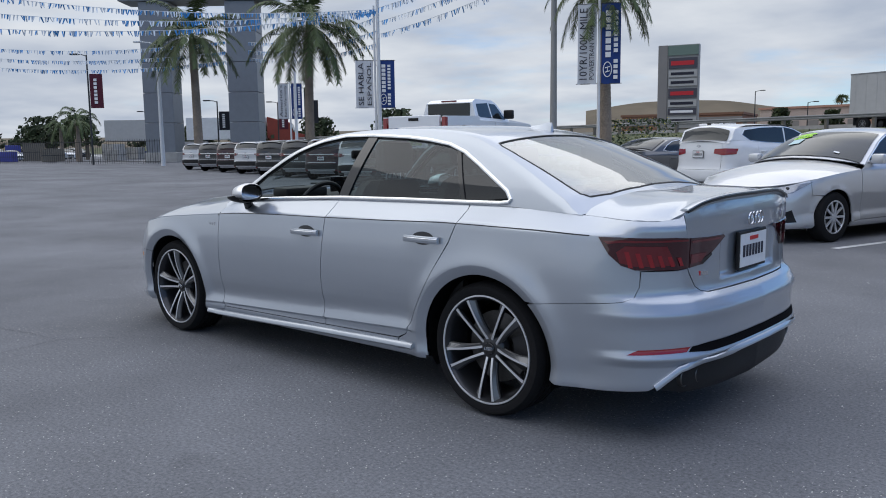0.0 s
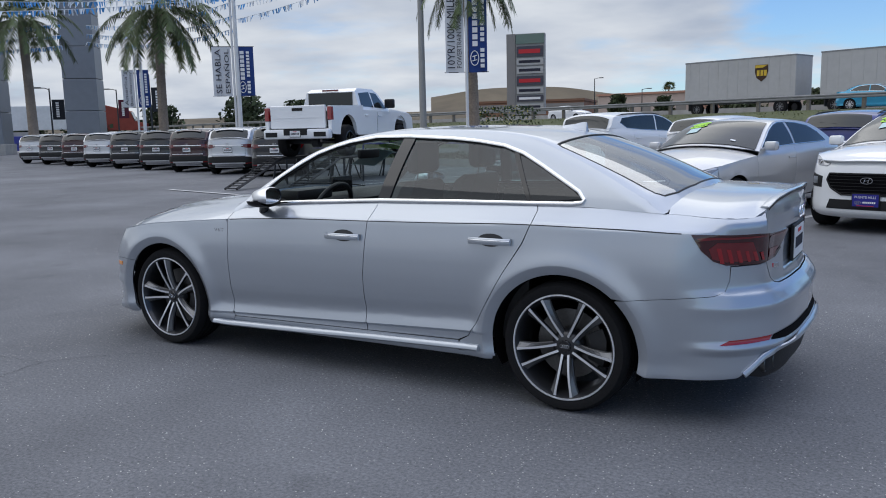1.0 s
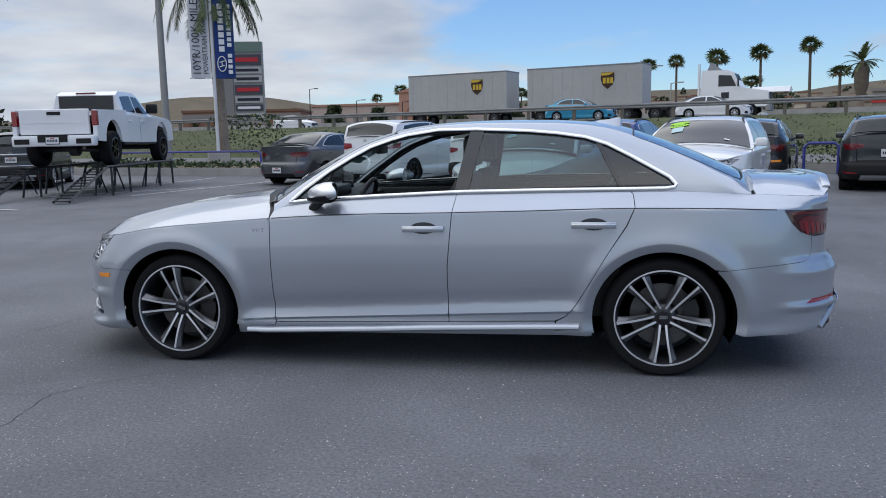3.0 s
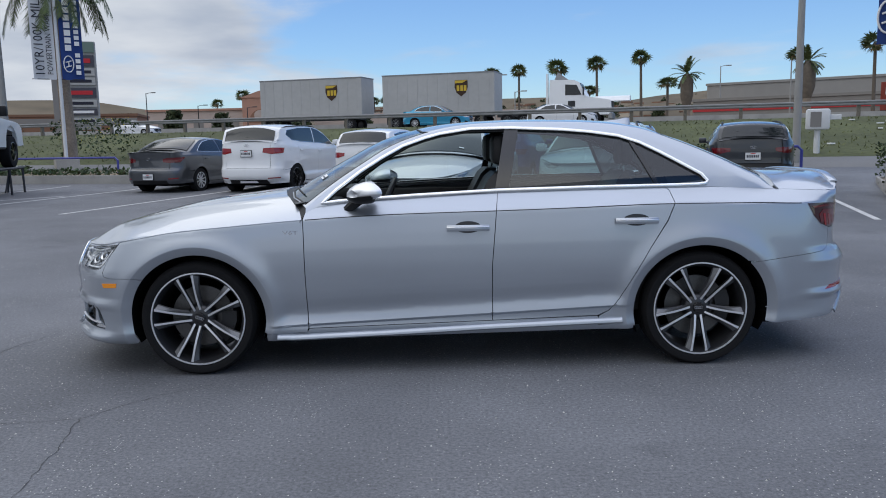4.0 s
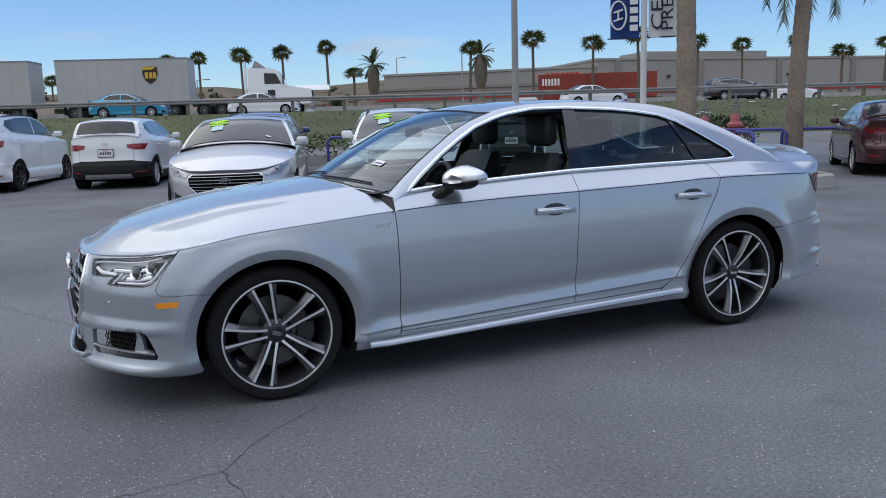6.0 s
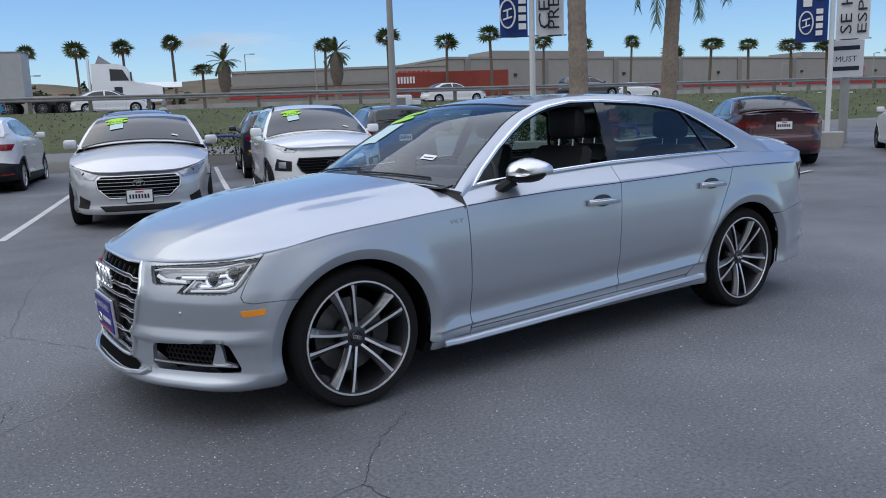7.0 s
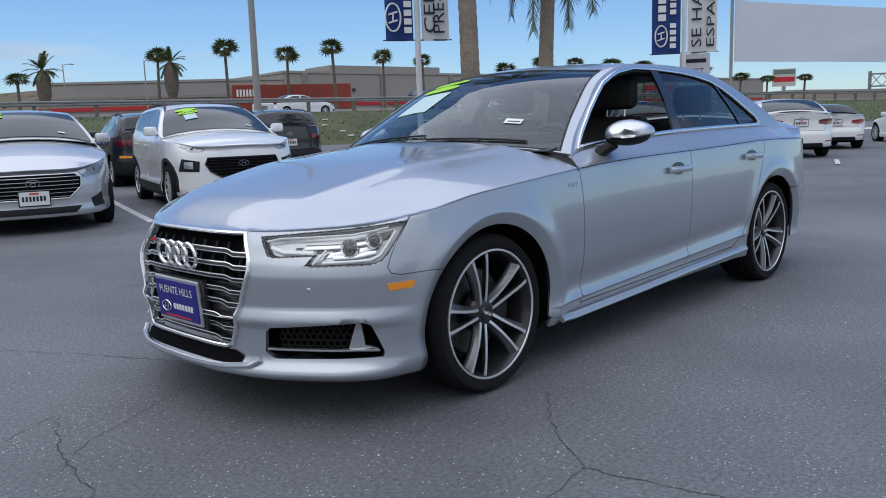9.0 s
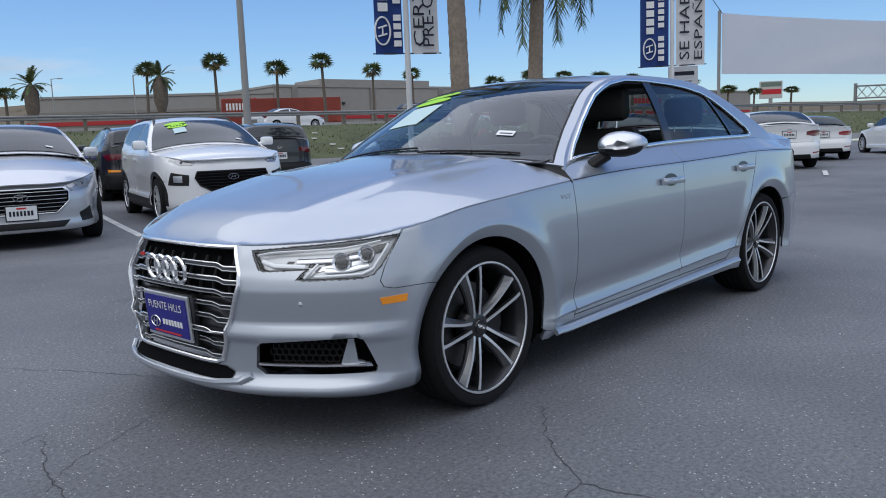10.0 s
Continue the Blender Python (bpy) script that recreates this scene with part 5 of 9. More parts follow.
    right = frontc + rail + back
    roof_poly = right + [(x, -y) for x, y in right[::-1] if y > 0]
    rail_y = lambda x: float(np.interp(x, xs, ry))
    ws = [(-.96, 0), (-.945, .25), (-.90, .5), (-.828, .69), (-.798, .765)] + [(x, rail_y(x) - .050) for x in (-.75, -.6, -.4, -.25, -.10)] + [(-.14, .45), (-.165, .25), (-.18, 0)]
    ws_full = ws + [(x, -y) for x, y in ws[::-1] if y > 0]
    rw = [(1.285, 0), (1.28, .3), (1.268, .5), (1.268, .545), (1.30, .563), (1.45, .59), (1.65, .613), (1.80, .628), (1.838, .60), (1.87, .48), (1.895, .25), (1.90, 0)]
    rw_full = rw + [(x, -y) for x, y in rw[::-1] if y > 0]
    
    def brow(a, b, P, N):
        """Rounds the roof into the cabin sides."""
        ya = np.abs(P[:, 1])
        w = np.clip((ya - np.interp(P[:, 0], xs, ry) + .075) / .075, 0, 1)[:, None]
        D = np.stack([N[:, 0] * .5, np.sign(P[:, 1]) * .9, .75 + 0 * ya], -1)
        return N * (1 - .6 * w) + D * .6 * w
    patch("roof", roof_poly, S.top, S.up, "silver", car, 0.025, [ws_full, rw_full], 0.02, soft=brow)
    lower = lambda x, y: S.top(x, y) - np.array([0, 0, .003])
    gl = patch("windscreen", ws_full, lower, S.up, "glass_screen", car, 0.06, (), 0.0)
    gl.visible_shadow = False
    gl = patch("rear_screen", rw_full, lower, S.up, "glass_rear", car, 0.06, (), 0.0)
    gl.visible_shadow = False
    for poly_, nm in ((ws_full, "screen_seal"), (rw_full, "rear_seal")):
        dd = dense(poly_, .04)
        P, N = normals(S.top, [p[0] for p in dd], [p[1] for p in dd], S.up)
        ribbon(nm, P, N, .010, .002, "black", car, closed=True)
    # roof antenna
    fin = bmesh.new()
    rows = [(1.06, .006, 0.0), (1.08, .02, .012), (1.14, .022, .026), (1.19, .020, .046), (1.215, .014, .050), (1.225, .006, .010)]
    vl = [[fin.verts.new((x, sgn * w, float(S.ztop(np.array(x), np.array(0.0))) + (h if sgn == 0 else 0))) for sgn in (-1, 0, 1)] for x, w, h in rows]
    for a, b in zip(vl, vl[1:]):
        for k in range(2):
            fin.faces.new((a[k], a[k + 1], b[k + 1], b[k]))
    bmesh.ops.recalc_face_normals(fin, faces=fin.faces)
    part("roof_antenna", fin, "silver", car, smooth=True)
    # --- boot lid top and tail ---
    ex = np.linspace(1.70, 2.29, 60)
    E_ = S.ring(np.array([T(x) for x in ex]), S.zb(ex), -1.0)
    E_ = E_[np.argsort(E_[:, 0])]

    def deck_f(x, y):
        """The boot lid skin, level with the tops of both quarters."""
        x, y = np.asarray(x, float), np.asarray(y, float)
        w = np.clip(np.abs(y) / np.interp(x, E_[:, 0], -E_[:, 1]), 0, 1.15)
        return np.stack([x, y, np.interp(x, E_[:, 0], E_[:, 2]) + S.dcrown * (1 - w ** S.dpow)], -1)

    ty_ = np.linspace(0, .66, 40)
    R_ = S.rear(np.array([Tr(y) for y in ty_]), np.full(40, 1.0))
    rx = lambda y: float(np.interp(abs(y), -R_[:, 1], R_[:, 0]))
    right = [(1.937, 0), (1.932, .22), (1.922, .45), (1.907, .60), (1.892, .685)] + [(float(np.interp(k, range(60), E_[:, 0])), -float(np.interp(k, range(60), E_[:, 1])) - .003) for k in range(22, 58, 5)] + [(rx(y), y) for y in (.615, .56, .45, .3, .15, 0)]
    poly = right + [(x, -y) for x, y in right[::-1] if y > 0]

    def edge_soft(a, b, P, N):
        ya = np.abs(P[:, 1])
        w = np.clip((ya / np.interp(P[:, 0], E_[:, 0], -E_[:, 1]) - .86) / .14, 0, 1)[:, None]
        D = np.stack([.05 + 0 * ya, np.sign(P[:, 1]) * .42, 1 + 0 * ya], -1)
        return N * (1 - w) + D * w
    strip = bmesh.new()
    rows = []
    for (xa, ya), (xb, yb) in zip(back, right[4::-1]):
        for sg in (1, -1):
            rows.append((sg * ya, strip.verts.new(S.top(np.array(xa - .006), np.array(sg * ya)) - np.array([0, 0, .001])), strip.verts.new(deck_f(np.array(xb + .006), np.array(sg * yb)) - np.array([0, 0, .001]))))
    rows.sort(key=lambda r: r[0])
    for q, w in zip(rows, rows[1:]):
        if w[0] - q[0] > .01:
            strip.faces.new((q[1], w[1], w[2], q[2]))
    bmesh.ops.recalc_face_normals(strip, faces=strip.faces)
    part("screen_foot", strip, "silver", car, smooth=True)
    patch("boot_lid", poly, deck_f, S.up, "silver", car, 0.02, (), 0.02, soft=edge_soft)
    half_top = []
    for y in (.61, .5, .4, .3, .2, .1, 0):
        q = S.rear(np.array([Tr(y)]), np.array([1.0]))[0]
        half_top.append((Tr(y), float(deck_f(q[0], q[1])[2]) - .003))
    half_low = [(Tr(.622), .994), (Tr(.60), .90), (Tr(.585), .77), (Tr(.53), .685), (Tr(.49), .662), (Tr(.45), .655)]
    half_lid = half_low[::-1] + half_top
    tlid = half_lid + [(-a, b) for a, b in half_lid[::-1] if a > 0]
    def tail_f(r, z):
        P = S.rear(r, z)
        # plate recess
        w = step(.33, .30, np.abs(r)) * step(.69, .71, z) * step(.905, .885, z)
        P[..., 0] -= .018 * w
        return P
    lid = patch("boot_face", tlid, tail_f, S.away, "silver", car, 0.02, (), 0.02)
    for sg in (1, -1):
        inner_l = [(sg * Tr(.578), .896), (sg * Tr(.45), .892), (sg * Tr(.32), .894), (sg * Tr(.305), .884), (sg * Tr(.36), .850), (sg * Tr(.42), .815), (sg * Tr(.47), .775), (sg * Tr(.578), .768)]
        tl = patch("tail_lamp_inner", inner_l, S.rear, S.away, "red_dark", lid, 0.02, (), 0.010, 0.005, "smoked red inner tail lamp")
        patch("lamp_cell", [(sg * Tr(.57), .785), (sg * Tr(.49), .788), (sg * Tr(.45), .825), (sg * Tr(.57), .825)], S.rear, S.away, "red_lens", tl, 0.03, (), 0.0, 0.007)
        patch("lamp_strip", [(sg * Tr(.57), .884), (sg * Tr(.34), .886), (sg * Tr(.35), .874), (sg * Tr(.57), .874)], S.rear, S.away, "red_lens", tl, 0.03, (), 0.0, 0.007)
        patch("lamp_foot", [(sg * Tr(.50), .790), (sg * Tr(.415), .822), (sg * Tr(.41), .810), (sg * Tr(.47), .778)], S.rear, S.away, "gloss", tl, 0.03, (), 0.0, 0.007)
    ys = np.linspace(-.585, .585, 37)
    P = np.array([deck_f(np.array(rx(y) - .012), np.array(y)) for y in ys])
    ribbon("boot_spoiler", P + np.array([0, 0, .003]), [(-.05, 0, 1)] * 37, .040, .006, "silver", car)
    # dark strip paints the shaded face beneath the lip
    ribbon("spoiler_edge", P + np.array([.018, 0, -.004]), [(1, 0, -.2)] * 37, .010, .003, "alloy_dark", car)
    px = float(S.rear(np.array([0.0]), np.array([.80]))[0, 0])
    face_back = pose(px - .005, 0, .80, 0, 0, 90)
    plate(lid, face_back, seed=3)
    rings_logo("rings_emblem", lid, pose(float(S.rear(np.array([0.0]), np.array([.945]))[0, 0]) + .003, 0, .945, 0, 0, 90), .027, .041)
    P = S.rear(np.array([Tr(.47)]), np.array([.735]))[0]
    bd = bmesh.new()
    box(bd, -.034, -.003, -.010, -.016, .003, .010, m=Matrix.Translation(P) @ pose(.004, 0, 0, 0, 0, 62))
    part("badge", bd, "red_ink", lid, "small red badge")
    bd = bmesh.new()
    box(bd, -.010, -.003, -.010, .022, .003, .010, m=Matrix.Translation(P) @ pose(.004, 0, 0, 0, 0, 62))
    part("badge_letters", bd, "chrome", lid)
    # rear bumper
    h = .003
    top_seam = [(S.total - T(1.74), .596), (S.total - T(2.0), .622), (S.total - T(2.13), .634), (S.total - T(2.18), .654), (S.total - T(2.20), .70), (S.total - T(2.205), .762), (Tr(.66), .760), (Tr(.59), .764), (Tr(.535), .682), (Tr(.49), .658), (Tr(.45), .651), (0, .650)]
    low = S.arc(1.424, 45, -12, 14)
    low = [(S.total - t, z) for t, z in low]
    left = top_seam[::-1] + low + [(S.total - T(1.83), .240), (S.total - T(2.05), .245), (Tr(.76), .256), (Tr(.715), .29), (Tr(.64), .345), (Tr(.52), .372), (0, .378)]
    poly = left + [(-a, b) for a, b in left[::-1] if a > 0]
    bl_ = [[(S.total - t, z) for t, z in q] for q in S.band_lines()]
    rb = patch("rear_bumper", poly, S.rear, S.away, "silver", car, 0.017, (), 0.02, lines=bl_ + [[(-a, b) for a, b in q] for q in bl_])
    diff = [(Tr(.72), .26), (Tr(.65), .335), (Tr(.52), .365), (0, .371), (-Tr(.52), .365), (-Tr(.65), .335), (-Tr(.72), .26), (-Tr(.62), .235), (0, .205), (Tr(.62), .235)]
    df = patch("diffuser", diff, lambda r, z: S.rear(r, z) - np.array([.02, 0, 0]), S.away, "black", car, 0.03, (), 0.05, 0, "black rear diffuser")
    sl = [(Tr(.74), .270), (Tr(.715), .294), (Tr(.655), .345), (Tr(.55), .376), (Tr(.3), .390), (0, .394)]
    sl = sl + [(-a, b) for a, b in sl[::-1] if a > 0]
    dd = [(p[0] + (q[0] - p[0]) * k / 4, p[1] + (q[1] - p[1]) * k / 4) for p, q in zip(sl, sl[1:]) for k in range(4)] + [sl[-1]]
    P, N = normals(S.rear, [p[0] for p in dd], [p[1] for p in dd], S.away)
    ribbon("diffuser_trim", P + N * .006, N + np.array([0, 0, .35]), .026, .008, "silver", car, label="satin silver bumper trim")
    patch("lower_slot", [(Tr(.60), .440), (Tr(.5), .446), (0, .452), (-Tr(.5), .446), (-Tr(.60), .440), (-Tr(.62), .418), (-Tr(.5), .408), (0, .414), (Tr(.5), .408), (Tr(.62), .418)], S.rear, S.away, "dark", car, 0.03, (), 0.0, .002)
    for sg in (1, -1):
        rf = [(sg * Tr(.815), .412), (sg * Tr(.79), .434), (sg * Tr(.61), .440), (sg * Tr(.63), .418)]
        patch("reflector", rf, S.rear, S.away, "red_bright", rb, 0.03, (), 0.006, 0.003, "red bumper reflector")
        for k in (0, 1):
            ex = lathe(bmesh.new(), [(.036, -.13), (.040, -.02), (.042, 0), (.039, .004), (.035, 0), (.034, -.11)], 20)
            bmesh.ops.transform(ex, matrix=pose(2.315 + .022 * k, -sg * (.60 - .095 * k), .300, 0, 0, -90), verts=ex.verts)
            part("exhaust_tip", ex, "steel", car, smooth=True)
    # --- nose: grille, lamps, intakes ---
    back_f = lambda y, z: S.ring(y, z) + np.array([.05, 0, 0])
    gr = patch("grille", [(a * 1.02, b) for a, b in grille], back_f, S.away, "dark", car, 0.05, (), 0.0, 0, "black slatted grille in a bright frame")
    dd = dense(grille, .03)
    P, N = normals(S.ring, [p[0] for p in dd], [p[1] for p in dd], S.away)
    ribbon("grille_frame", P + N * .002, N, .016, .010, "bright_trim", gr, closed=True, label="satin silver grille frame")
    hexw = lambda z: float(np.interp(z, [.292, .305, .585, .625, .712], [.29, .315, .418, .412, .368]))
    patch("radar_panel", [(-.33, .31), (.33, .31), (.40, .53), (-.40, .53)], lambda y, z: S.ring(y, z) + np.array([.036, 0, 0]), S.away, "alloy_dark", gr, 0.05, (), 0.0, 0, "dark grey backing panel")
    for k in range(8):
        z = .326 + k * .0475
        w = hexw(z) - .012
        ys = np.r_[np.linspace(-w, -w + .09, 5), np.linspace(-w + .11, w - .11, 13), np.linspace(w - .09, w, 5)]
        zz = z - .011 * np.clip((np.abs(ys) - w + .10) / .03, 0, 1)
        P, N = normals(S.ring, ys, zz, S.away)
        ribbon("grille_slat", P - N * .010, N + np.array([0, 0, .4]), .0048, .005, "bright_trim", gr)
        P2, N2 = normals(S.ring, ys, zz - .0135, S.away)
        ribbon("slat_edge", P2 - N2 * .011, N2, .0042, .004, "satin", gr)
        P, N = normals(S.ring, ys, zz - .007, S.away)
        ribbon("slat_body", P - N * .021, N, .013, .009, "alloy_dark", gr)
    for k in range(9):
        y = -.34 + .085 * k
        P, N = normals(S.ring, [y, y, y], [.53, .6, .69], S.away)
        part("grille_rib", tubem(P - N * .035, .006, 5), "black", gr)
    fx = float(S.ring(np.array([0.001]), np.array([.62]))[0, 0])
    rings_logo("rings_emblem", gr, pose(fx - .016, 0, .622, 6, 0, -90), .047, .063, 4, "bright_trim", .0085)
    part("plate_holder", boxm(-.168, -.004, -.10, .168, .03, .095, .008, m=pose(fx - .014, 0, .435, 4, 0, -90)), "alloy_dark", gr, "dark grey plate holder", smooth=True)
    plate(gr, pose(fx - .022, 0, .438, 4, 0, -90), face="blue_plate", frame_mat="satin", dealer=True)
    part("badge", boxm(-.012, -.002, -.007, .012, .002, .007, m=pose(float(S.ring(np.array([.27]), np.array([.655]))[0, 0]) - .004, .27, .655, 0, 0, -80)), "red_ink", gr)
    for sg in (1, -1):
        flipper = (lambda p: p) if sg > 0 else (lambda p: [(-a, b) for a, b in p][::-1])
        ip = flipper(intake)
        deep = lambda t, z: S.ring(t, z) * np.array([.965, .97, 1])
        it = patch("air_intake", ip, deep, S.away, "dark", car, 0.05, (), 0.0, 0, "black honeycomb air intake")
        # honeycomb bars
        hb = bmesh.new()
        t0, t1 = min(abs(p[0]) for p in ip) + .035, T(-2.045)
        cell = .026
        for r in range(5):
            for c in range(int((t1 - t0) / cell)):
                cx, cz = t0 + (c + .5 * (r % 2)) * cell, .288 + r * .0225
                pts = [(sg * (cx + .0125 * math.cos(radians(30 + 60 * k))), cz + .0125 * math.sin(radians(30 + 60 * k))) for k in range(7)]
                if cz > .39:
                    continue
                Pq = S.ring(np.array([p[0] for p in pts]), np.array([p[1] for p in pts])) * np.array([.978, .98, 1])
                tube(hb, Pq, .0022, 4, cap=False)
        tagged(part("honeycomb", hb, "black", it), kind="stuff")
        dd = flipper([(Ty(.468), .298), (T(-2.1), .297), (T(-2.0), .298)])
        dd = [(p[0] + (q[0] - p[0]) * k / 6, p[1] + (q[1] - p[1]) * k / 6) for p, q in zip(dd, dd[1:]) for k in range(6)] + [dd[-1]]
        P, N = normals(S.ring, [p[0] for p in dd], [p[1] for p in dd], S.away)
        ribbon("intake_trim", P - N * .004, N, .010, .010, "satin", it)
        fl = flipper([(T(-2.066), .292), (T(-2.043), .392), (T(-2.030), .392), (T(-2.022), .312), (T(-1.985), .298), (T(-1.98), .288)])
        patch("intake_fin", fl, S.ring, S.away, "silver", it, 0.02, (), 0.02, -.004)
        lp = flipper(lamp_l)
        hous = patch("headlamp", lp, lambda t, z: S.ring(t, z) * np.array([.984, .974, 1]), S.away, "clear_lamp_shell", car, 0.04, (), 0.0, 0, "clear headlamp with bright running light")
        cv = patch("lamp_cover", [(a, b) for a, b in lp], S.ring, S.away, "lens", hous, 0.04, (), 0.0, -.001)
        cv.visible_shadow = False
        dd = dense(lp, .03)
        P, N = normals(S.ring, [p[0] for p in dd], [p[1] for p in dd], S.away)
        ribbon("lamp_seal", P - N * .003, N, .008, .003, "gloss", hous, closed=True)
        # chrome fins are added, tilted up to mirror sky and brighten the lamp
        for nm, path_, wd, dp in (("running_light", [(Ty(.462), .690), (Ty(.52), .700), (T(-2.05), .711), (T(-1.925), .733)], .006, .010),
                                  ("running_light", [(Ty(.482), .672), (Ty(.53), .656), (Ty(.63), .652)], .015, .016),
                                  ("running_light", [(T(-1.900), .722), (T(-1.94), .672), (T(-1.965), .640), (T(-2.0), .624), (Ty(.66), .618)], .009, .014),
                                  ("running_light_tick", [(Ty(.628), .612), (Ty(.67), .660)], .009, .014),
                                  ("reflector_fin", [(Ty(.60), .672), (T(-2.08), .676), (T(-2.0), .690)], .020, .026),
                                  ("reflector_fin", [(Ty(.69), .640), (T(-2.04), .642), (T(-1.98), .655)], .020, .026)):
            ee = flipper(path_)
            ee = [(p[0] + (w[0] - p[0]) * k / 5, p[1] + (w[1] - p[1]) * k / 5) for p, w in zip(ee, ee[1:]) for k in range(5)] + [ee[-1]]
            P3, N3 = normals(S.ring, [p[0] for p in ee], [p[1] for p in ee], S.away)
            ribbon(nm, P3 - N3 * dp, N3 + np.array([0, 0, .3]), wd, .006, "chrome" if nm == "reflector_fin" else "white_plastic", hous)
        for tx, tz, rr in ((T(-2.055), .668, .024), (T(-1.985), .694, .021)):
            P, N = normals(S.ring, [sg * tx], [tz], S.away)
            ball = bmesh.new()
            bmesh.ops.create_uvsphere(ball, u_segments=14, v_segments=8, radius=rr)
            bmesh.ops.translate(ball, verts=ball.verts, vec=P[0] - N[0] * .028)
            part("projector", ball, "gloss", hous, smooth=True)
            bz = lathe(bmesh.new(), [(rr, -.004), (rr + .008, -.010), (rr + .010, 0)], 18)
            q = Vector(N[0]).to_track_quat("-Y", "Z").to_matrix().to_4x4()
            bmesh.ops.transform(bz, matrix=Matrix.Translation(P[0] - N[0] * .020) @ q, verts=bz.verts)
            part("projector_bezel", bz, "chrome", hous, smooth=True)
        bm = flipper([(T(-2.12), .625), (T(-1.98), .655), (T(-1.975), .668), (T(-2.12), .64)])
        patch("reflector_bowl", bm, lambda t, z: S.ring(t, z) * np.array([.986, .978, 1]), S.away, "chrome", hous, 0.03, (), 0.0)
        bm = flipper([(T(-2.10), .648), (T(-1.93), .690), (T(-1.90), .722), (T(-1.99), .702), (T(-2.10), .668)])
        patch("lamp_mask", bm, lambda t, z: S.ring(t, z) * np.array([.9865, .9785, 1]), S.away, "gloss", hous, 0.03, (), 0.0, 0, "black projector surround")
        for q in range(3):
            bm = flipper([(T(-2.19 + .05 * q), .640), (T(-2.175 + .05 * q), .640), (T(-2.165 + .05 * q), .662), (T(-2.18 + .05 * q), .662)])
            patch("lamp_fin", bm, lambda t, z: S.ring(t, z) * np.array([.984, .978, 1]), S.away, "alloy_dark", hous, 0.03, (), 0.0)
        ps = bmesh.new()
        P, N = normals(S.ring, [sg * Ty(.62)], [.52], S.away)
        bmesh.ops.create_uvsphere(ps, u_segments=12, v_segments=6, radius=.011)
        bmesh.ops.transform(ps, matrix=Matrix.Translation(P[0] - N[0] * .006), verts=ps.verts)
        part("parking_sensor", ps, "silver", bump)
    lipp = [(sg_, z) for sg_, z in [(-Ty(.44), .255), (-Ty(.40), .232), (-Ty(.3), .222), (-.1, .217), (.1, .217), (Ty(.3), .222), (Ty(.40), .232), (Ty(.44), .255)]]
    dd = [(p[0] + (q[0] - p[0]) * k / 6, p[1] + (q[1] - p[1]) * k / 6) for p, q in zip(lipp, lipp[1:]) for k in range(6)] + [lipp[-1]]
    P, N = normals(S.ring, [p[0] for p in dd], [p[1] for p in dd], S.away)
    ribbon("splitter", P + N * .006, N * np.array([1, 1, 0]) + np.array([0, 0, .3]), .022, .012, "silver", car)
    patch("lower_intake", [(-.36, .232), (.36, .232), (.37, .262), (.325, .280), (-.325, .280), (-.37, .262)], S.ring, S.away, "dark", car, 0.03, (), 0.0, 0.004)
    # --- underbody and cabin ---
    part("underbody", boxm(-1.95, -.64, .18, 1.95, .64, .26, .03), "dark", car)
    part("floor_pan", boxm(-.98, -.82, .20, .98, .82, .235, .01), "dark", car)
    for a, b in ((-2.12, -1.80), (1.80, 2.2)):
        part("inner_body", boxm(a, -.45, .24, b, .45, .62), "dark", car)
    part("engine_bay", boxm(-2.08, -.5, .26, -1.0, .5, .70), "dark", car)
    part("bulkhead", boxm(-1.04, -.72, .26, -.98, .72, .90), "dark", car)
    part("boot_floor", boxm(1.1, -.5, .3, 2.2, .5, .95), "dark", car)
    part("cabin_floor", boxm(-.98, -.80, .24, .98, .80, .30), "leather", car)
    for sg in (1, -1):
        dc = bmesh.new()
        box(dc, -.74, -sg * .765, .3, .27, -sg * .715, .945, .02)
        part("door_card", dc, "leather", car, smooth=True)
        part("door_card_rear", boxm(.30, -sg * .755, .3, 1.20, -sg * .705, .975, .02), "leather", car, smooth=True)
        seat(car, -.12, -sg * .37, .52, .60)
        seat(car, .82, -sg * .38, .56, .56)
    part("parcel_shelf", boxm(1.28, -.62, .98, 1.72, .62, 1.01, .01), "leather", car)
    db = bmesh.new()
    rows = [(-.96, .90, .96), (-.80, .93, .99), (-.62, .93, .985), (-.54, .90, .93), (-.55, .70, .75)]
    vl = [[db.verts.new((x + .10 * (abs(y) / .74) ** 2 * (k < 2), y, z1 - .01 * abs(y))) for y in np.linspace(-.74, .74, 9)] for k, (x, z0, z1) in enumerate(rows)]
    for a, b in zip(vl, vl[1:]):
        for k in range(8):
            db.faces.new((a[k], a[k + 1], b[k + 1], b[k]))
    bmesh.ops.recalc_face_normals(db, faces=db.faces)
    part("dashboard", db, "leather", car, smooth=True)
    part("instrument_hood", boxm(-.66, -.55, .96, -.50, -.20, 1.035, .02), "leather", car, smooth=True)
    part("centre_screen", boxm(-.60, -.10, .985, -.585, .12, 1.09, .004), "gloss", car)
    part("centre_console", boxm(-.55, -.12, .3, .3, .12, .62, .03), "leather", car, smooth=True)
    sw = bmesh.new()
    wm = pose(-.38, -.37, .90, 0, 24, 0)
    tube(sw, [wm @ Vector((0, .18 * math.cos(a * math.tau / 28), .18 * math.sin(a * math.tau / 28))) for a in range(29)], .016, 8, cap=False)
    steer = part("steering_wheel", sw, "leather", car, smooth=True)
    sp = bmesh.new()
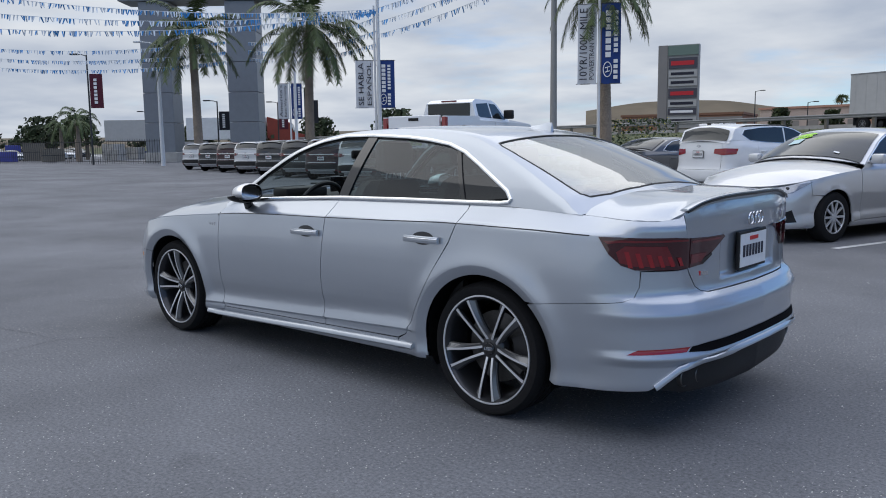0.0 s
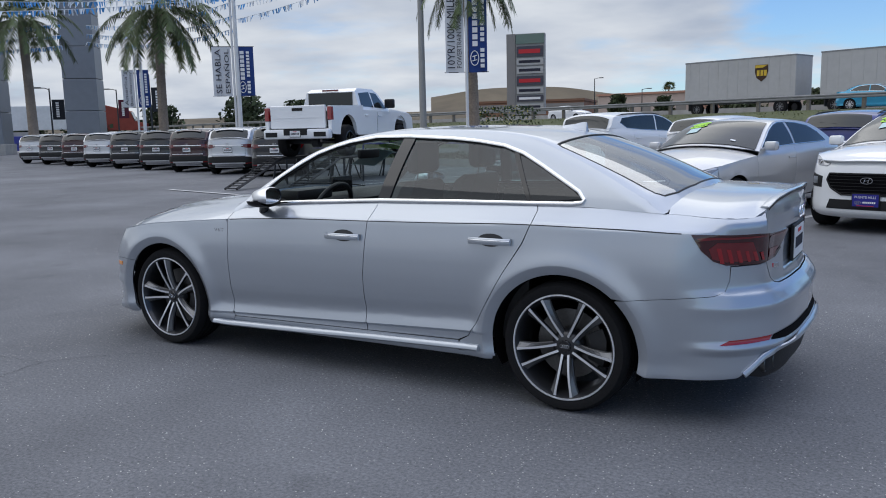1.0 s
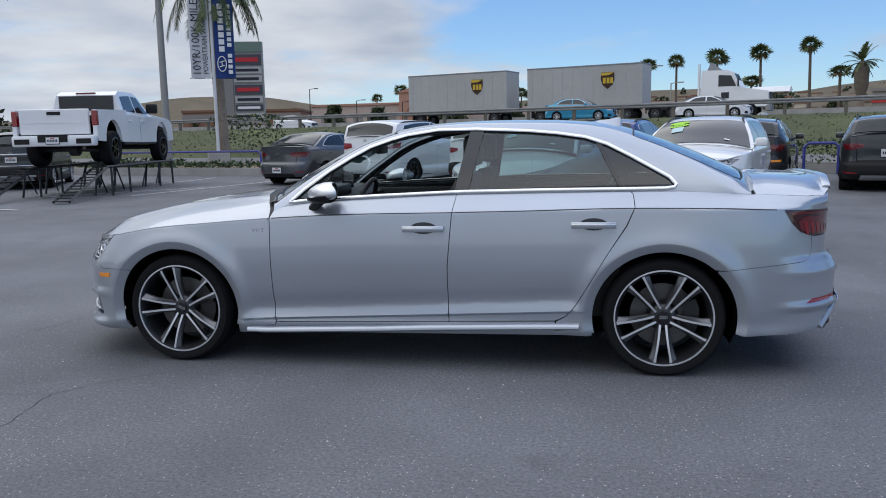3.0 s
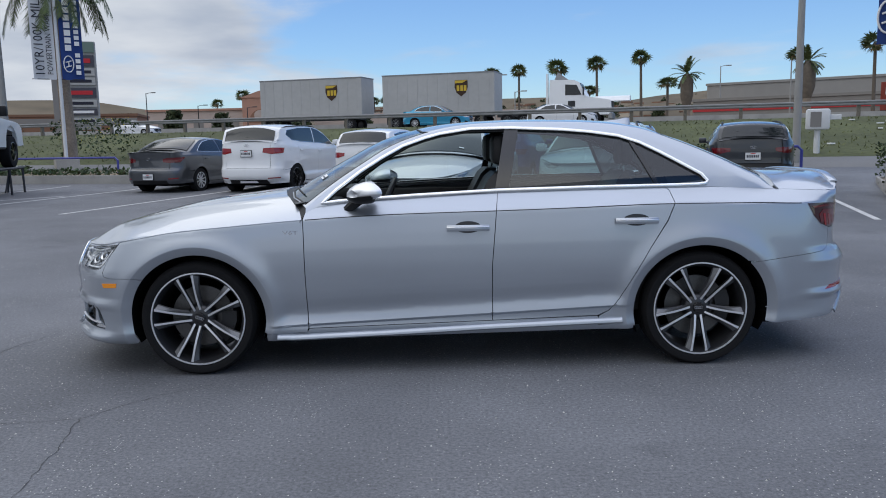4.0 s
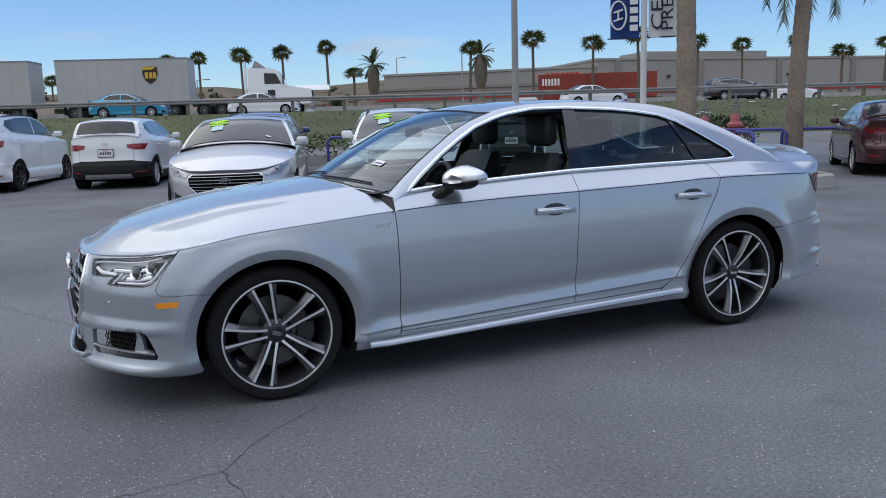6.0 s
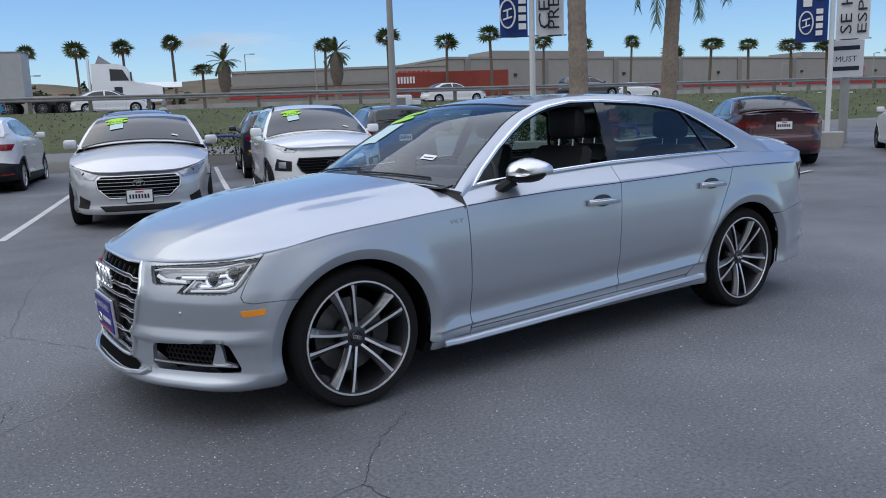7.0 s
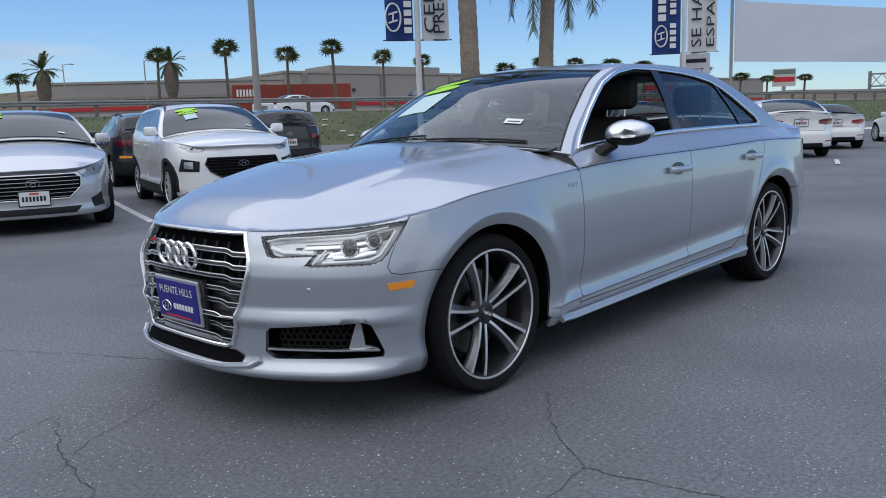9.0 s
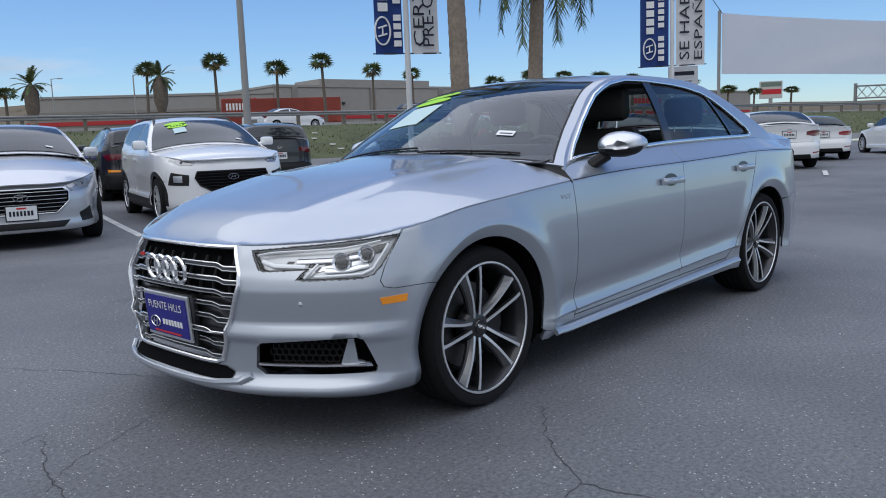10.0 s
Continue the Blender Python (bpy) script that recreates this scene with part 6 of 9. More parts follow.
    for a in (-90, 0, 180):
        tube(sp, [wm @ Vector((-.02, 0, 0)), wm @ Vector((0, .17 * math.cos(radians(a)), .17 * math.sin(radians(a))))], .014, 6)
    box(sp, -.05, -.06, -.05, .005, .06, .05, .015, m=wm)
    part("wheel_boss", sp, "trim_grey", steer, smooth=True)
    part("interior_mirror", boxm(-.36, -.11, 1.215, -.33, .11, 1.275, .012), "black", car, smooth=True)
    hl_ = patch("headliner", [(-.05, -.52), (1.05, -.52), (1.05, .52), (-.05, .52)], lambda x, y: S.top(x, y) - np.array([0, 0, .035]), S.up, "headliner", car, 0.1, (), 0.0)
    # stickers inside the windscreen
    glassf = lambda x, y: S.top(x, y) - np.array([0, 0, .006])
    for cx, cy, a, b, mt, nm, lb in ((-.29, .36, .042, .15, "lime", "year_sticker", "lime green year sticker"), (-.385, .355, .04, .15, "lime", "price_sticker", "lime green sticker below")):
        el = [(cx + .08 * cy * 0 + a * math.sin(q * math.tau / 20) + .10 * b * math.cos(q * math.tau / 20), cy + b * math.cos(q * math.tau / 20)) for q in range(20)]
        patch(nm, el, S.top, S.up, mt, car, 0.05, (), 0.0, 0.002, lb)
        patch("sticker_bars", [(cx - .018 + .03, cy - .07), (cx + .012 + .03, cy - .07), (cx + .012 + .05, cy + .07), (cx - .018 + .05, cy + .07)], S.top, S.up, "black_ink", car, 0.05, (), 0.0, 0.0025) if nm == "year_sticker" else None
    patch("window_sheet", [(-.47, .20), (-.44, .45), (-.64, .47), (-.67, .22)], S.top, S.up, "paper_blue", car, 0.05, (), 0.0, 0.002, "pale paper sheet inside the windscreen")
    bc = patch("barcode_label", [(-.755, -.40), (-.735, -.49), (-.700, -.485), (-.72, -.395)], S.top, S.up, "paper", car, 0.05, (), 0.0, 0.002, "white barcode label")
    patch("barcode_bars", [(-.742, -.415), (-.726, -.48), (-.718, -.478), (-.734, -.413)], S.top, S.up, "black_ink", bc, 0.05, (), 0.0, 0.0025)
    # --- wheels ---
    w1 = star_wheel(car, pose(-1.414, -.748, .325, 0, 21, 0), .327, .262, .24)
    copy_thing(w1, pose(1.424, -.748, .325))
    copy_thing(w1, pose(-1.414, .748, .325, 0, 11, 180))
    copy_thing(w1, pose(1.424, .748, .325, 0, 40, 180))
    return car


hero = hero_car()
hero.matrix_basis = pose(0, .09, 0)

# ---- parked cars ----
M["car_glass"] = mat("dark_car_glass", (0.014, 0.018, 0.020), 0.12, coat=0.25, spec=0.6)
M["clear_lamp"] = mat("clear_lamp", (0.34, 0.35, 0.37), 0.12, 0.5, coat=1.0, grain=.4, grain_scale=18)
PAINTS = dict(
    white=paint("white_paint", (0.80, 0.81, 0.82)), bright=paint("bright_silver_paint", (0.58, 0.59, 0.61), 0.6), grey=paint("grey_paint", (0.10, 0.105, 0.115), 0.6),
    black=paint("black_paint", (0.012, 0.013, 0.016)), charcoal=paint("charcoal_paint", (0.038, 0.042, 0.048), 0.5), red=paint("dark_red_paint", (0.045, 0.006, 0.011), 0.3),
    blue=paint("blue_paint", (0.025, 0.035, 0.17), 0.4), cyan=paint("cyan_paint", (0.02, 0.28, 0.46), 0.2), maroon=paint("maroon_paint", (0.038, 0.009, 0.013), 0.4))

SEDAN = dict(
    L=4.75, W=1.84, H=1.418,
    outline=[(-2.335, 0), (-2.33, .2), (-2.29, .40), (-2.20, .58), (-2.05, .72), (-1.86, .81), (-1.6, .88), (-1.2, .91), (-.6, .912), (.3, .918), (1.0, .92), (1.5, .912), (1.85, .88), (2.1, .81), (2.26, .71), (2.36, .55), (2.405, .3), (2.415, 0)],
    shoulder=[(-2.335, .70), (-2.25, .705), (-2.05, .73), (-1.78, .780), (-1.53, .823), (-1.22, .86), (-.81, .895), (-.28, .915), (.28, .925), (1.27, .945), (2.0, .935), (2.42, .92)],
    belt=[(-.90, .885), (-.82, .91), (-.72, .95), (-.6, .965), (-.2, .985), (.3, 1.002), (1.24, 1.02), (1.5, 1.035), (1.9, 1.045), (2.2, 1.04), (2.42, 1.03)],
    roof=[(-1.10, .975), (-.98, 1.025), (-.8, 1.115), (-.6, 1.21), (-.39, 1.30), (-.2, 1.358), (0, 1.395), (.2, 1.412), (.46, 1.418), (.8, 1.412), (1.0, 1.40), (1.18, 1.375), (1.4, 1.31), (1.7, 1.185), (1.90, 1.09), (2.1, 1.06)],
    side=[(.16, .08), (.20, .03), (.25, .012), (.30, .014), (.36, .026), (.5, .016), (.66, 0), (.76, .002), (.86, .009), (.905, .017), (.93, .034), (.98, .072), (1.03, .105), (1.1, .14)],
    nose=[(.14, .10), (.18, .03), (.215, .0), (.25, -.004), (.32, .01), (.40, .0), (.50, .0), (.58, .012), (.66, .05), (.72, .10), (.78, .15)],
    tail=[(.20, .12), (.26, .05), (.34, .01), (.45, .0), (.55, .0), (.60, .015), (.64, .045), (.72, .055), (.86, .06), (.97, .04), (1.05, .02)],
    crown=[(-2.335, .0), (-2.30, .012), (-2.23, .035), (-2.1, .07), (-1.9, .10), (-1.6, .115), (-1.2, .125), (-.8, .12)],
    wheels=(-1.40, 1.41), arch=.355, zn=(.6, .905), r=.325,
    dlo=[(-.68, .985), (-.2, 1.0), (.3, 1.02), (.8, 1.03), (1.24, 1.038), (1.44, 1.052), (1.24, 1.19), (1.0, 1.29), (.68, 1.333), (.38, 1.345), (.15, 1.345), (-.03, 1.328), (-.243, 1.255), (-.483, 1.115)],
    split=.30, ws=(-.90, -.16), rs=(1.16, 1.80), hood_end=-.88, deck=1.84, head=[("y", .50, .665), ("y", .54, .60), ("x", -2.02, .625), ("x", -1.78, .755), ("x", -1.9, .735), ("x", -2.1, .70)],
    tailp=[("x", 1.99, .915), ("y", .56, .905), ("y", .42, .88), ("y", .42, .80), ("y", .60, .775), ("x", 2.12, .785)],
    grille=[(-.36, .38), (.36, .38), (.50, .50), (.52, .60), (.46, .645), (-.46, .645), (-.52, .60), (-.50, .50)], low=[(-.42, .22), (.42, .22), (.5, .29), (-.5, .29)],
    fog=[("y", .62, .26), ("y", .60, .36), ("x", -2.03, .42), ("x", -1.97, .27)], rear_top=1.03, clad=False, plate_f=.40, plate_r=.82, emblem=.56, emblem_r=.93, rails=False)

SUV = dict(
    L=4.165, W=1.80, H=1.55,
    outline=[(-2.08, 0), (-2.07, .3), (-2.0, .56), (-1.86, .73), (-1.6, .84), (-1.2, .885), (0, .90), (1.2, .90), (1.6, .87), (1.86, .80), (2.0, .66), (2.06, .35), (2.085, 0)],
    shoulder=[(-2.09, .90), (-1.95, .905), (-1.7, .945), (-1.4, .975), (-.95, 1.0), (0, 1.0), (1.0, 1.03), (1.6, 1.06), (2.1, 1.06)],
    belt=[(-1.02, .985), (-.9, 1.03), (-.75, 1.065), (-.6, 1.075), (0, 1.09), (1.0, 1.13), (1.5, 1.17), (1.8, 1.18), (2.1, 1.15)],
    roof=[(-1.2, 1.02), (-1.05, 1.10), (-.8, 1.22), (-.5, 1.365), (-.3, 1.44), (-.1, 1.495), (.2, 1.535), (.6, 1.55), (1.1, 1.54), (1.5, 1.515), (1.70, 1.485), (1.80, 1.445), (1.88, 1.345), (1.985, 1.195), (2.1, 1.13)],
    side=[(.18, .07), (.24, .01), (.34, -.008), (.40, .0), (.46, .02), (.6, .012), (.72, 0), (.85, .004), (.96, .012), (1.0, .018), (1.03, .035), (1.1, .07), (1.2, .12)],
    nose=[(.18, .10), (.24, .02), (.32, .0), (.5, .0), (.65, .0), (.75, .012), (.84, .04), (.90, .085), (.97, .14)],
    tail=[(.25, .12), (.32, .03), (.42, -.01), (.55, -.005), (.62, .02), (.75, .035), (.9, .035), (1.05, .05), (1.2, .085)],
    crown=[(-2.08, .0), (-2.04, .015), (-1.95, .035), (-1.8, .06), (-1.5, .085), (-1.2, .10), (-.9, .10)],
    wheels=(-1.30, 1.30), arch=.365, zn=(.6, 1.0), r=.335,
    dlo=[(-.78, 1.085), (0, 1.105), (.9, 1.14), (1.40, 1.18), (1.60, 1.30), (1.52, 1.40), (1.0, 1.45), (.5, 1.462), (.2, 1.458), (-.05, 1.43), (-.35, 1.335), (-.6, 1.205)],
    split=.22, ws=(-.98, -.20), rs=(1.775, 1.965), hood_end=-.98, deck=1.985, head=[("y", .50, .862), ("y", .54, .825), ("x", -1.92, .83), ("x", -1.70, .90), ("x", -1.82, .905), ("x", -1.95, .885)],
    tailp=[("x", 1.72, .98), ("y", .62, .985), ("y", .45, .97), ("y", .46, .90), ("y", .64, .86), ("x", 1.84, .86)],
    grille=[(-.30, .48), (.30, .48), (.44, .56), (.50, .66), (.47, .74), (-.47, .74), (-.50, .66), (-.44, .56)], low=[(-.50, .30), (.50, .30), (.45, .42), (-.45, .42)],
    fog=[("y", .58, .56), ("y", .57, .70), ("x", -1.80, .74), ("x", -1.73, .57)], rear_top=1.16, clad=True, plate_f=.42, plate_r=.80, emblem=.66, emblem_r=.985, rails=True)


def variant(base, L, W, H, **kw):
    """The same curves at another length, width and height."""
    s = {k: v for k, v in base.items()}
    fx, fy, fz = L / base["L"], W / base["W"], H / base["H"]
    for k in ("outline",):
        s[k] = [(x * fx, y * fy) for x, y in base[k]]
    for k in ("shoulder", "belt", "roof", "dlo", "crown"):
        s[k] = [(x * fx, z * fz) for x, z in base[k]]
    for k in ("side", "nose", "tail"):
        s[k] = [(z * fz, d) for z, d in base[k]]
    for k in ("head", "tailp", "fog"):
        s[k] = [(m, v * (fx if m == "x" else fy), z * fz) for m, v, z in base[k]]
    for k in ("grille", "low"):
        s[k] = [(y * fy, z * fz) for y, z in base[k]]
    s["zn"] = (base["zn"][0], base["zn"][1] * fz)
    s["wheels"] = tuple(x * fx for x in base["wheels"])
    s["ws"], s["rs"] = tuple(x * fx for x in base["ws"]), tuple(x * fx for x in base["rs"])
    for k in ("split", "hood_end", "deck"):
        s[k] = base[k] * fx
    for k in ("rear_top", "plate_f", "plate_r", "emblem", "emblem_r"):
        s[k] = base[k] * fz
    s.update(L=L, W=W, H=H)
    s.update(kw)
    return s


def road_car(name, label, category, color, q, sticker=False, group="", back_only=False, dealer_front=False, spokes=10, face="alloy", tail_mat="red_lens", glass="car_glass"):
    """A parked car from a set of curves."""
    S = Shape(q["outline"], q["shoulder"], q["belt"], q["roof"], q["side"], q["nose"], q["tail"], q["crown"], q["wheels"], q["arch"], zn=q["zn"],
              blend_f=(q["outline"][0][0] + .58, q["outline"][0][0] + .2), blend_r=(q["outline"][-1][0] - .45, q["outline"][-1][0] - .18), lip=.008, tumble=q.get("tumble", (.36, .55)),
              crown=.035, flare=q.get("flare", .012), rear_bow=q.get("rbow", .12))
    car = thing(name, label, category, group=group)
    P_ = PAINTS[color] if isinstance(color, str) else color
    lowm = "black" if q["clad"] else P_
    T, Ty, Tr, tot = S.T, S.Ty, S.Tr, S.total
    sz = .06
    w0, w1 = q["wheels"]
    R = q["arch"]
    sb, bl = (lambda x: float(S.zs(x))), (lambda x: float(S.zb(x)))
    conv = lambda pts: [(Ty(v) if m == "y" else T(v), z) for m, v, z in pts]
    convr = lambda pts: [(Tr(v) if m == "y" else tot - T(v), z) for m, v, z in pts]
    he, dk, xf, xr = q["hood_end"], q["deck"], S.xf, S.xr
    base = .22
    # front bumper
    seam_x = w0 - R - .06
    xs = np.r_[xf + .0001, xf + .02, xf + .06, np.linspace(xf + .12, seam_x, 5)]
    left = [(T(x), sb(x) - .002) for x in xs] + [(T(seam_x + .02), .62)] + S.arc(w0, 130, 196, 10) + [(T(w0 - R), base - .02), (Ty(.5), base - .03)]
    full = left + [(-a, b) for a, b in left[::-1]]
    bump = patch("front_bumper", full, S.ring, S.away, P_, car, sz)
    for sg in (1, -1):
        ring = lambda t, z, sg=sg: S.ring(t, z, -float(sg))
        fend = [(T(x), sb(x) - .004) for x in np.linspace(seam_x + .006, he - .0, 6)] + [(T(he + .02) - .003, .6), (T(he + .03) - .003, base + .05), (T(w0 + R), base + .03)] + S.arc(w0, -8, 127, 18) + [(T(seam_x + .026), .62)]
        patch("fender", fend, ring, S.away, P_, car, sz)
        sp = q["split"]
        rx1 = w1 - .18
        fd = [(T(he + .03) + .003, base + .05), (T(sp - .03) - .003, base + .06), (T(sp) - .003, bl(sp))] + [(T(x), bl(x)) for x in np.linspace(sp - .1, he + .16, 5)] + [(T(he + .008), sb(he)), (T(he + .02) + .003, .6)]
        fdoor = patch("front_door", fd, ring, S.away, P_, car, sz)
        arc_d = S.arc(w1, 178, 112, 8, r=R + .05)
        rd = [(T(sp - .03) + .003, base + .06)] + [(T(w1 - R - .07), base + .08)] + arc_d + [(T(rx1 + .06), sb(rx1)), (T(rx1 + .04), bl(rx1 + .04))] + [(T(x), bl(x)) for x in np.linspace(rx1 - .1, sp + .05, 5)] + [(T(sp) + .003, bl(sp))]
        rdoor = patch("rear_door", rd, ring, S.away, P_, car, sz)
        arc_e = S.arc(w1, 178, 112, 8, r=R + .044)
        qp = [(T(w1 - R - .064), base + .05)] + arc_e + [(T(rx1 + .066), sb(rx1)), (T(rx1 + .046), bl(rx1 + .04))] + [(T(x), bl(x)) for x in np.linspace(rx1 + .15, xr - .14, 6)]
        qp += [(tot - Tr(.62 * q["W"] / 1.84), q["rear_top"] - .02), (tot - Tr(.60 * q["W"] / 1.84), .64), (T(w1 + R + .03), .60)] + S.arc(w1, 46, 186, 20)
        patch("rear_quarter", qp, ring, S.away, P_, car, sz)
        sill = [(T(w0 + R), base + .025), (T(he + .03), base + .045), (T(w1 - R - .07), base + .06), (T(w1 - R), base + .03), (T(w1 - R), base - .03), (T(w0 + R), base - .04)]
        patch("sill", sill, ring, S.away, lowm, car, sz, (), .02)
        if q["clad"]:
            for wx, nm in ((w0, "wheel_arch_cladding"), (w1, "wheel_arch_cladding")):
                a0, a1 = S.arc(wx, -6, 186, 20, r=R + .002), S.arc(wx, 186, -6, 20, r=R + .058)
                patch(nm, a0 + a1, ring, S.away, "black", car, .05, (), .02, .006)
            patch("door_cladding", [(T(w0 + R + .06), base + .03), (T(w1 - R - .06), base + .05), (T(w1 - R - .06), base + .16), (T(w0 + R + .06), base + .14)], ring, S.away, "black", car, .06, (), .01, .006)
        for d, hx in ((fdoor, sp - .16), (rdoor, rx1 - .12)):
            xs = np.linspace(hx - .1, hx + .1, 6)
            Pp, N = normals(ring, [T(x) for x in xs], [sb(hx) - .09] * 6, S.away)
            ribbon("door_handle", Pp + N * (.008 + .018 * (1 - np.linspace(-1, 1, 6) ** 2))[:, None], N, .03, .01, P_, d)
        wall, ref = S.wall(-float(sg)), S.sideways(-sg)
        x_a, x_b = he + .12, dk - .08
        xs = np.linspace(x_a, x_b, 40)
        ry, rz = S.rail(xs)
        fp = [(x, bl(x)) for x in np.linspace(x_a, x_b, 30)] + [(x, max(z, bl(x) + .001)) for x, z in zip(xs[::-1], rz[::-1])]
        patch("window_frame", fp, wall, ref, P_, car, sz, (), .015)
        rail_z = lambda x: float(np.interp(x, xs, rz))
        dlo = [(x, min(z, rail_z(x) - .02)) for x, z in q["dlo"]]
        dd = dense(dlo, .03)
        top_at = lambda x, up: (max if up else min)([b for a, b in dd if abs(a - x) < .035])
        cut = sp + .05
        f_poly = [p for p in dd if p[0] <= cut]
        r_poly = [p for p in dd if p[0] >= cut + .035]
        patch("front_window", f_poly, wall, ref, glass, car, sz, (), .004, .003)
        patch("rear_window", r_poly, wall, ref, glass, car, sz, (), .004, .003)
        Pp, N = normals(wall, [p[0] for p in dd], [p[1] for p in dd], ref)
        ribbon("window_moulding", Pp + N * .002, N, .014, .005, q.get("mould", "chrome"), car, closed=True)
        # mirror
        mz = bl(he + .3) + .05
        my = float(S.yside(np.array(he + .3), np.array(mz))) + .02
        mm = bmesh.new()
        box(mm, he + .22, -sg * (my + .02), mz - .06, he + .36, -sg * (my + .20), mz + .07, .035)
        tube(mm, [(he + .30, -sg * (my - .04), mz - .05), (he + .30, -sg * (my + .06), mz - .02)], .03, 6)
        part("door_mirror", mm, P_, car, smooth=True)
        # lamps
        hp = conv(q["head"])
        patch("headlamp", hp, ring, S.away, "clear_lamp", car, .05, (), .01, .006, "clear headlamp")
        hc = np.mean(hp, 0)
        Pp, N = normals(ring, [hc[0]], [hc[1]], S.away)
        ball = bmesh.new()
        bmesh.ops.create_uvsphere(ball, u_segments=10, v_segments=6, radius=.03)
        bmesh.ops.translate(ball, verts=ball.verts, vec=Pp[0] - N[0] * .012)
        part("lamp_projector", ball, "gloss", car, smooth=True)
        if q["fog"]:
            patch("fog_recess", conv(q["fog"]), ring, S.away, "black", car, .05, (), .01, .004)
            if q["clad"]:
                fc = np.mean(conv(q["fog"]), 0)
                patch("fog_lamp", [(fc[0] - .07, fc[1] - .04), (fc[0] + .07, fc[1] - .035), (fc[0] + .07, fc[1] + .05), (fc[0] - .07, fc[1] + .05)], ring, S.away, "satin", car, .05, (), .005, .008)
        rr = (lambda r, z, sg=sg: S.ring(tot - np.asarray(r, float), z, -float(sg)))
        tl = patch("tail_lamp", convr(q["tailp"]), rr, S.away, tail_mat, car, .05, (), .012, .007, "red tail lamp")
        if q.get("amber"):
            patch("indicator_lamp", [(tot - T(xr - .20), .62), (Tr(.56), .62), (Tr(.56), .66), (tot - T(xr - .22), .67)], rr, S.away, "amber", car, .05, (), .012, .008)
        else:
            patch("reflector", [(tot - T(xr - .22), .40), (Tr(.56), .385), (Tr(.56), .41), (tot - T(xr - .22), .425)], rr, S.away, "red_bright", car, .05, (), .006, .004)
        if q["rails"]:
            pts = [(x, -sg * (float(np.interp(x, xs, ry)) - .05), float(np.interp(x, xs, rz)) + .03 + (.0 if 0.02 < k / 9 < .98 else -.03)) for k, x in enumerate(np.linspace(-.15, xs[-1] - .35, 10))]
            part("roof_rail", tubem(pts, .016, 6), q.get("rail_mat", "black"), car, smooth=True)
        for wx in (w0, w1):
            bm = bmesh.new()
            prof = [(wx + (R + .005) * math.cos(radians(-20 + 220 * k / 14)), .33 + (R + .005) * math.sin(radians(-20 + 220 * k / 14))) for k in range(15)]
            va, vb = [bm.verts.new((x, -sg * (float(S.half(x, max(z, .2))) - .012), z)) for x, z in prof], [bm.verts.new((x, -sg * .5, z)) for x, z in prof]
            for k in range(14):
                bm.faces.new((va[k], va[k + 1], vb[k + 1], vb[k]))
            bm.faces.new(vb)
            part("arch_liner", bm, "dark", car)
    # bonnet, roof, screens, tail
    xs = [xf + .012, xf + .04, xf + .09, xf + .16, xf + .3] + list(np.linspace(xf + .45, he, 7))
    edge = [(x, max(.1, float(S.half(x, sb(x))) - .003)) for x in xs]
    rear_e = [(q["ws"][0] + .03, .68), (q["ws"][0] - .015, .5), (q["ws"][0] - .06, .25), (q["ws"][0] - .075, 0)]
    right = edge + rear_e
    patch("bonnet", right + [(x, -y) for x, y in right[::-1] if y > 0], S.hood, S.up, P_, car, sz)
    xs = np.linspace(he + .12, dk - .08, 40)
    ry, rz = S.rail(xs)
    ws0, ws1 = q["ws"]
    rs0, rs1 = q["rs"]
    right = [(ws0 - .06, 0), (ws0 - .045, .25), (ws0 + .0, .5), (ws0 + .06, .68)] + list(zip(xs, ry)) + [(dk - .03, .66), (dk - .005, .4), (dk, 0)]
    patch("roof", right + [(x, -y) for x, y in right[::-1] if y > 0], S.top, S.up, P_ if not q.get("roof_mat") else q["roof_mat"], car, sz)
    ryx = lambda x: float(np.interp(x, xs, ry))
    ws = [(ws0 - .01, 0), (ws0 + .0, .25), (ws0 + .05, .5), (ws0 + .12, ryx(ws0 + .12) - .06)] + [(x, ryx(x) - .055) for x in np.linspace(ws0 + .2, ws1 + .09, 4)] + [(ws1 + .06, .4), (ws1 + .01, .2), (ws1, 0)]
    screen = patch("windscreen", ws + [(x, -y) for x, y in ws[::-1] if y > 0], S.top, S.up, glass, car, .03, (), .0, .011)
    rw = [(rs0, 0), (rs0 - .01, .3), (rs0 - .03, ryx(rs0) - .10)] + [(x, ryx(x) - .08) for x in np.linspace(rs0 + .08, rs1 - .06, 3)] + [(rs1 - .03, .45), (rs1, .2), (rs1, 0)]
    patch("rear_screen", rw + [(x, -y) for x, y in rw[::-1] if y > 0], S.top, S.up, glass, car, .03, (), .0, .016)
    rxf = lambda y: float(np.interp(abs(y), S.fy[::-1][:600], S.fx[::-1][:600])) - .03
    rt = q["rear_top"]
    right = [(dk + .006, 0), (dk, .4), (dk - .03, .66)] + [(x, float(S.half(x, S.zb(x))) - .003) for x in np.linspace(dk - .02, xr - .16, 4)] + [(rxf(y), y) for y in (.6, .45, .3, .15, 0)]
    patch("boot_lid" if not q["clad"] else "tailgate_top", right + [(x, -y) for x, y in right[::-1] if y > 0], S.deck, S.up, P_, car, sz)
    kw = q["W"] / 1.84
    half = [(0, rt + .015), (Tr(.3 * kw), rt + .01), (Tr(.615 * kw), rt - .02), (Tr(.59 * kw), .655), (0, .655)]
    lid = patch("boot_face" if not q["clad"] else "tailgate", half + [(-a, b) for a, b in half[::-1] if a > 0], S.rear, S.away, P_, car, sz)
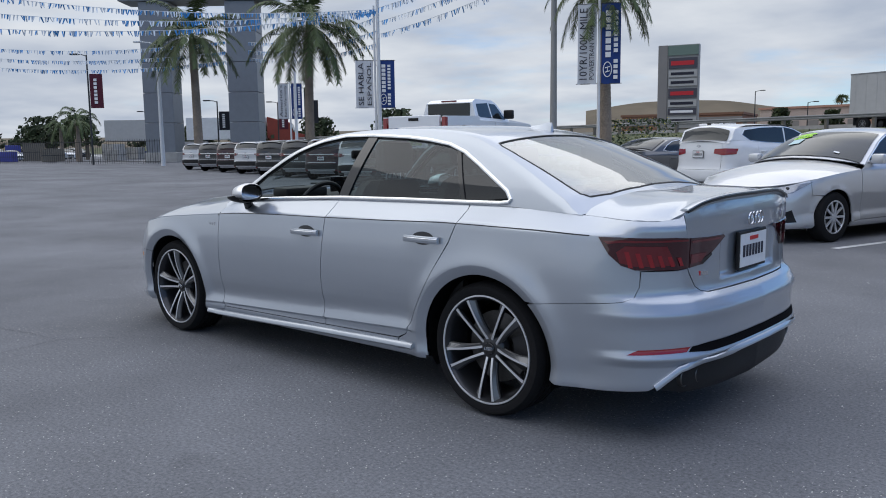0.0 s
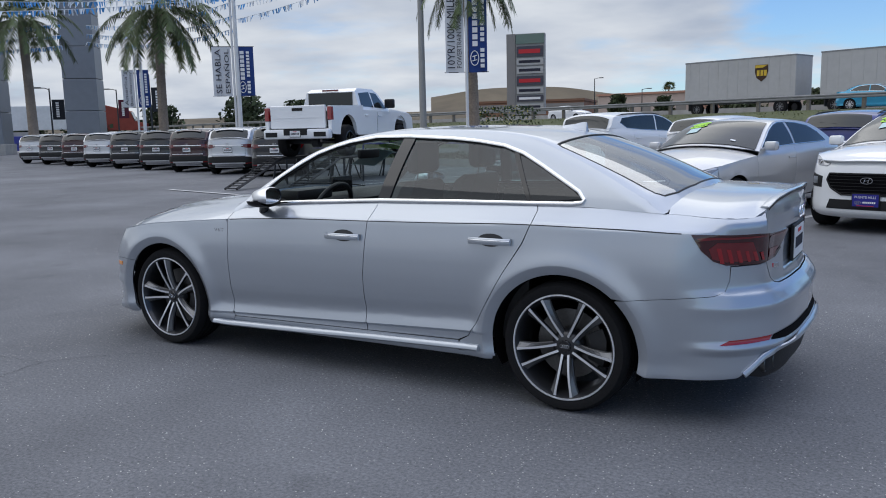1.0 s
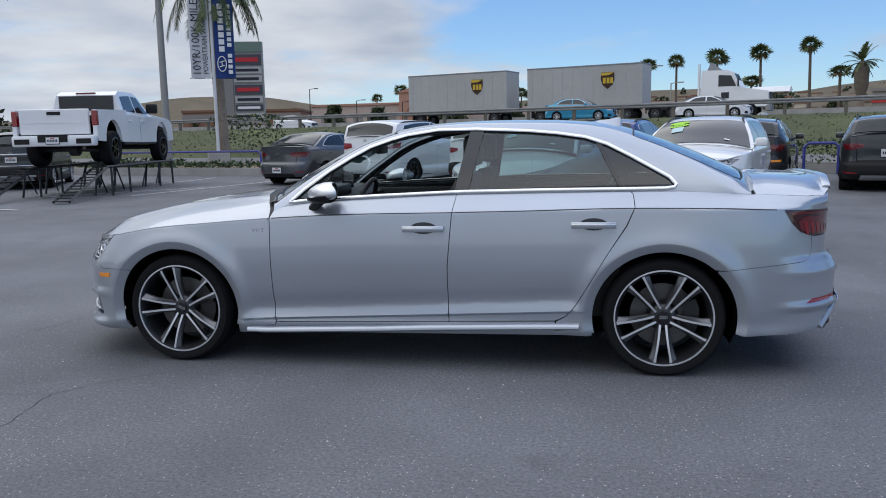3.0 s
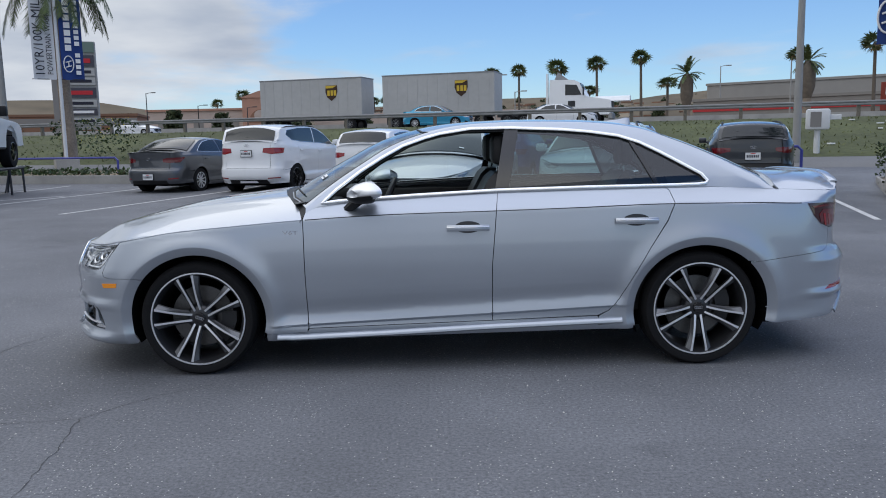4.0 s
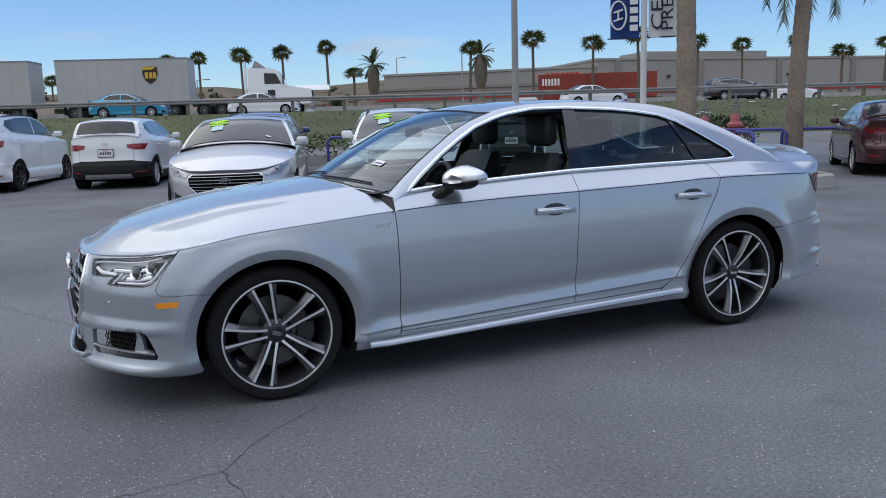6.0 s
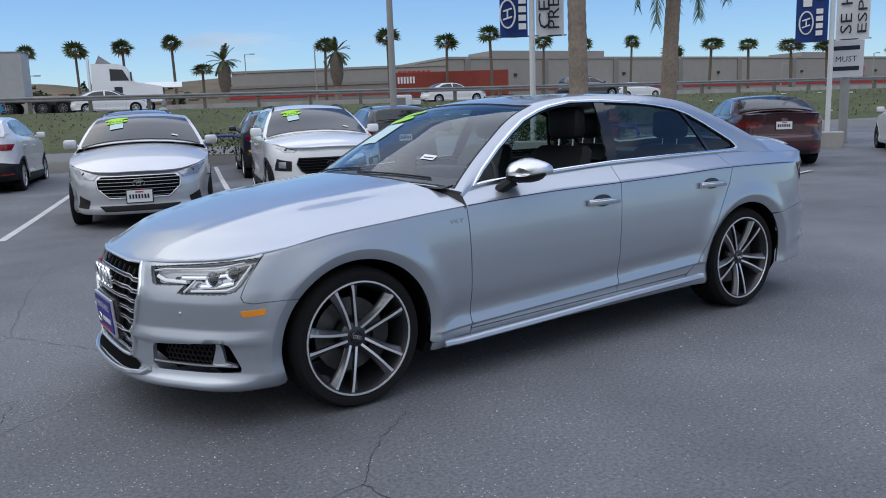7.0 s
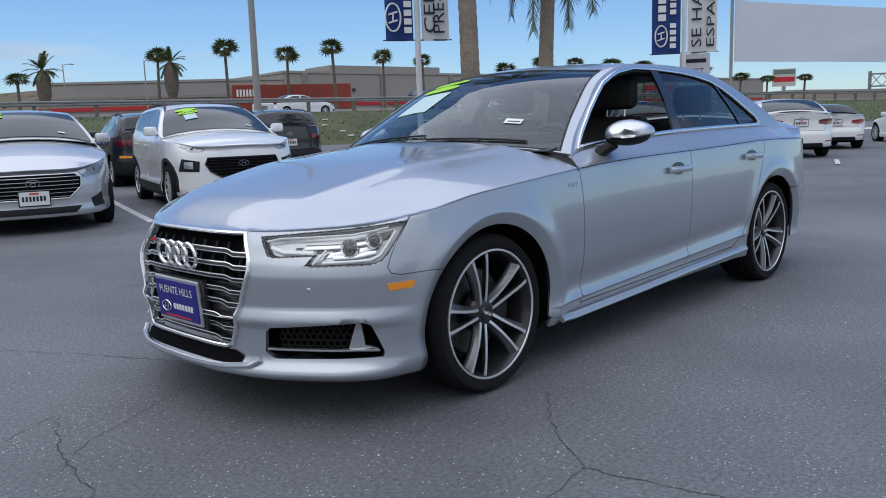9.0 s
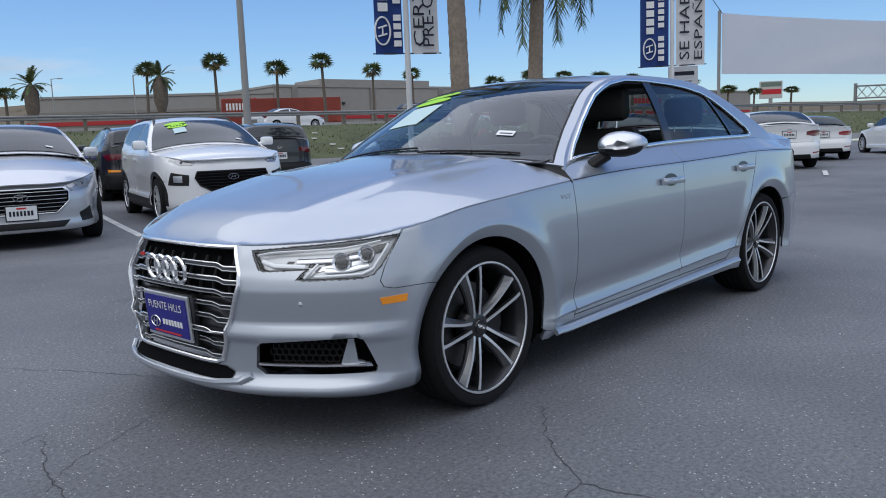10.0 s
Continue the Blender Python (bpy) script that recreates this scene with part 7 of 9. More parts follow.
    half = [(0, .648), (Tr(.59 * kw), .648), (tot - T(w1 + R + .03), .594)] + [(tot - t, z) for t, z in S.arc(w1, 43, -8, 8)] + [(Tr(.6 * kw), base + .04), (0, base + .05)]
    rb = patch("rear_bumper", half + [(-a, b) for a, b in half[::-1] if a > 0], S.rear, S.away, lowm if q["clad"] else P_, car, sz)
    low = [(-Tr(.55 * kw), .26), (Tr(.55 * kw), .26), (Tr(.50 * kw), .36), (-Tr(.50 * kw), .36)]
    patch("rear_valance", low, S.rear, S.away, "black" if not q["clad"] else "satin", car, sz, (), .01, .005)
    # nose dressing
    gr = patch("grille", q["grille"], S.ring, S.away, "dark", car, .08, (), .0, .006, "black grille with bright slats")
    gz = [z for _, z in q["grille"]]
    dd = dense(q["grille"], .06)
    Pp, N = normals(S.ring, [p[0] for p in dd], [p[1] for p in dd], S.away)
    ribbon("grille_frame", Pp + N * .006, N, .02, .008, q.get("gframe", "chrome"), gr, closed=True)
    for k in range(6):
        z = min(gz) + (max(gz) - min(gz)) * (k + .6) / 6.4
        wv = max(a for a, b in dense(q["grille"], .01) if abs(b - z) < .02) - .03
        Pp, N = normals(S.ring, np.linspace(-wv, wv, 9), [z] * 9, S.away)
        ribbon("grille_slat", Pp + N * .004, N, .007, .006, "black" if q["clad"] else "satin", gr)
    patch("lower_grille", q["low"], S.ring, S.away, "black", car, .08, (), .0, .005)
    fx = lambda z: float(S.ring(np.array([.001]), np.array([z]))[0, 0])
    oval_logo(car, pose(fx(q["emblem"]) - .012, 0, q["emblem"], 0, 0, -90), .14, .075)
    if not back_only:
        plate(car, pose(fx(q["plate_f"]) - .010, 0, q["plate_f"], 0, 0, -90), seed=len(label), face="blue_plate" if dealer_front else "plate_white", dealer=dealer_front)
    bx = lambda z: float(S.rear(np.array([.001]), np.array([z]))[0, 0])
    plate(car, pose(bx(q["plate_r"]) + .008, 0, q["plate_r"], 0, 0, 90), seed=len(label) + 5)
    oval_logo(car, pose(bx(q["emblem_r"]) + .008, 0, q["emblem_r"], 0, 0, 90), .12, .06)
    if sticker:
        for cx, cy, a, b, mt in ((ws1 - .10, .34, .05, .16, "lime"), (ws1 - .21, .33, .06, .15, "lime"), (ws1 - .36, .33, .075, .09, "paper_blue")):
            el = [(cx + a * math.sin(v * math.tau / 16), cy + b * math.cos(v * math.tau / 16)) for v in range(16)] if mt == "lime" else [(cx - a, cy - b), (cx - a, cy + b), (cx + a, cy + b), (cx + a, cy - b)]
            patch("window_sticker", el, S.top, S.up, mt, screen, .04, (), 0, .021)
        for k in range(5):
            patch("sticker_lettering", [(ws1 - .225, .23 + k * .045), (ws1 - .195, .23 + k * .045), (ws1 - .195, .255 + k * .045), (ws1 - .225, .255 + k * .045)], S.top, S.up, "black_ink", screen, .04, (), 0, .0235)
        patch("window_label", [(ws0 + .13, -.50), (ws0 + .16, -.50), (ws0 + .16, -.42), (ws0 + .13, -.42)], S.top, S.up, "paper", screen, .04, (), 0, .021)
    if q.get("wiper"):
        part("rear_wiper", tubem([(rs1 - .03, .0, float(S.ztop(np.array(rs1 - .03), np.array(0.))) + .02), (rs1 - .08, -.35, float(S.ztop(np.array(rs1 - .08), np.array(.35))) + .02)], .01, 5), "black", car)
    if q.get("strip"):
        for z, w, dpt, wd in ((1.02, .56, .012, .03), (.70, .62, .012, .022), (.40, .60, .016, .06)):
            rs_ = np.linspace(-Tr(w), Tr(w), 13)
            Pp, N = normals(S.rear, rs_, [z] * 13, S.away)
            ribbon("tail_strip", Pp + N * .004, N, wd, dpt, "satin", car)
        ribbon("roof_spoiler", [(rs0 + .02, y, float(S.ztop(np.array(rs0), np.array(y))) + .012) for y in np.linspace(-.5, .5, 9)], [(0.25, 0, 1)] * 9, .16, .02, P_, car)
    part("underbody", boxm(xf + .3, -.7, .2, xr - .3, .7, .32), "dark", car)
    part("inner_body", boxm(w0 + R + .02, -.74, .3, w1 - R - .02, .74, .85), "dark", car)
    part("engine_bay", boxm(xf + .28, -.45, .3, w0 + R, .45, .62), "dark", car)
    part("boot_box", boxm(w1 - R, -.45, .3, xr - .25, .45, .85), "dark", car)
    ty = q["W"] / 2 - .125
    wa = plain_wheel(car, pose(w0, -ty, q["r"]), q["r"], q["r"] * .66, .22, spokes, face)
    for x, y, a in ((w1, -ty, 0), (w0, ty, 180), (w1, ty, 180)):
        copy_thing(wa, pose(x, y, q["r"], 0, 20, a))
    return car


STALL = 17.0
# cars with their noses towards the silver sedan
x, y = lot(-2.43, 6.2 + 2.42)
road_car("sedan", "bright silver sedan with lime windscreen stickers, parked nose out", "car", "bright", variant(SEDAN, 4.86, 1.86, 1.475), sticker=True, spokes=10).matrix_basis = parked(x, y, STALL + 180)
x, y = lot(.2, 7.1 + 2.08)
road_car("small_suv", "white small SUV with black cladding and lime stickers", "car", "white", variant(SUV, 4.165, 1.80, 1.55, rail_mat="black", gframe="black"), sticker=True, dealer_front=True).matrix_basis = parked(x, y, STALL + 180)
# cars with their tails towards us, along the hedge
dark = road_car("small_suv", "black small SUV with black cladding, seen from behind", "car", "black", variant(SUV, 4.165, 1.80, 1.55, wiper=True, amber=True), spokes=8, group="cars parked along the hedge")
x, y = lot(.25, 13.3 + 2.08)
dark.matrix_basis = parked(x, y, STALL)
grey = road_car("small_suv", "charcoal small SUV with wide red tail lamps", "car", "charcoal", variant(SUV, 4.2, 1.80, 1.56, wiper=True), group="cars parked along the hedge")
x, y = lot(3.0, 13.3 + 2.08)
grey.matrix_basis = parked(x, y, STALL)
x, y = lot(-2.75, 13.2 + 2.2)
road_car("suv", "dark blue SUV with roof rails", "car", "blue", variant(SUV, 4.4, 1.83, 1.62, wiper=True), group="cars parked along the hedge").matrix_basis = parked(x, y, STALL)
x, y = lot(-5.95, 13.2 + 2.14)
road_car("crossover", "white crossover with dark lower bumper and red tail lamps", "car", "white", variant(SUV, 4.29, 1.76, 1.59, wiper=True, rails=False), tail_mat="red_bright", group="cars parked along the hedge").matrix_basis = parked(x, y, STALL)
JEEP = variant(SUV, 4.82, 1.94, 1.76, rs=(2.12, 2.28), deck=2.30, roof=[(-1.39, 1.16), (-1.21, 1.25), (-.93, 1.40), (-.55, 1.60), (-.35, 1.67), (-.1, 1.72), (.3, 1.755), (.8, 1.76), (1.4, 1.75), (1.9, 1.725), (2.07, 1.70), (2.14, 1.63), (2.21, 1.46), (2.30, 1.34), (2.43, 1.30)],
               clad=False, rear_top=1.30, wiper=True, fog=None, tumble=(.16, .20),
               tailp=[("x", 2.03, 1.15), ("y", .72, 1.16), ("y", .46, 1.15), ("y", .44, 1.04), ("y", .66, 1.00), ("x", 2.08, 1.02)], r=.385, arch=.42, plate_r=1.02, emblem_r=1.22)
x, y = lot(-8.95, 13.0 + 2.4)
road_car("suv", "white large SUV with black wheels and red tail lamps", "car", "white", JEEP, tail_mat="red_bright", face="gloss", spokes=7, group="cars parked along the hedge").matrix_basis = parked(x, y, STALL)
x, y = lot(-11.75, 12.9 + 2.43)
road_car("sedan", "metallic grey sedan with slim red tail lamps", "car", "grey", variant(SEDAN, 4.86, 1.86, 1.475, plate_r=.45, emblem_r=.90), group="cars parked along the hedge").matrix_basis = parked(x, y, STALL)
# across the aisle
x, y = ahead(11.9, 5.7, 42, 2.2)
road_car("sedan", "dark red sedan with a bright bumper strip", "car", "red", variant(SEDAN, 4.89, 1.85, 1.465), tail_mat="red_lens", group="cars across the aisle").matrix_basis = parked(x, y, 42)
x, y = ahead(16.1, 4.3, 54, 2.2)
road_car("sedan", "white sport sedan with a dark lower bumper", "car", "white", variant(SEDAN, 4.80, 1.82, 1.445, mould="gloss"), face="gloss", spokes=5, group="cars across the aisle").matrix_basis = parked(x, y, 54)
COUPE = variant(SEDAN, 4.25, 1.85, 1.315, roof=[(-.98, .90), (-.86, .96), (-.6, 1.11), (-.3, 1.24), (0, 1.30), (.3, 1.315), (.6, 1.295), (.9, 1.24), (1.3, 1.12), (1.6, 1.02), (1.8, .97), (2.0, .95)], roof_mat="gloss", rs=(.75, 1.5), mould="gloss")
coupe = road_car("coupe", "white sport coupe with a dark glass roof", "car", "white", COUPE, tail_mat="red_bright", group="cars across the aisle")
x, y = ahead(20.6, 4.9, 58, 2.0)
coupe.matrix_basis = parked(x, y, 58)
x, y = ahead(24.2, 3.0, 62, 2.0)
copy_thing(coupe, parked(x, y, 52))
# long row of SUVs at the far side
ROW = variant(SUV, 4.77, 1.89, 1.68, wiper=True, tumble=(.26, .35), strip=True, rail_mat="satin", r=.36, arch=.385)
row = [road_car("suv", "%s SUV in a row, seen from behind" % c, "car", c, ROW, group="row of parked SUVs", glass="car_glass") for c in ("black", "bright", "maroon")]
for k, u in enumerate((-20.4, -23.5, -26.7, -29.9, -33.2, -36.6, -40.2, -44.0, -47.8)):
    x, y = lot(u, 11.6)
    src = row[(0, 1, 2, 0, 0, 1, 2, 0, 1)[k]]
    m = parked(x, y, -26 + (k % 3) * 1.5)
    if k in (0, 1, 2):
        row[k].matrix_basis = m
    else:
        copy_thing(src, m)

# ---- motorway: guard rail, lorries, cars ----
M.update(
    trailer=mat("grey_trailer", (0.43, 0.43, 0.42), 0.6, grain=0.05, grain_scale=3, stain=0.08, stain_scale=.4),
    brown=mat("brown_shield", (0.045, 0.02, 0.008), 0.5), gold=mat("gold_shield", (0.62, 0.42, 0.04), 0.5),
    wall_grey=mat("warm_grey_wall", (0.30, 0.29, 0.275), 0.85, grain=0.05, grain_scale=.8, stain=0.08, stain_scale=.05),
    wall_dark=mat("dark_grey_wall", (0.23, 0.22, 0.21), 0.85, grain=0.05, grain_scale=.8),
    red_band=mat("red_band", (0.42, 0.03, 0.035), 0.6), sign_red=mat("sign_red", (0.5, 0.02, 0.03), 0.5), sign_blue=mat("sign_blue", (0.02, 0.08, 0.35), 0.5),
    pink=mat("salmon_stucco", (0.42, 0.24, 0.18), 0.9, grain=0.06, grain_scale=1), pink_pale=mat("pale_stucco", (0.46, 0.38, 0.34), 0.9, grain=0.06, grain_scale=1),
    container=mat("red_container", (0.25, 0.045, 0.03), 0.6, grain=0.08, grain_scale=2, stain=0.12, stain_scale=.5),
    pillar=mat("blue_grey_cladding", (0.20, 0.215, 0.24), 0.45, 0.3, grain=0.05, grain_scale=2, stain=0.06, stain_scale=.2),
    pole_white=mat("white_pole", (0.66, 0.67, 0.68), 0.5, grain=0.06, grain_scale=3, stain=0.1, stain_scale=.8),
    pole_grey=mat("grey_pole", (0.30, 0.30, 0.29), 0.6, grain=0.08, grain_scale=3), pole_dark=mat("dark_pole", (0.03, 0.032, 0.035), 0.5),
    cloth_white=mat("white_banner_cloth", (0.62, 0.63, 0.65), 0.9, grain=0.05, grain_scale=30, stain=0.06, stain_scale=1),
    cloth_blue=mat("blue_banner_cloth", (0.018, 0.05, 0.20), 0.85, grain=0.05, grain_scale=30, stain=0.08, stain_scale=1),
    cloth_dark=mat("dark_banner_cloth", (0.02, 0.022, 0.028), 0.85), cloth_maroon=mat("maroon_banner_cloth", (0.09, 0.015, 0.03), 0.85),
    sheet_cloth=mat("grey_sheet_cloth", (0.70, 0.71, 0.73), 0.9, grain=0.04, grain_scale=20, stain=0.06, stain_scale=.8),
    pen_white=mat("pennant_white", (0.72, 0.77, 0.82), 0.5, island=0.2), pen_blue=mat("pennant_blue", (0.05, 0.26, 0.58), 0.5, island=0.35),
    hydrant=mat("red_hydrant", (0.40, 0.11, 0.12), 0.5, grain=0.08, grain_scale=20, stain=0.15, stain_scale=6), rail_blue=mat("blue_rail", (0.05, 0.06, 0.28), 0.45),
    hill=mat("brown_hill", (0.125, 0.10, 0.065), 0.95, grain=0.25, grain_scale=.03, stain=0.3, stain_scale=.008), house=mat("pale_house", (0.42, 0.36, 0.29), 0.9, island=0.4),
    roof_tile=mat("house_roof", (0.22, 0.12, 0.08), 0.9, island=0.3), bush=mat("dark_bush", (0.04, 0.055, 0.022), 0.8, island=0.4), steel_dark=mat("black_steel", (0.02, 0.02, 0.022), 0.5),
    green_sign=mat("green_sign", (0.14, 0.20, 0.17), 0.6), sign_panel=mat("pale_sign_panel", (0.45, 0.45, 0.44), 0.7, island=0.3), sign_dark=mat("dark_sign_panel", (0.07, 0.07, 0.09), 0.6, island=0.4))


def guard_rail(u0, u1, v, z):
    gr = thing("guard_rail", "galvanised guard rail on wooden posts along the motorway", "guard rail", LOT)
    bm = bmesh.new()
    prof = [(0, .52), (-.03, .55), (-.03, .60), (0, .635), (-.03, .67), (-.03, .72), (0, .75)]
    vl = [[bm.verts.new((u, v + dy, z + dz)) for dy, dz in prof] for u in np.linspace(u0, u1, 30)]
    for a, b in zip(vl, vl[1:]):
        for k in range(len(prof) - 1):
            bm.faces.new((a[k], b[k], b[k + 1], a[k + 1]))
    bmesh.ops.recalc_face_normals(bm, faces=bm.faces)
    part("rail", bm, "rail", gr)
    src = None
    for k in range(int((u1 - u0) / 2.6)):
        if src is None:
            src = part("post", boxm(u0 - .08, v + .02, z - .2, u0 + .08, v + .2, z + .72, .01), "post_wood", gr)
        else:
            o = src.copy()
            scene.collection.objects.link(o)
            o.location = (2.6 * k, 0, 0)
    return gr


guard_rail(-110, 110, 36.9, 1.95)
bw = boxm(-300, 64.0, 1.9, 300, 64.4, 2.75)
inlot(tagged(part("concrete_barrier", bw, "concrete"), "low concrete barrier on the far side of the motorway", "barrier", kind="structure"))


def lorry():
    """A white tractor with two pale trailers, heading along +x; origin under the tractor's front."""
    lo = thing("lorry", "white lorry tractor pulling two grey box trailers", "lorry")
    for k, x0 in enumerate((-17.0, -27.4)):
        x1 = x0 + 8.7
        tr = part("trailer", boxm(x0, -1.25, 1.15, x1, 1.25, 4.05, .04), "trailer", lo, "grey box trailer with a brown shield")
        part("roof_rail", boxm(x0 - .01, -1.265, 3.97, x1 + .01, 1.265, 4.07), "rail", tr)
        part("side_rail", boxm(x0 - .01, -1.265, 1.10, x1 + .01, 1.265, 1.22), "pole_dark", tr)
        for q in range(11):
            x = x0 + .4 + q * .79
            part("side_rib", boxm(x, -1.262, 1.25, x + .03, -1.25, 3.95), "trailer", tr)
        sx = x0 + 6.2
        sh = [(sx - .48, 3.5), (sx + .48, 3.5), (sx + .5, 3.0), (sx + .36, 2.6), (sx, 2.32), (sx - .36, 2.6), (sx - .5, 3.0)]
        part("shield", prism(bmesh.new(), sh, -1.275, -1.26), "brown", tr, "brown and gold shield sign")
        part("shield_band", prism(bmesh.new(), [(sx - .47, 3.48), (sx + .47, 3.48), (sx + .1, 3.3), (sx - .47, 3.28)], -1.285, -1.275), "gold", tr)
        for q, w in ((-.34, .2), (-.06, .2), (.2, .2)):
            part("shield_mark", boxm(sx + q, -1.285, 2.72, sx + q + w, -1.275, 3.12), "gold", tr)
        part("underframe", boxm(x0 + .5, -.5, .85, x1 - .4, .5, 1.12), "pole_dark", tr)
        for wx in (x0 + 1.0, x0 + 7.6):
            for sy in (-1.05, 1.05):
                plain_wheel(tr, pose(wx, sy, .50, 0, 0, 0 if sy < 0 else 180), .50, .28, .3, 8, "rail")
        part("mud_flap", boxm(x0 + .3, -1.2, .4, x0 + .34, -.6, 1.1), "pole_dark", tr)
    cab = part("cab", prism(bmesh.new(), [(-5.2, .75), (-.15, .75), (0, 1.0), (-.05, 1.75), (-1.75, 2.05), (-2.25, 3.05), (-2.6, 3.2), (-4.3, 3.25), (-4.4, .8)], -1.15, 1.15), "white_plastic", lo, "white bonneted cab")
    part("side_window", prism(bmesh.new(), [(-3.2, 2.15), (-2.05, 2.15), (-2.4, 2.85), (-3.2, 2.9)], -1.165, 1.165), "car_glass", cab)
    part("windscreen", prism(bmesh.new(), [(-1.86, 2.12), (-2.26, 2.98), (-2.21, 3.0), (-1.80, 2.12)], -1.0, 1.0), "car_glass", cab)
    part("door_mark", boxm(-3.0, -1.17, 1.35, -2.5, -1.15, 1.75), "pole_dark", cab)
    part("wing", prism(bmesh.new(), [(-1.9, .95), (-1.7, 1.25), (-1.2, 1.32), (-.7, 1.25), (-.45, .95)], -1.2, 1.2), "white_plastic", cab)
    part("bumper", boxm(-.2, -1.15, .45, .08, 1.15, .85, .04), "pole_grey", cab)
    part("radiator", boxm(-.05, -.6, .95, .03, .6, 1.7, .03), "pole_dark", cab)
    part("fuel_tank", lathe(bmesh.new(), [(.001, -4.6), (.3, -4.6), (.3, -3.3), (.001, -3.3)], 16), "satin", cab)
    cab.children[-1].matrix_basis = pose(0, -.95, .75, 0, 0, -90)
    part("exhaust_stack", tubem([(-4.5, -.95, 1.0), (-4.5, -.95, 3.7)], .09, 10), "chrome", cab)
    part("air_deflector", prism(bmesh.new(), [(-4.2, 3.2), (-3.0, 3.2), (-3.9, 3.85)], -.04, .04), "rail", cab)
    part("mirror", boxm(-1.95, -1.45, 2.1, -1.85, -1.3, 2.7, .02), "pole_dark", cab)
    part("chassis", boxm(-8.3, -.45, .75, -4.2, .45, 1.02), "pole_dark", lo)
    for wx in (-1.2, -6.2, -7.4):
        for sy in (-1.05, 1.05):
            plain_wheel(lo, pose(wx, sy, .50, 0, 0, 0 if sy < 0 else 180), .50, .28, .3, 8, "rail")
    return lo


lorry_ob = lorry()
x, y = lot(-3.0, 53.6)
lorry_ob.matrix_basis = pose(x, y, 2.0, 0, 0, -18)

ct = thing("container_truck", "rust red container on a flat trailer on the motorway", "lorry")
cb = part("container", boxm(-6.1, -1.2, 1.1, 6.1, 1.2, 3.7, .03), "container", ct)
for k in range(38):
    part("corrugation", boxm(-5.9 + k * .31, -1.225, 1.25, -5.9 + k * .31 + .15, -1.19, 3.55), "container", cb)
bars(cb, "lettering", pose(0, -1.23, 0), [(-5.7 + k * .32, 2.55, -5.7 + k * .32 + .2, 3.25) for k in range(6)], "white_ink")
part("flat_bed", boxm(-6.2, -1.15, .85, 6.6, 1.15, 1.08), "pole_dark", ct)
for wx in (-5.0, -3.9, 5.2):
    plain_wheel(ct, pose(wx, -1.0, .5), .5, .28, .3, 8, "rail")
    plain_wheel(ct, pose(wx, 1.0, .5, 0, 0, 180), .5, .28, .3, 8, "rail")
ct.matrix_basis = pose(47.5, 67.5, 2.0, 0, 0, -30)

MOTOR = 107
x, y = lot(-13.5, 45.5)
road_car("sedan", "bright cyan fastback sedan on the motorway", "car", "cyan", variant(SEDAN, 4.6, 1.8, 1.46)).matrix_basis = parked(x, y, MOTOR, 1.98)
white_m = road_car("sedan", "white sedan on the motorway", "car", "white", variant(SEDAN, 4.7, 1.83, 1.45), group="cars on the motorway")
x, y = lot(16.5, 50)
white_m.matrix_basis = parked(x, y, MOTOR, 1.98)
for u, v in ((-46, 58), (-6.0, 49.5), (36, 58)):
    x, y = lot(u, v)
    copy_thing(white_m, parked(x, y, MOTOR, 1.99))
grey_m = road_car("hatchback", "grey hatchback on the motorway", "car", "grey", variant(SUV, 4.3, 1.8, 1.5), group="cars on the motorway")
x, y = lot(25, 46)
grey_m.matrix_basis = parked(x, y, MOTOR, 1.98)

# ---- buildings ----
def slab_house(name, label, p0, p1, depth, z0, z1, wall, category="building"):
    """A long flat-roofed block whose front runs from p0 to p1; returns the thing with local x along the front, y inwards."""
    d = Vector((p1[0] - p0[0], p1[1] - p0[1]))
    L = d.length
    ob = thing(name, label, category, pose(p0[0], p0[1], 0, 0, 0, math.degrees(math.atan2(d.y, d.x))))
    part("wall", boxm(0, 0, z0, L, depth, z1, .1), wall, ob)
    part("parapet", boxm(-.15, -.15, z1, L + .15, depth + .15, z1 + .35), wall, ob)
    return ob, L


store, L = slab_house("warehouse_store", "long grey warehouse store with a red band", (70, 100), (203, 80), 70, 1.5, 9.6, "wall_grey")
part("red_band", boxm(.5, -.12, 4.6, L - .3, .0, 5.15), "red_band", store, "red horizontal band")
for q in range(9):
    part("wall_pilaster", boxm(3 + q * 14.5, -.25, 1.5, 4.0 + q * 14.5, .0, 9.6), "wall_dark", store)
part("raised_parapet", boxm(8, -.1, 9.9, 30, 8, 10.9), "wall_grey", store)
part("raised_parapet", boxm(78, -.1, 9.9, 96, 8, 10.8), "wall_grey", store)
sg = part("shop_sign", boxm(86, -.35, 6.1, 97, -.1, 8.0), "wall_grey", store, "sign with red and blue bars")
bars(sg, "sign_lettering", pose(0, -.36, 0), [(86.5 + k * 1.45, 6.9, 86.5 + k * 1.45 + 1.1, 8.0) for k in range(7)], "sign_red", .1)
bars(sg, "sign_line", pose(0, -.36, 0), [(88, 6.2, 96, 6.6)], "sign_blue", .1)
part("entrance_canopy", boxm(20, -3.5, 4.1, 34, 0, 4.6), "wall_dark", store)
part("canopy_post", boxm(20.5, -3.3, 1.5, 20.9, -2.9, 4.1), "wall_dark", store)
part("canopy_post", boxm(33.1, -3.3, 1.5, 33.5, -2.9, 4.1), "wall_dark", store)
for q in range(5):
    part("wall_lamp", boxm(12 + q * 22, -.3, 6.9, 12.5 + q * 22, 0, 7.3), "pole_dark", store)
wing, L2 = slab_house("warehouse_store", "side wing of the grey store with a slanting red band", (43, 121), (70, 100.2), 40, 1.5, 8.6, "wall_grey")
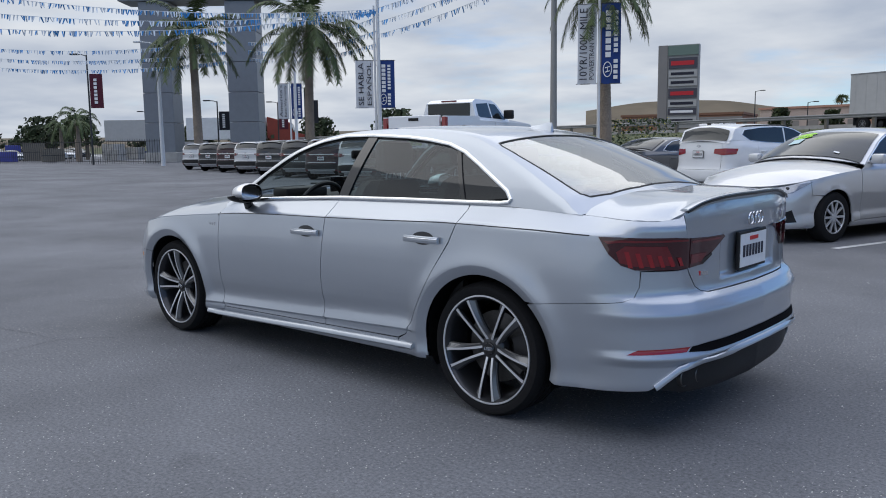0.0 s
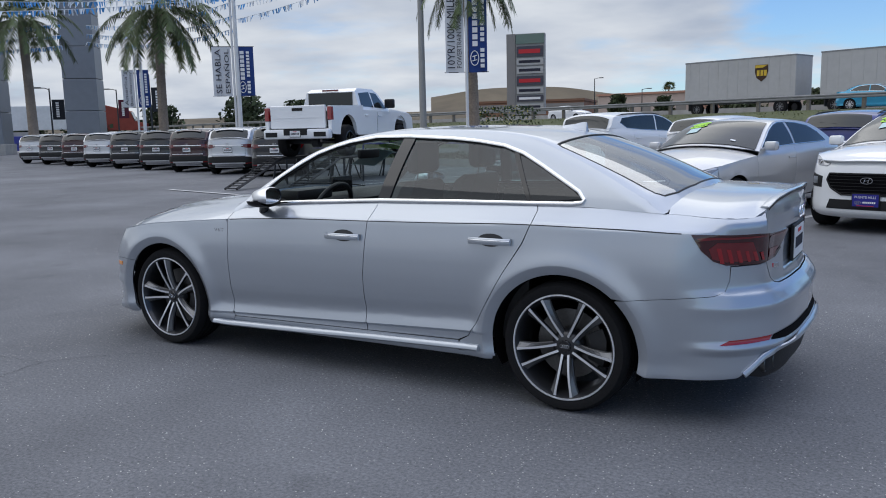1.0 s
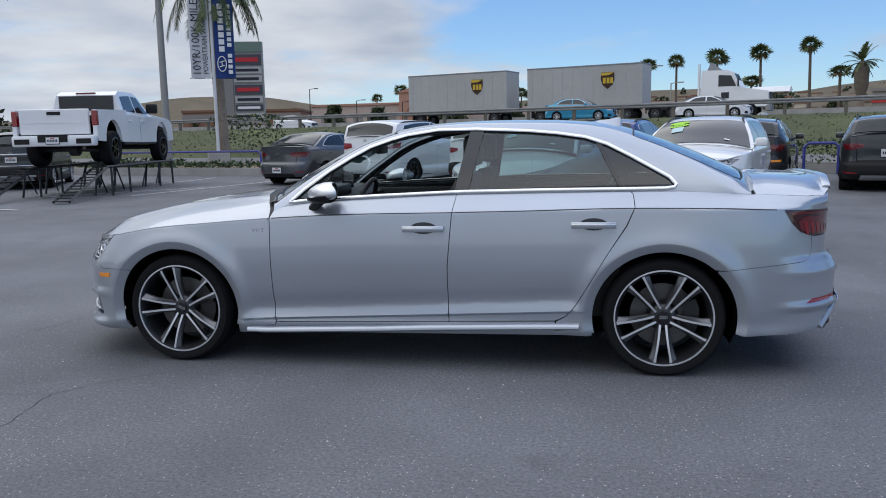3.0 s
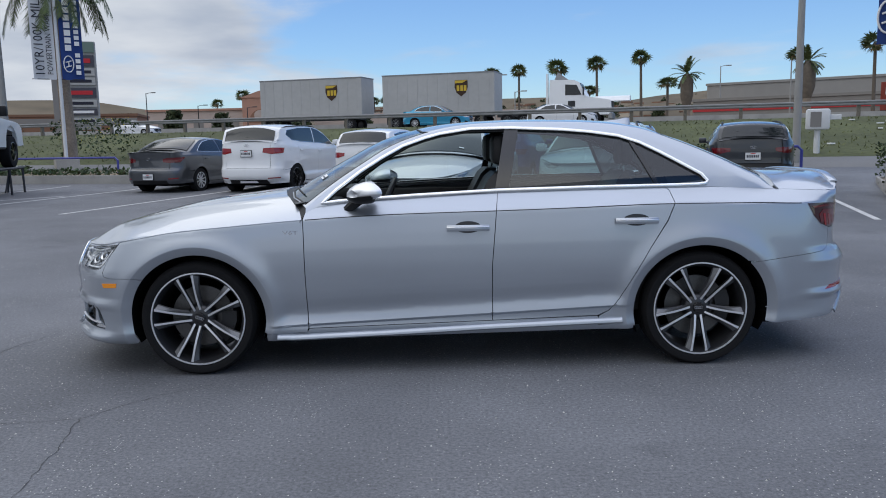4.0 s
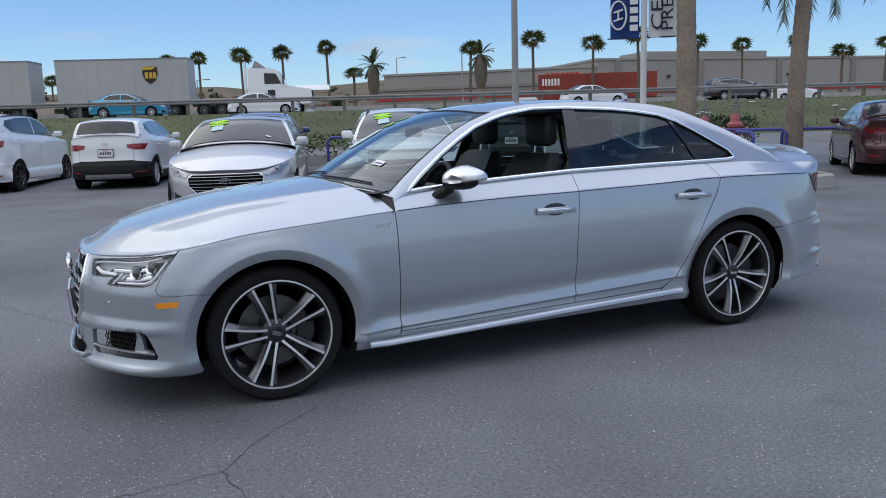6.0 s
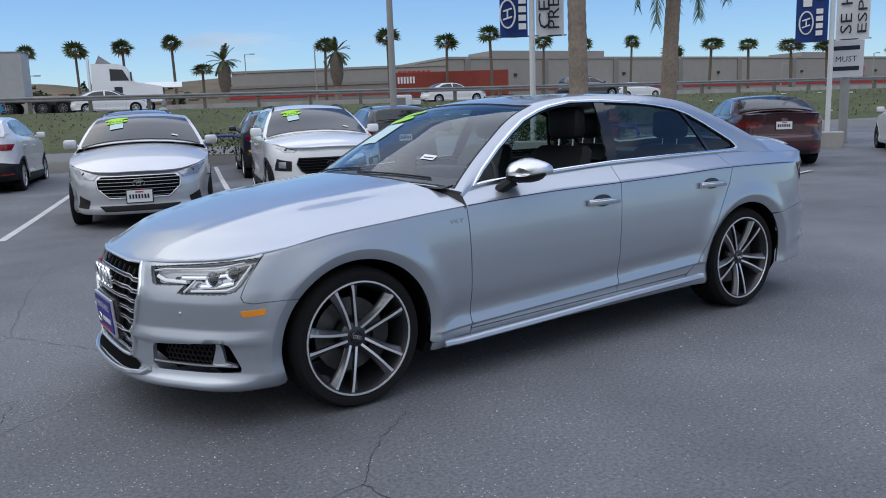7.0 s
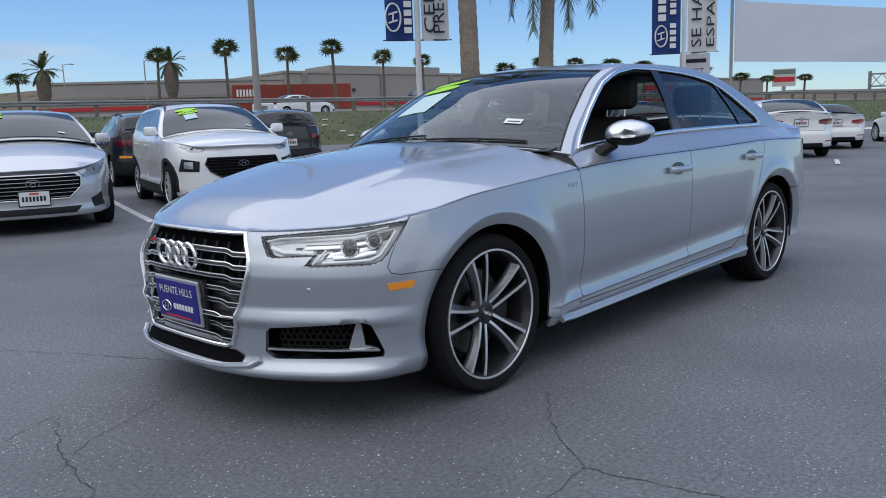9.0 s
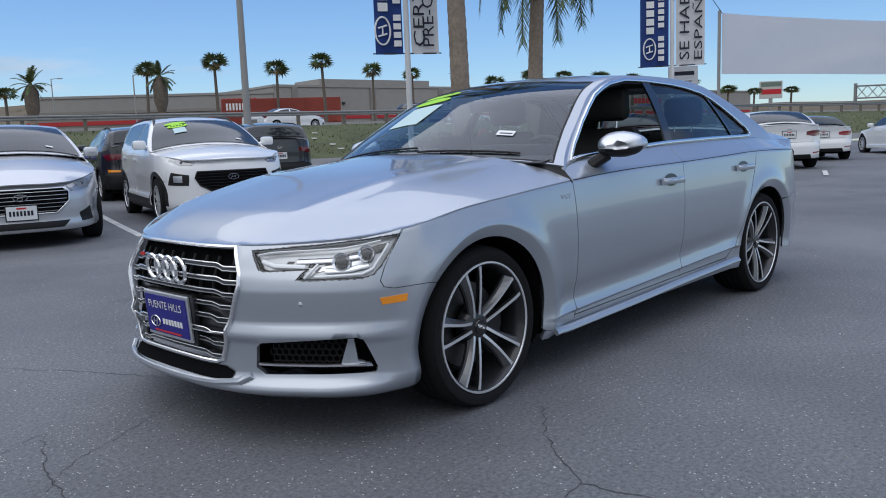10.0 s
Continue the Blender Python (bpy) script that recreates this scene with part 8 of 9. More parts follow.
part("red_band", boxm(.2, -.12, 3.8, L2, 0, 4.3), "red_band", wing)
sg = part("shop_sign", boxm(L2 - 8, -.3, 6.2, L2 - 2, -.1, 8.1), "wall_grey", wing)
bars(sg, "sign_lettering", pose(0, -.31, 0), [(L2 - 7.6 + k * .75, 7.0, L2 - 7.6 + k * .75 + .55, 8.0) for k in range(7)], "sign_red", .1)
bars(sg, "sign_line", pose(0, -.31, 0), [(L2 - 7.2, 6.3, L2 - 2.6, 6.7)], "sign_blue", .1)
low, L3 = slab_house("shop_annex", "low grey annex of the store with a red band", (36, 106), (56, 90), 12, 1.5, 5.6, "wall_dark")
part("red_band", boxm(0, -.1, 4.2, L3, 0, 4.7), "red_band", low)
bistro, L4 = slab_house("restaurant", "pale stucco restaurant with a salmon tower", (-55, 152), (-29, 150), 18, 1.5, 7.4, "pink_pale")
part("cornice", boxm(-.3, -.3, 7.4, L4 + .3, 0, 7.8), "pink", bistro)
tw = part("tower", boxm(L4 - 7, -1.2, 1.5, L4, 8, 9.6, .1), "pink", bistro, "salmon stucco entrance tower")
part("tower_gable", prism(bmesh.new(), [(L4 - 7.4, 9.6), (L4 + .4, 9.6), (L4 - 3.5, 10.9)], -1.4, 8.2), "pink", tw)
part("tower_arch", prism(bmesh.new(), [(L4 - 3.5 + 2.2 * math.cos(a * math.pi / 12), 5.0 + 2.4 * math.sin(a * math.pi / 12)) for a in range(13)], -1.32, -1.2), "roof_tile", tw)
part("tower_emblem", prism(bmesh.new(), [(L4 - 3.5 + 1.2 * math.cos(a * math.tau / 16), 6.3 + 1.0 * math.sin(a * math.tau / 16)) for a in range(16)], -1.4, -1.3), "pink_pale", tw)
for q in range(5):
    part("window", boxm(2 + q * 3.5, -.05, 3.0, 4 + q * 3.5, .02, 5.2), "wall_dark", bistro)
pinkb, L5 = slab_house("shop", "long low salmon shop building far off", (-24, 160), (24, 150), 16, 1.5, 6.3, "pink_pale")
part("cornice", boxm(-.2, -.2, 5.9, L5 + .2, 0, 6.4), "pink", pinkb)
farb, L6 = slab_house("shop", "low dark shop roofs beyond the motorway", (-62, 112), (-44, 116), 14, 1.5, 5.5, "roof_tile")
part("fascia", boxm(0, -.2, 4.4, L6, 0, 5.2), "wall_dark", farb)

# sign tower
st = thing("sign_tower", "tall grey tower with shop sign panels", "sign", pose(-41.3, 84.2, 0, 0, 0, 16))
part("column", boxm(-.2, 0, 1.5, .9, 1.2, 12.6, .05), "wall_dark", st)
part("body", boxm(.9, .1, 3.0, 4.4, 1.1, 12.6, .05), "pole_grey", st)
part("header", boxm(.95, -.05, 11.4, 4.35, .1, 12.5), "green_sign", st)
for k, (z, h, mt) in enumerate(((9.9, 1.2, "sign_dark"), (8.9, .8, "sign_panel"), (7.9, .8, "sign_panel"), (6.5, 1.1, "sign_dark"), (5.5, .8, "sign_panel"), (4.6, .7, "sign_dark"), (3.6, .7, "sign_panel"))):
    pn = part("panel", boxm(1.05, -.05, z, 4.25, .1, z + h), mt, st)
    bars(pn, "panel_bar", pose(0, -.06, 0), [(1.3, z + h * .3, 3.9, z + h * .7)], "sign_red" if k in (0, 3) else "white_ink" if mt == "sign_dark" else "black_ink", .02)
# small billboard and gantry, far right
bb = thing("billboard", "small roadside sign with green and orange panels", "sign", pose(150, 55, 0, 0, 0, -60))
part("panel", boxm(-2.0, -.3, 6.0, 2.0, .3, 9.2, .05), "sign_panel", bb)
part("post", boxm(-.3, -.3, 1.5, .3, .3, 6.0), "pole_grey", bb)
bars(bb, "panel_bar", pose(0, -.31, 0), [(-1.8, 8.2, 1.8, 9.0)], "green_sign", .03)
bars(bb, "panel_bar", pose(0, -.31, 0), [(-1.8, 6.8, 1.8, 7.7)], "sign_red", .03)
ga = thing("sign_gantry", "grey lattice sign gantry over the motorway", "gantry", pose(128, 34, 0, 0, 0, -58))
gbm = bmesh.new()
for z in (4.6, 6.4):
    for yy in (0, 1.0):
        tube(gbm, [(0, yy, z), (24, yy, z)], .10, 6)
for k in range(16):
    tube(gbm, [(k * 1.5, 0, 4.6), (k * 1.5 + 1.5, 0, 6.4)], .06, 5)
    tube(gbm, [(k * 1.5 + 1.5, 0, 4.6), (k * 1.5, 0, 6.4)], .06, 5)
part("truss", gbm, "rail", ga)
part("column", tubem([(0, .5, 1.5), (0, .5, 6.8)], .25, 8), "rail", ga)
part("column", tubem([(24, .5, 1.5), (24, .5, 6.8)], .25, 8), "rail", ga)

# ---- hills with houses ----
def ridge(name, label, az0, az1, dist, heights, seed):
    """A rolling ridge between two bearings (degrees from +y towards +x)."""
    bm = bmesh.new()
    n, m = 90, 7
    hs = pchip(np.linspace(0, 1, len(heights)), heights)
    vl = []
    for i in range(n + 1):
        a = radians(az0 + (az1 - az0) * i / n)
        col = []
        for j in range(m):
            u = j / (m - 1)
            d = dist * (1 - .30 * (1 - u))
            h = float(hs(i / n)) * u ** 1.3 * (1 + .18 * noise.noise(Vector((i * .11 + seed, j * .4, 0)))) + 1.5
            col.append(bm.verts.new((d * math.sin(a), d * math.cos(a), h)))
        vl.append(col)
    for a, b in zip(vl, vl[1:]):
        for j in range(m - 1):
            bm.faces.new((a[j], b[j], b[j + 1], a[j + 1]))
    bmesh.ops.recalc_face_normals(bm, faces=bm.faces)
    tagged(part(name, bm, "hill", smooth=True), label, kind="structure")
    return hs


ridge("hills", "far brown hills with houses", -32, 34, 950, (36, 44, 46, 34, 24, 24, 34, 42, 44, 44, 38, 48, 52, 44, 30, 26), 1)
ridge("far_hills", "hazy brown hills on the horizon", 30, 95, 1300, (40, 36, 30, 26, 30, 20, 14), 5)
ridge("far_hills", "hazy brown hills on the horizon", -110, -30, 1400, (14, 18, 20, 28, 36), 9)
rnd = random.Random(21)
hv, hf, rv, rf = bmesh.new(), None, bmesh.new(), None
for _ in range(260):
    a, d = radians(rnd.uniform(-6, 26)), rnd.uniform(560, 900)
    u = (d / 950 - .70) / .30
    h = 40 * max(u, 0) ** 1.3
    w = rnd.uniform(5, 11)
    mm = Matrix.Translation((d * math.sin(a), d * math.cos(a), h)) @ Matrix.Rotation(rnd.uniform(0, 3), 4, "Z")
    box(hv, -w / 2, -4, 0, w / 2, 4, 5.5, m=mm)
    box(rv, -w / 2 - .5, -4.5, 5.5, w / 2 + .5, 4.5, 6.8, m=mm)
tagged(part("hillside_houses", hv, "house"), "pale houses scattered over the hillside", "houses", kind="stuff")
tagged(part("house_roofs", rv, "roof_tile"), "brown roofs of hillside houses", "roofs", kind="stuff")


def bush_mass(name, label, spots, count, size, seed, material="bush"):
    """Far trees: many small leaf clumps about each spot (x, y, z, radius, height)."""
    rnd = random.Random(seed)
    verts, faces = [], []
    for x, y, z, r, h in spots:
        for _ in range(count):
            a, q = rnd.uniform(0, math.tau), rnd.random() ** .5
            k = rnd.random()
            rr = r * q * (1 - .55 * k) * rnd.uniform(.7, 1.15)
            p = Vector((x + rr * math.cos(a), y + rr * math.sin(a), z + h * (.1 + .9 * k)))
            n = Vector((rnd.gauss(0, 1), rnd.gauss(0, 1), rnd.gauss(0, 1))).normalized()
            s = n.orthogonal().normalized() * size * rnd.uniform(.5, 1.3)
            t = n.cross(s)
            o = len(verts)
            verts += [p - s, p + t * .7, p + s, p - t * .7]
            faces.append((o, o + 1, o + 2, o + 3))
    me = bpy.data.meshes.new(name)
    me.from_pydata([tuple(v) for v in verts], [], faces)
    me.materials.append(M[material])
    return tagged(new(name, me), label, "trees", kind="stuff")


spots = []
for _ in range(210):
    a, d = radians(rnd.uniform(-12, 30)), rnd.uniform(480, 930)
    u = max((d / 950 - .70) / .30, 0)
    spots.append((d * math.sin(a), d * math.cos(a), 40 * u ** 1.3, rnd.uniform(4, 11), rnd.uniform(5, 12)))
bush_mass("hillside_trees", "dark trees scattered over the hillside", spots, 60, 1.6, 3)
spots = [(-60 + 7 * k + rnd.uniform(-2, 2), 118 + rnd.uniform(-6, 6), 1.5, rnd.uniform(2, 4), rnd.uniform(2.5, 5)) for k in range(9)]
spots += [(-28 + 9 * k + rnd.uniform(-3, 3), 175 + rnd.uniform(-8, 8), 1.5, rnd.uniform(2, 5), rnd.uniform(3, 7)) for k in range(10)]
spots += [(70 + 6 * k, 88 - 2.2 * k, 1.6, 1.2, 1.5) for k in range(14)]
spots += [(-70 - 5 * k, 82 - 4 * k + rnd.uniform(-5, 5), 1.5, rnd.uniform(3, 5), rnd.uniform(3, 5)) for k in range(12)]
bush_mass("far_trees", "dark shrubs and trees beyond the motorway", spots, 800, .34, 4)

# ---- palms ----
def fan_palm(seed, high=10.0, crown=1.35, dead=.5):
    """A tall fan palm: thin trunk, round crown of fan leaves, dry skirt. Base at the origin."""
    rnd = random.Random(seed)
    ob = thing("palm", "tall thin fan palm beyond the motorway", "palm", group="far fan palms")
    lean = rnd.uniform(-.25, .25)
    part("trunk", tubem([(0, 0, 0), (lean * .3, 0, high * .4), (lean, 0, high)], [.20, .155, .13], 8), "trunk_far", ob)
    for nm, mt, n, e0, e1, ln in (("crown", "frond", 44, -42, 85, crown * 1.12), ("dry_skirt", "frond_dry", int(18 * dead + 4), -80, -35, crown * .8)):
        verts, faces = [], []
        for _ in range(n):
            a, e = rnd.uniform(0, math.tau), radians(rnd.uniform(e0, e1))
            d = Vector((math.cos(a) * math.cos(e), math.sin(a) * math.cos(e), math.sin(e)))
            side = d.cross(Vector((0, 0, 1))).normalized()
            up = side.cross(d)
            roll = rnd.uniform(-1.3, 1.3)
            side = side * math.cos(roll) + up * math.sin(roll)
            o = Vector((lean, 0, high))
            hub = o + d * ln * rnd.uniform(.22, .50)
            L = ln * rnd.uniform(.48, .66)
            b0 = len(verts)
            verts.append(tuple(hub))
            m = 11
            for k in range(m):
                q = radians(-75 + 150 * k / (m - 1))
                tip = hub + (d * math.cos(q) + side * math.sin(q)) * L * (1 if k % 2 == 0 else .42) + Vector((0, 0, -.22 * L * rnd.uniform(.4, 1.4) * (1 if k % 2 == 0 else .3)))
                verts.append(tuple(tip))
            for k in range(m - 1):
                faces.append((b0, b0 + 1 + k, b0 + 2 + k))
            b0 = len(verts)
            w = side * .02
            verts += [tuple(o - w), tuple(o + w), tuple(hub)]
            faces.append((b0, b0 + 1, b0 + 2))
        me = bpy.data.meshes.new(nm)
        me.from_pydata(verts, [], faces)
        me.materials.append(M[mt])
        c = new(nm, me)
        c.parent = ob
    return ob


def feather_palm(name, label, base, high, n_fronds, length, seed, r=.19, lean=(0, 0), droop=1.0, ringed=True):
    """A feather palm: ringed trunk, long arching fronds with hanging leaflets."""
    rnd = random.Random(seed)
    ob = thing(name, label, "palm", pose(*base))
    pts, rad = [], []
    n = int(high / .11) if ringed else 14
    for k in range(n + 1):
        u = k / n
        pts.append((lean[0] * u * u, lean[1] * u * u, high * u))
        rad.append(r * (1.22 - .35 * u ** .5) * (1.035 if k % 2 else .985) if ringed else r * (1.2 - .4 * u))
    part("trunk", tubem(pts, rad, 14), "trunk", ob, "ringed grey-brown trunk", smooth=True)
    top = Vector((lean[0], lean[1], high))
    part("crown_shaft", tubem([top, top + Vector((0, 0, .7))], [r * .9, r * .45], 10), "frond", ob, smooth=True)
    for f in range(n_fronds):
        az, el = f * 2.39996 + rnd.uniform(-.2, .2), radians(rnd.uniform(-15, 75) if f > n_fronds * .3 else rnd.uniform(-40, 10))
        L = length * rnd.uniform(.8, 1.1)
        d0 = Vector((math.cos(az) * math.cos(el), math.sin(az) * math.cos(el), math.sin(el)))
        p, d = top + Vector((0, 0, .45)), d0
        rach = [p.copy()]
        m = 16
        for k in range(m):
            d = (d + Vector((0, 0, -.105 * droop * (1 + k * .09)))).normalized()
            p = p + d * L / m
            rach.append(p.copy())
        verts, faces = [], []
        w = .02
        for k in range(m):
            sd = (rach[k + 1] - rach[k]).cross(Vector((0, 0, 1)))
            sd = sd.normalized() * w if sd.length > 1e-4 else Vector((w, 0, 0))
            b0 = len(verts)
            verts += [tuple(rach[k] - sd), tuple(rach[k] + sd), tuple(rach[k + 1] + sd * .8), tuple(rach[k + 1] - sd * .8)]
            faces.append((b0, b0 + 1, b0 + 2, b0 + 3))
        for k in range(10, m * 4):
            q = k / (m * 4)
            i = min(int(q * m), m - 1)
            o = rach[i].lerp(rach[i + 1], q * m - i)
            dd = (rach[i + 1] - rach[i]).normalized()
            sd = dd.cross(Vector((0, 0, 1)))
            sd = sd.normalized() if sd.length > 1e-3 else Vector((1, 0, 0))
            ll = L * .20 * (1 - abs(q - .5) * 1.1) * rnd.uniform(.8, 1.2)
            for s in (-1, 1):
                tip = o + (sd * s * rnd.uniform(.5, .9) + dd * .55 + Vector((0, 0, -rnd.uniform(.35, 1.0) * droop))).normalized() * ll
                mid = o.lerp(tip, .5) + Vector((0, 0, .06 * ll))
                wv = dd * (.022 if length < 3.5 else .034)
                b0 = len(verts)
                verts += [tuple(o - wv), tuple(mid - wv), tuple(tip), tuple(mid + wv), tuple(o + wv)]
                faces += [(b0, b0 + 1, b0 + 3, b0 + 4), (b0 + 1, b0 + 2, b0 + 3)]
        me = bpy.data.meshes.new("frond")
        me.from_pydata(verts, [], faces)
        me.materials.append(M["frond"])
        c = new("frond", me)
        c.parent = ob
    return ob


fans = [fan_palm(1), fan_palm(2, 10.0, 1.25, .9), fan_palm(3, 10.0, 1.5, .3)]
FAR = [(1.8, 169.5, 12.8), (3.7, 156.7, 12.5), (6.5, 143.5, 12.3), (8.6, 113.2, 11.5), (11.7, 103.3, 11.1), (15.5, 94.2, 10.7), (19.2, 88.6, 10.6), (22.9, 83.1, 10.7),
       (19.3, 95.0, 7.9), (24.9, 80.3, 7.8), (33.8, 69.9, 9.5), (39.5, 66.8, 10.1), (45.7, 65.6, 9.7), (46.1, 58.4, 9.8), (67.3, 74.7, 11.0), (72.0, 72.0, 10.5), (77.2, 69.1, 10.7)]
FAR2 = [(90.4, 73.3, 10.0), (86.4, 63.9, 10.1), (91.1, 61.3, 9.9), (96.3, 58.5, 9.7), (99.6, 55.4, 9.4), (105.6, 49.7, 8.7), (140.3, 59.2, 8.9), (143.9, 55.8, 8.4), (138.1, 47.2, 8.0), (-41.4, 174.0, 12.6), (-36.3, 173.3, 12.2),
        (-29.1, 152.3, 12.7), (-26.3, 151.9, 12.1)]
FAR3 = [(-25.5, 192.3, 11.5), (-23.1, 192.0, 11.1), (-14.7, 181.0, 11.6), (-12.8, 178.0, 11.0), (-10.3, 180.4, 11.3), (-7.6, 170.1, 12.1), (-5.3, 159.7, 12.2), (-3.9, 162, 11.4), (-2.4, 159.3, 12.2), (.9, 148.7, 11.7), (2.5, 148.5, 11.7), (5.7, 143.1, 11.8), (-52.9, 195.5, 12.0)]
for k, (x, y, zt) in enumerate(FAR + FAR2 + FAR3):
    s = (zt - 2.6) / 10.0
    m = pose(x, y, 1.5, 0, 0, k * 67) @ Matrix.Diagonal((1 if k < 17 else 1.25, 1 if k < 17 else 1.25, s, 1))
    src = fans[k % 3]
    if k < 3:
        src.matrix_basis = m
    else:
        o = copy_thing(src, Matrix.Identity(4))
        o.matrix_basis = m
# two pineapple-shaped date palms
for k, (x, y, h) in enumerate(((25.1, 74.4, 6.6), (32.9, 65.5, 6.9))):
    dp = feather_palm("date_palm", "date palm with a thick pineapple crown", (x, y, 1.5), h - 1.5, 22, 1.9, 40 + k, .32, droop=.35, ringed=False)
    part("boot_mass", tubem([(0, 0, h - 4.2), (0, 0, h - 3.2), (0, 0, h - 1.6), (0, 0, h - 1.0)], [.35, .62, .66, .3], 10), "trunk_far", dp, smooth=True)
# lot palms
feather_palm("palm", "grey ringed palm trunk in the kerbed island", (8.7, 8.2, .17), 6.9, 20, 3.0, 51, .185, (-.15, .1), 1.15)
feather_palm("palm", "leaning palm with hanging fronds", (13.0, 9.5, .17), 6.0, 22, 3.3, 52, .185, (.55, .1), 1.35)
feather_palm("palm", "tall feather palm beside the banner pole", (-14.6, 27.3, .3), 7.6, 34, 3.4, 53, .24, (-.3, 0), .8)
feather_palm("palm", "feather palm with long arching fronds", (-35.5, 27.6, .1), 8.2, 40, 4.6, 54, .26, (.2, 0), .62)
feather_palm("palm", "feather palm in front of the gate pillars", (-51.6, 29.6, .1), 9.2, 40, 4.8, 55, .32, (-.2, 0), .7)
for k, (x, y) in enumerate(((-92, 38), (-97, 40), (-104, 41), (-110, 47))):
    feather_palm("palm", "far bushy palm at the edge of the lot", (x, y, 0), 4.2 + k % 2, 16, 3.0, 60 + k, .25, droop=.9, ringed=False)

# ---- poles, banners, lamps ----
def flag(parent, x0, x1, z0, z1, material, label, seed, y=0.0):
    """A hanging cloth with slight waves, local x, z; returns it."""
    rnd = random.Random(seed)
    bm = bmesh.new()
    nx, nz = 8, 14
    ph = rnd.uniform(0, 6)
    wave = lambda i, j: y + .035 * math.sin(i * .9 + ph + j * .25) * (j / nz) * .8
    for side in (0, 1):
        vl = [[bm.verts.new((x0 + (x1 - x0) * i / nx, wave(i, nz - j) + side * .006, z0 + (z1 - z0) * j / nz)) for j in range(nz + 1)] for i in range(nx + 1)]
        for a, b in zip(vl, vl[1:]):
            for j in range(nz):
                bm.faces.new((a[j], b[j], b[j + 1], a[j + 1]) if side == 0 else (a[j + 1], b[j + 1], b[j], a[j]))
    return part("banner", bm, material, parent, label, smooth=True)


def turned(text, name, height, material, parent, x, z, length, y=-.05):
    """Lettering that reads upwards."""
    return writing(name, text, height, material, parent, pose(x, y, z) @ Matrix.Rotation(radians(-90), 4, "Y"), length)


def banner_pole(label, base, rz, high, z0, z1, left=None, right=None, w=.92, pole_m="pole_white", r=.07, block=True, white_right=False):
    """A pole with a white and a blue banner. left/right: lines of words on the white cloth."""
    ob = thing("banner_pole", label, "banner pole", pose(*base, 0, 0, rz))
    part("pole", tubem([(0, 0, 0), (0, 0, high)], [r, r * .8], 12), pole_m, ob, smooth=True)
    if block:
        part("concrete_base", boxm(-.42, -.42, -.05, .42, .42, .45, .03), "concrete", ob)
    for z in (z0 + .02, z1 - .02):
        part("banner_arm", tubem([(-w - .12, 0, z), (w + .12, 0, z)], .014, 6), "pole_dark", ob)
    s = 1 if white_right else -1
    wx0, wx1 = (.10, w + .06) if s > 0 else (-w - .06, -.10)
    bx0, bx1 = (-w - .06, -.10) if s > 0 else (.10, w + .06)
    wb = flag(ob, wx0, wx1, z0, z1, "cloth_white", "white banner with dark lettering", len(label))
    bb_ = flag(ob, bx0, bx1, z0, z1, "cloth_blue", "blue banner with a white oval and bars", len(label) + 3)
    H = z1 - z0
    lines = left or []
    for k, (txt, size, frac) in enumerate(lines):
        x = wx0 + (wx1 - wx0) * frac
        turned(txt, "text_line", size, "black_ink", wb, x, (z0 + z1) / 2, H * .88)
    ov = bmesh.new()
    cx, cz = (bx0 + bx1) / 2 - .14, z0 + H * .18
    tube(ov, [(cx + .17 * math.cos(a * math.tau / 24), -.055, cz + .30 * math.sin(a * math.tau / 24)) for a in range(25)], .02, 6, cap=False)
    for q in (-1, 1):
        tube(ov, [(cx - .10, -.055, cz + q * .09 - .03), (cx + .10, -.055, cz + q * .09 + .03)], .02, 6)
    tube(ov, [(cx, -.055, cz - .09), (cx, -.055, cz + .09)], .018, 6)
    part("oval_emblem", ov, "white_ink", bb_)
    bars(bb_, "name_bar", pose(cx + .02, -.05, 0), [(-.11, z0 + H * (.33 + .085 * k), .11, z0 + H * (.33 + .085 * k) + H * .065) for k in range(7)], "white_ink", .006)
    bars(bb_, "number_bar", pose(cx + .33, -.05, 0), [(-.085, z0 + H * (.06 + .066 * k), .085, z0 + H * (.06 + .066 * k) + H * .046) for k in range(13) if k != 4], "white_ink", .006)
    return ob


banner_pole("white pole with a warranty banner and a blue banner", (-14.2, 26.0, .34), 30, 8.6, 3.45, 6.75, [("10YR/100K MILE", .32, .30), ("POWERTRAIN WARRANTY", .20, .74)], w=.82)
banner_pole("white pole with a language banner and a blue banner", (-30.2, 28.2, 0), 44, 9.2, 3.5, 6.2, [("SE HABLA", .30, .30), ("ESPA\u00d1OL", .30, .74)], w=1.05, block=False)
banner_pole("white pole with a warranty slogan banner and a blue banner", (-46.6, 34.6, 0), 50, 9.4, 3.5, 6.2, [("America's", .24, .28), ("Best Warranty", .24, .72)], w=.85, block=False)
banner_pole("white pole with a pre-owned banner and a blue banner", (9.2, 10.2, .17), -34, 7.5, 2.78, 5.6, [("CERTIFIED", .26, .28), ("PRE-OWNED", .26, .62)], w=.66, white_right=True)
banner_pole("white pole with a language banner and a blue banner", (18.5, 8.5, 0), -60, 8.0, 2.9, 5.8, [("SE HABLA", .28, .30), ("ESPA\u00d1OL", .28, .74)], w=.85, white_right=True)


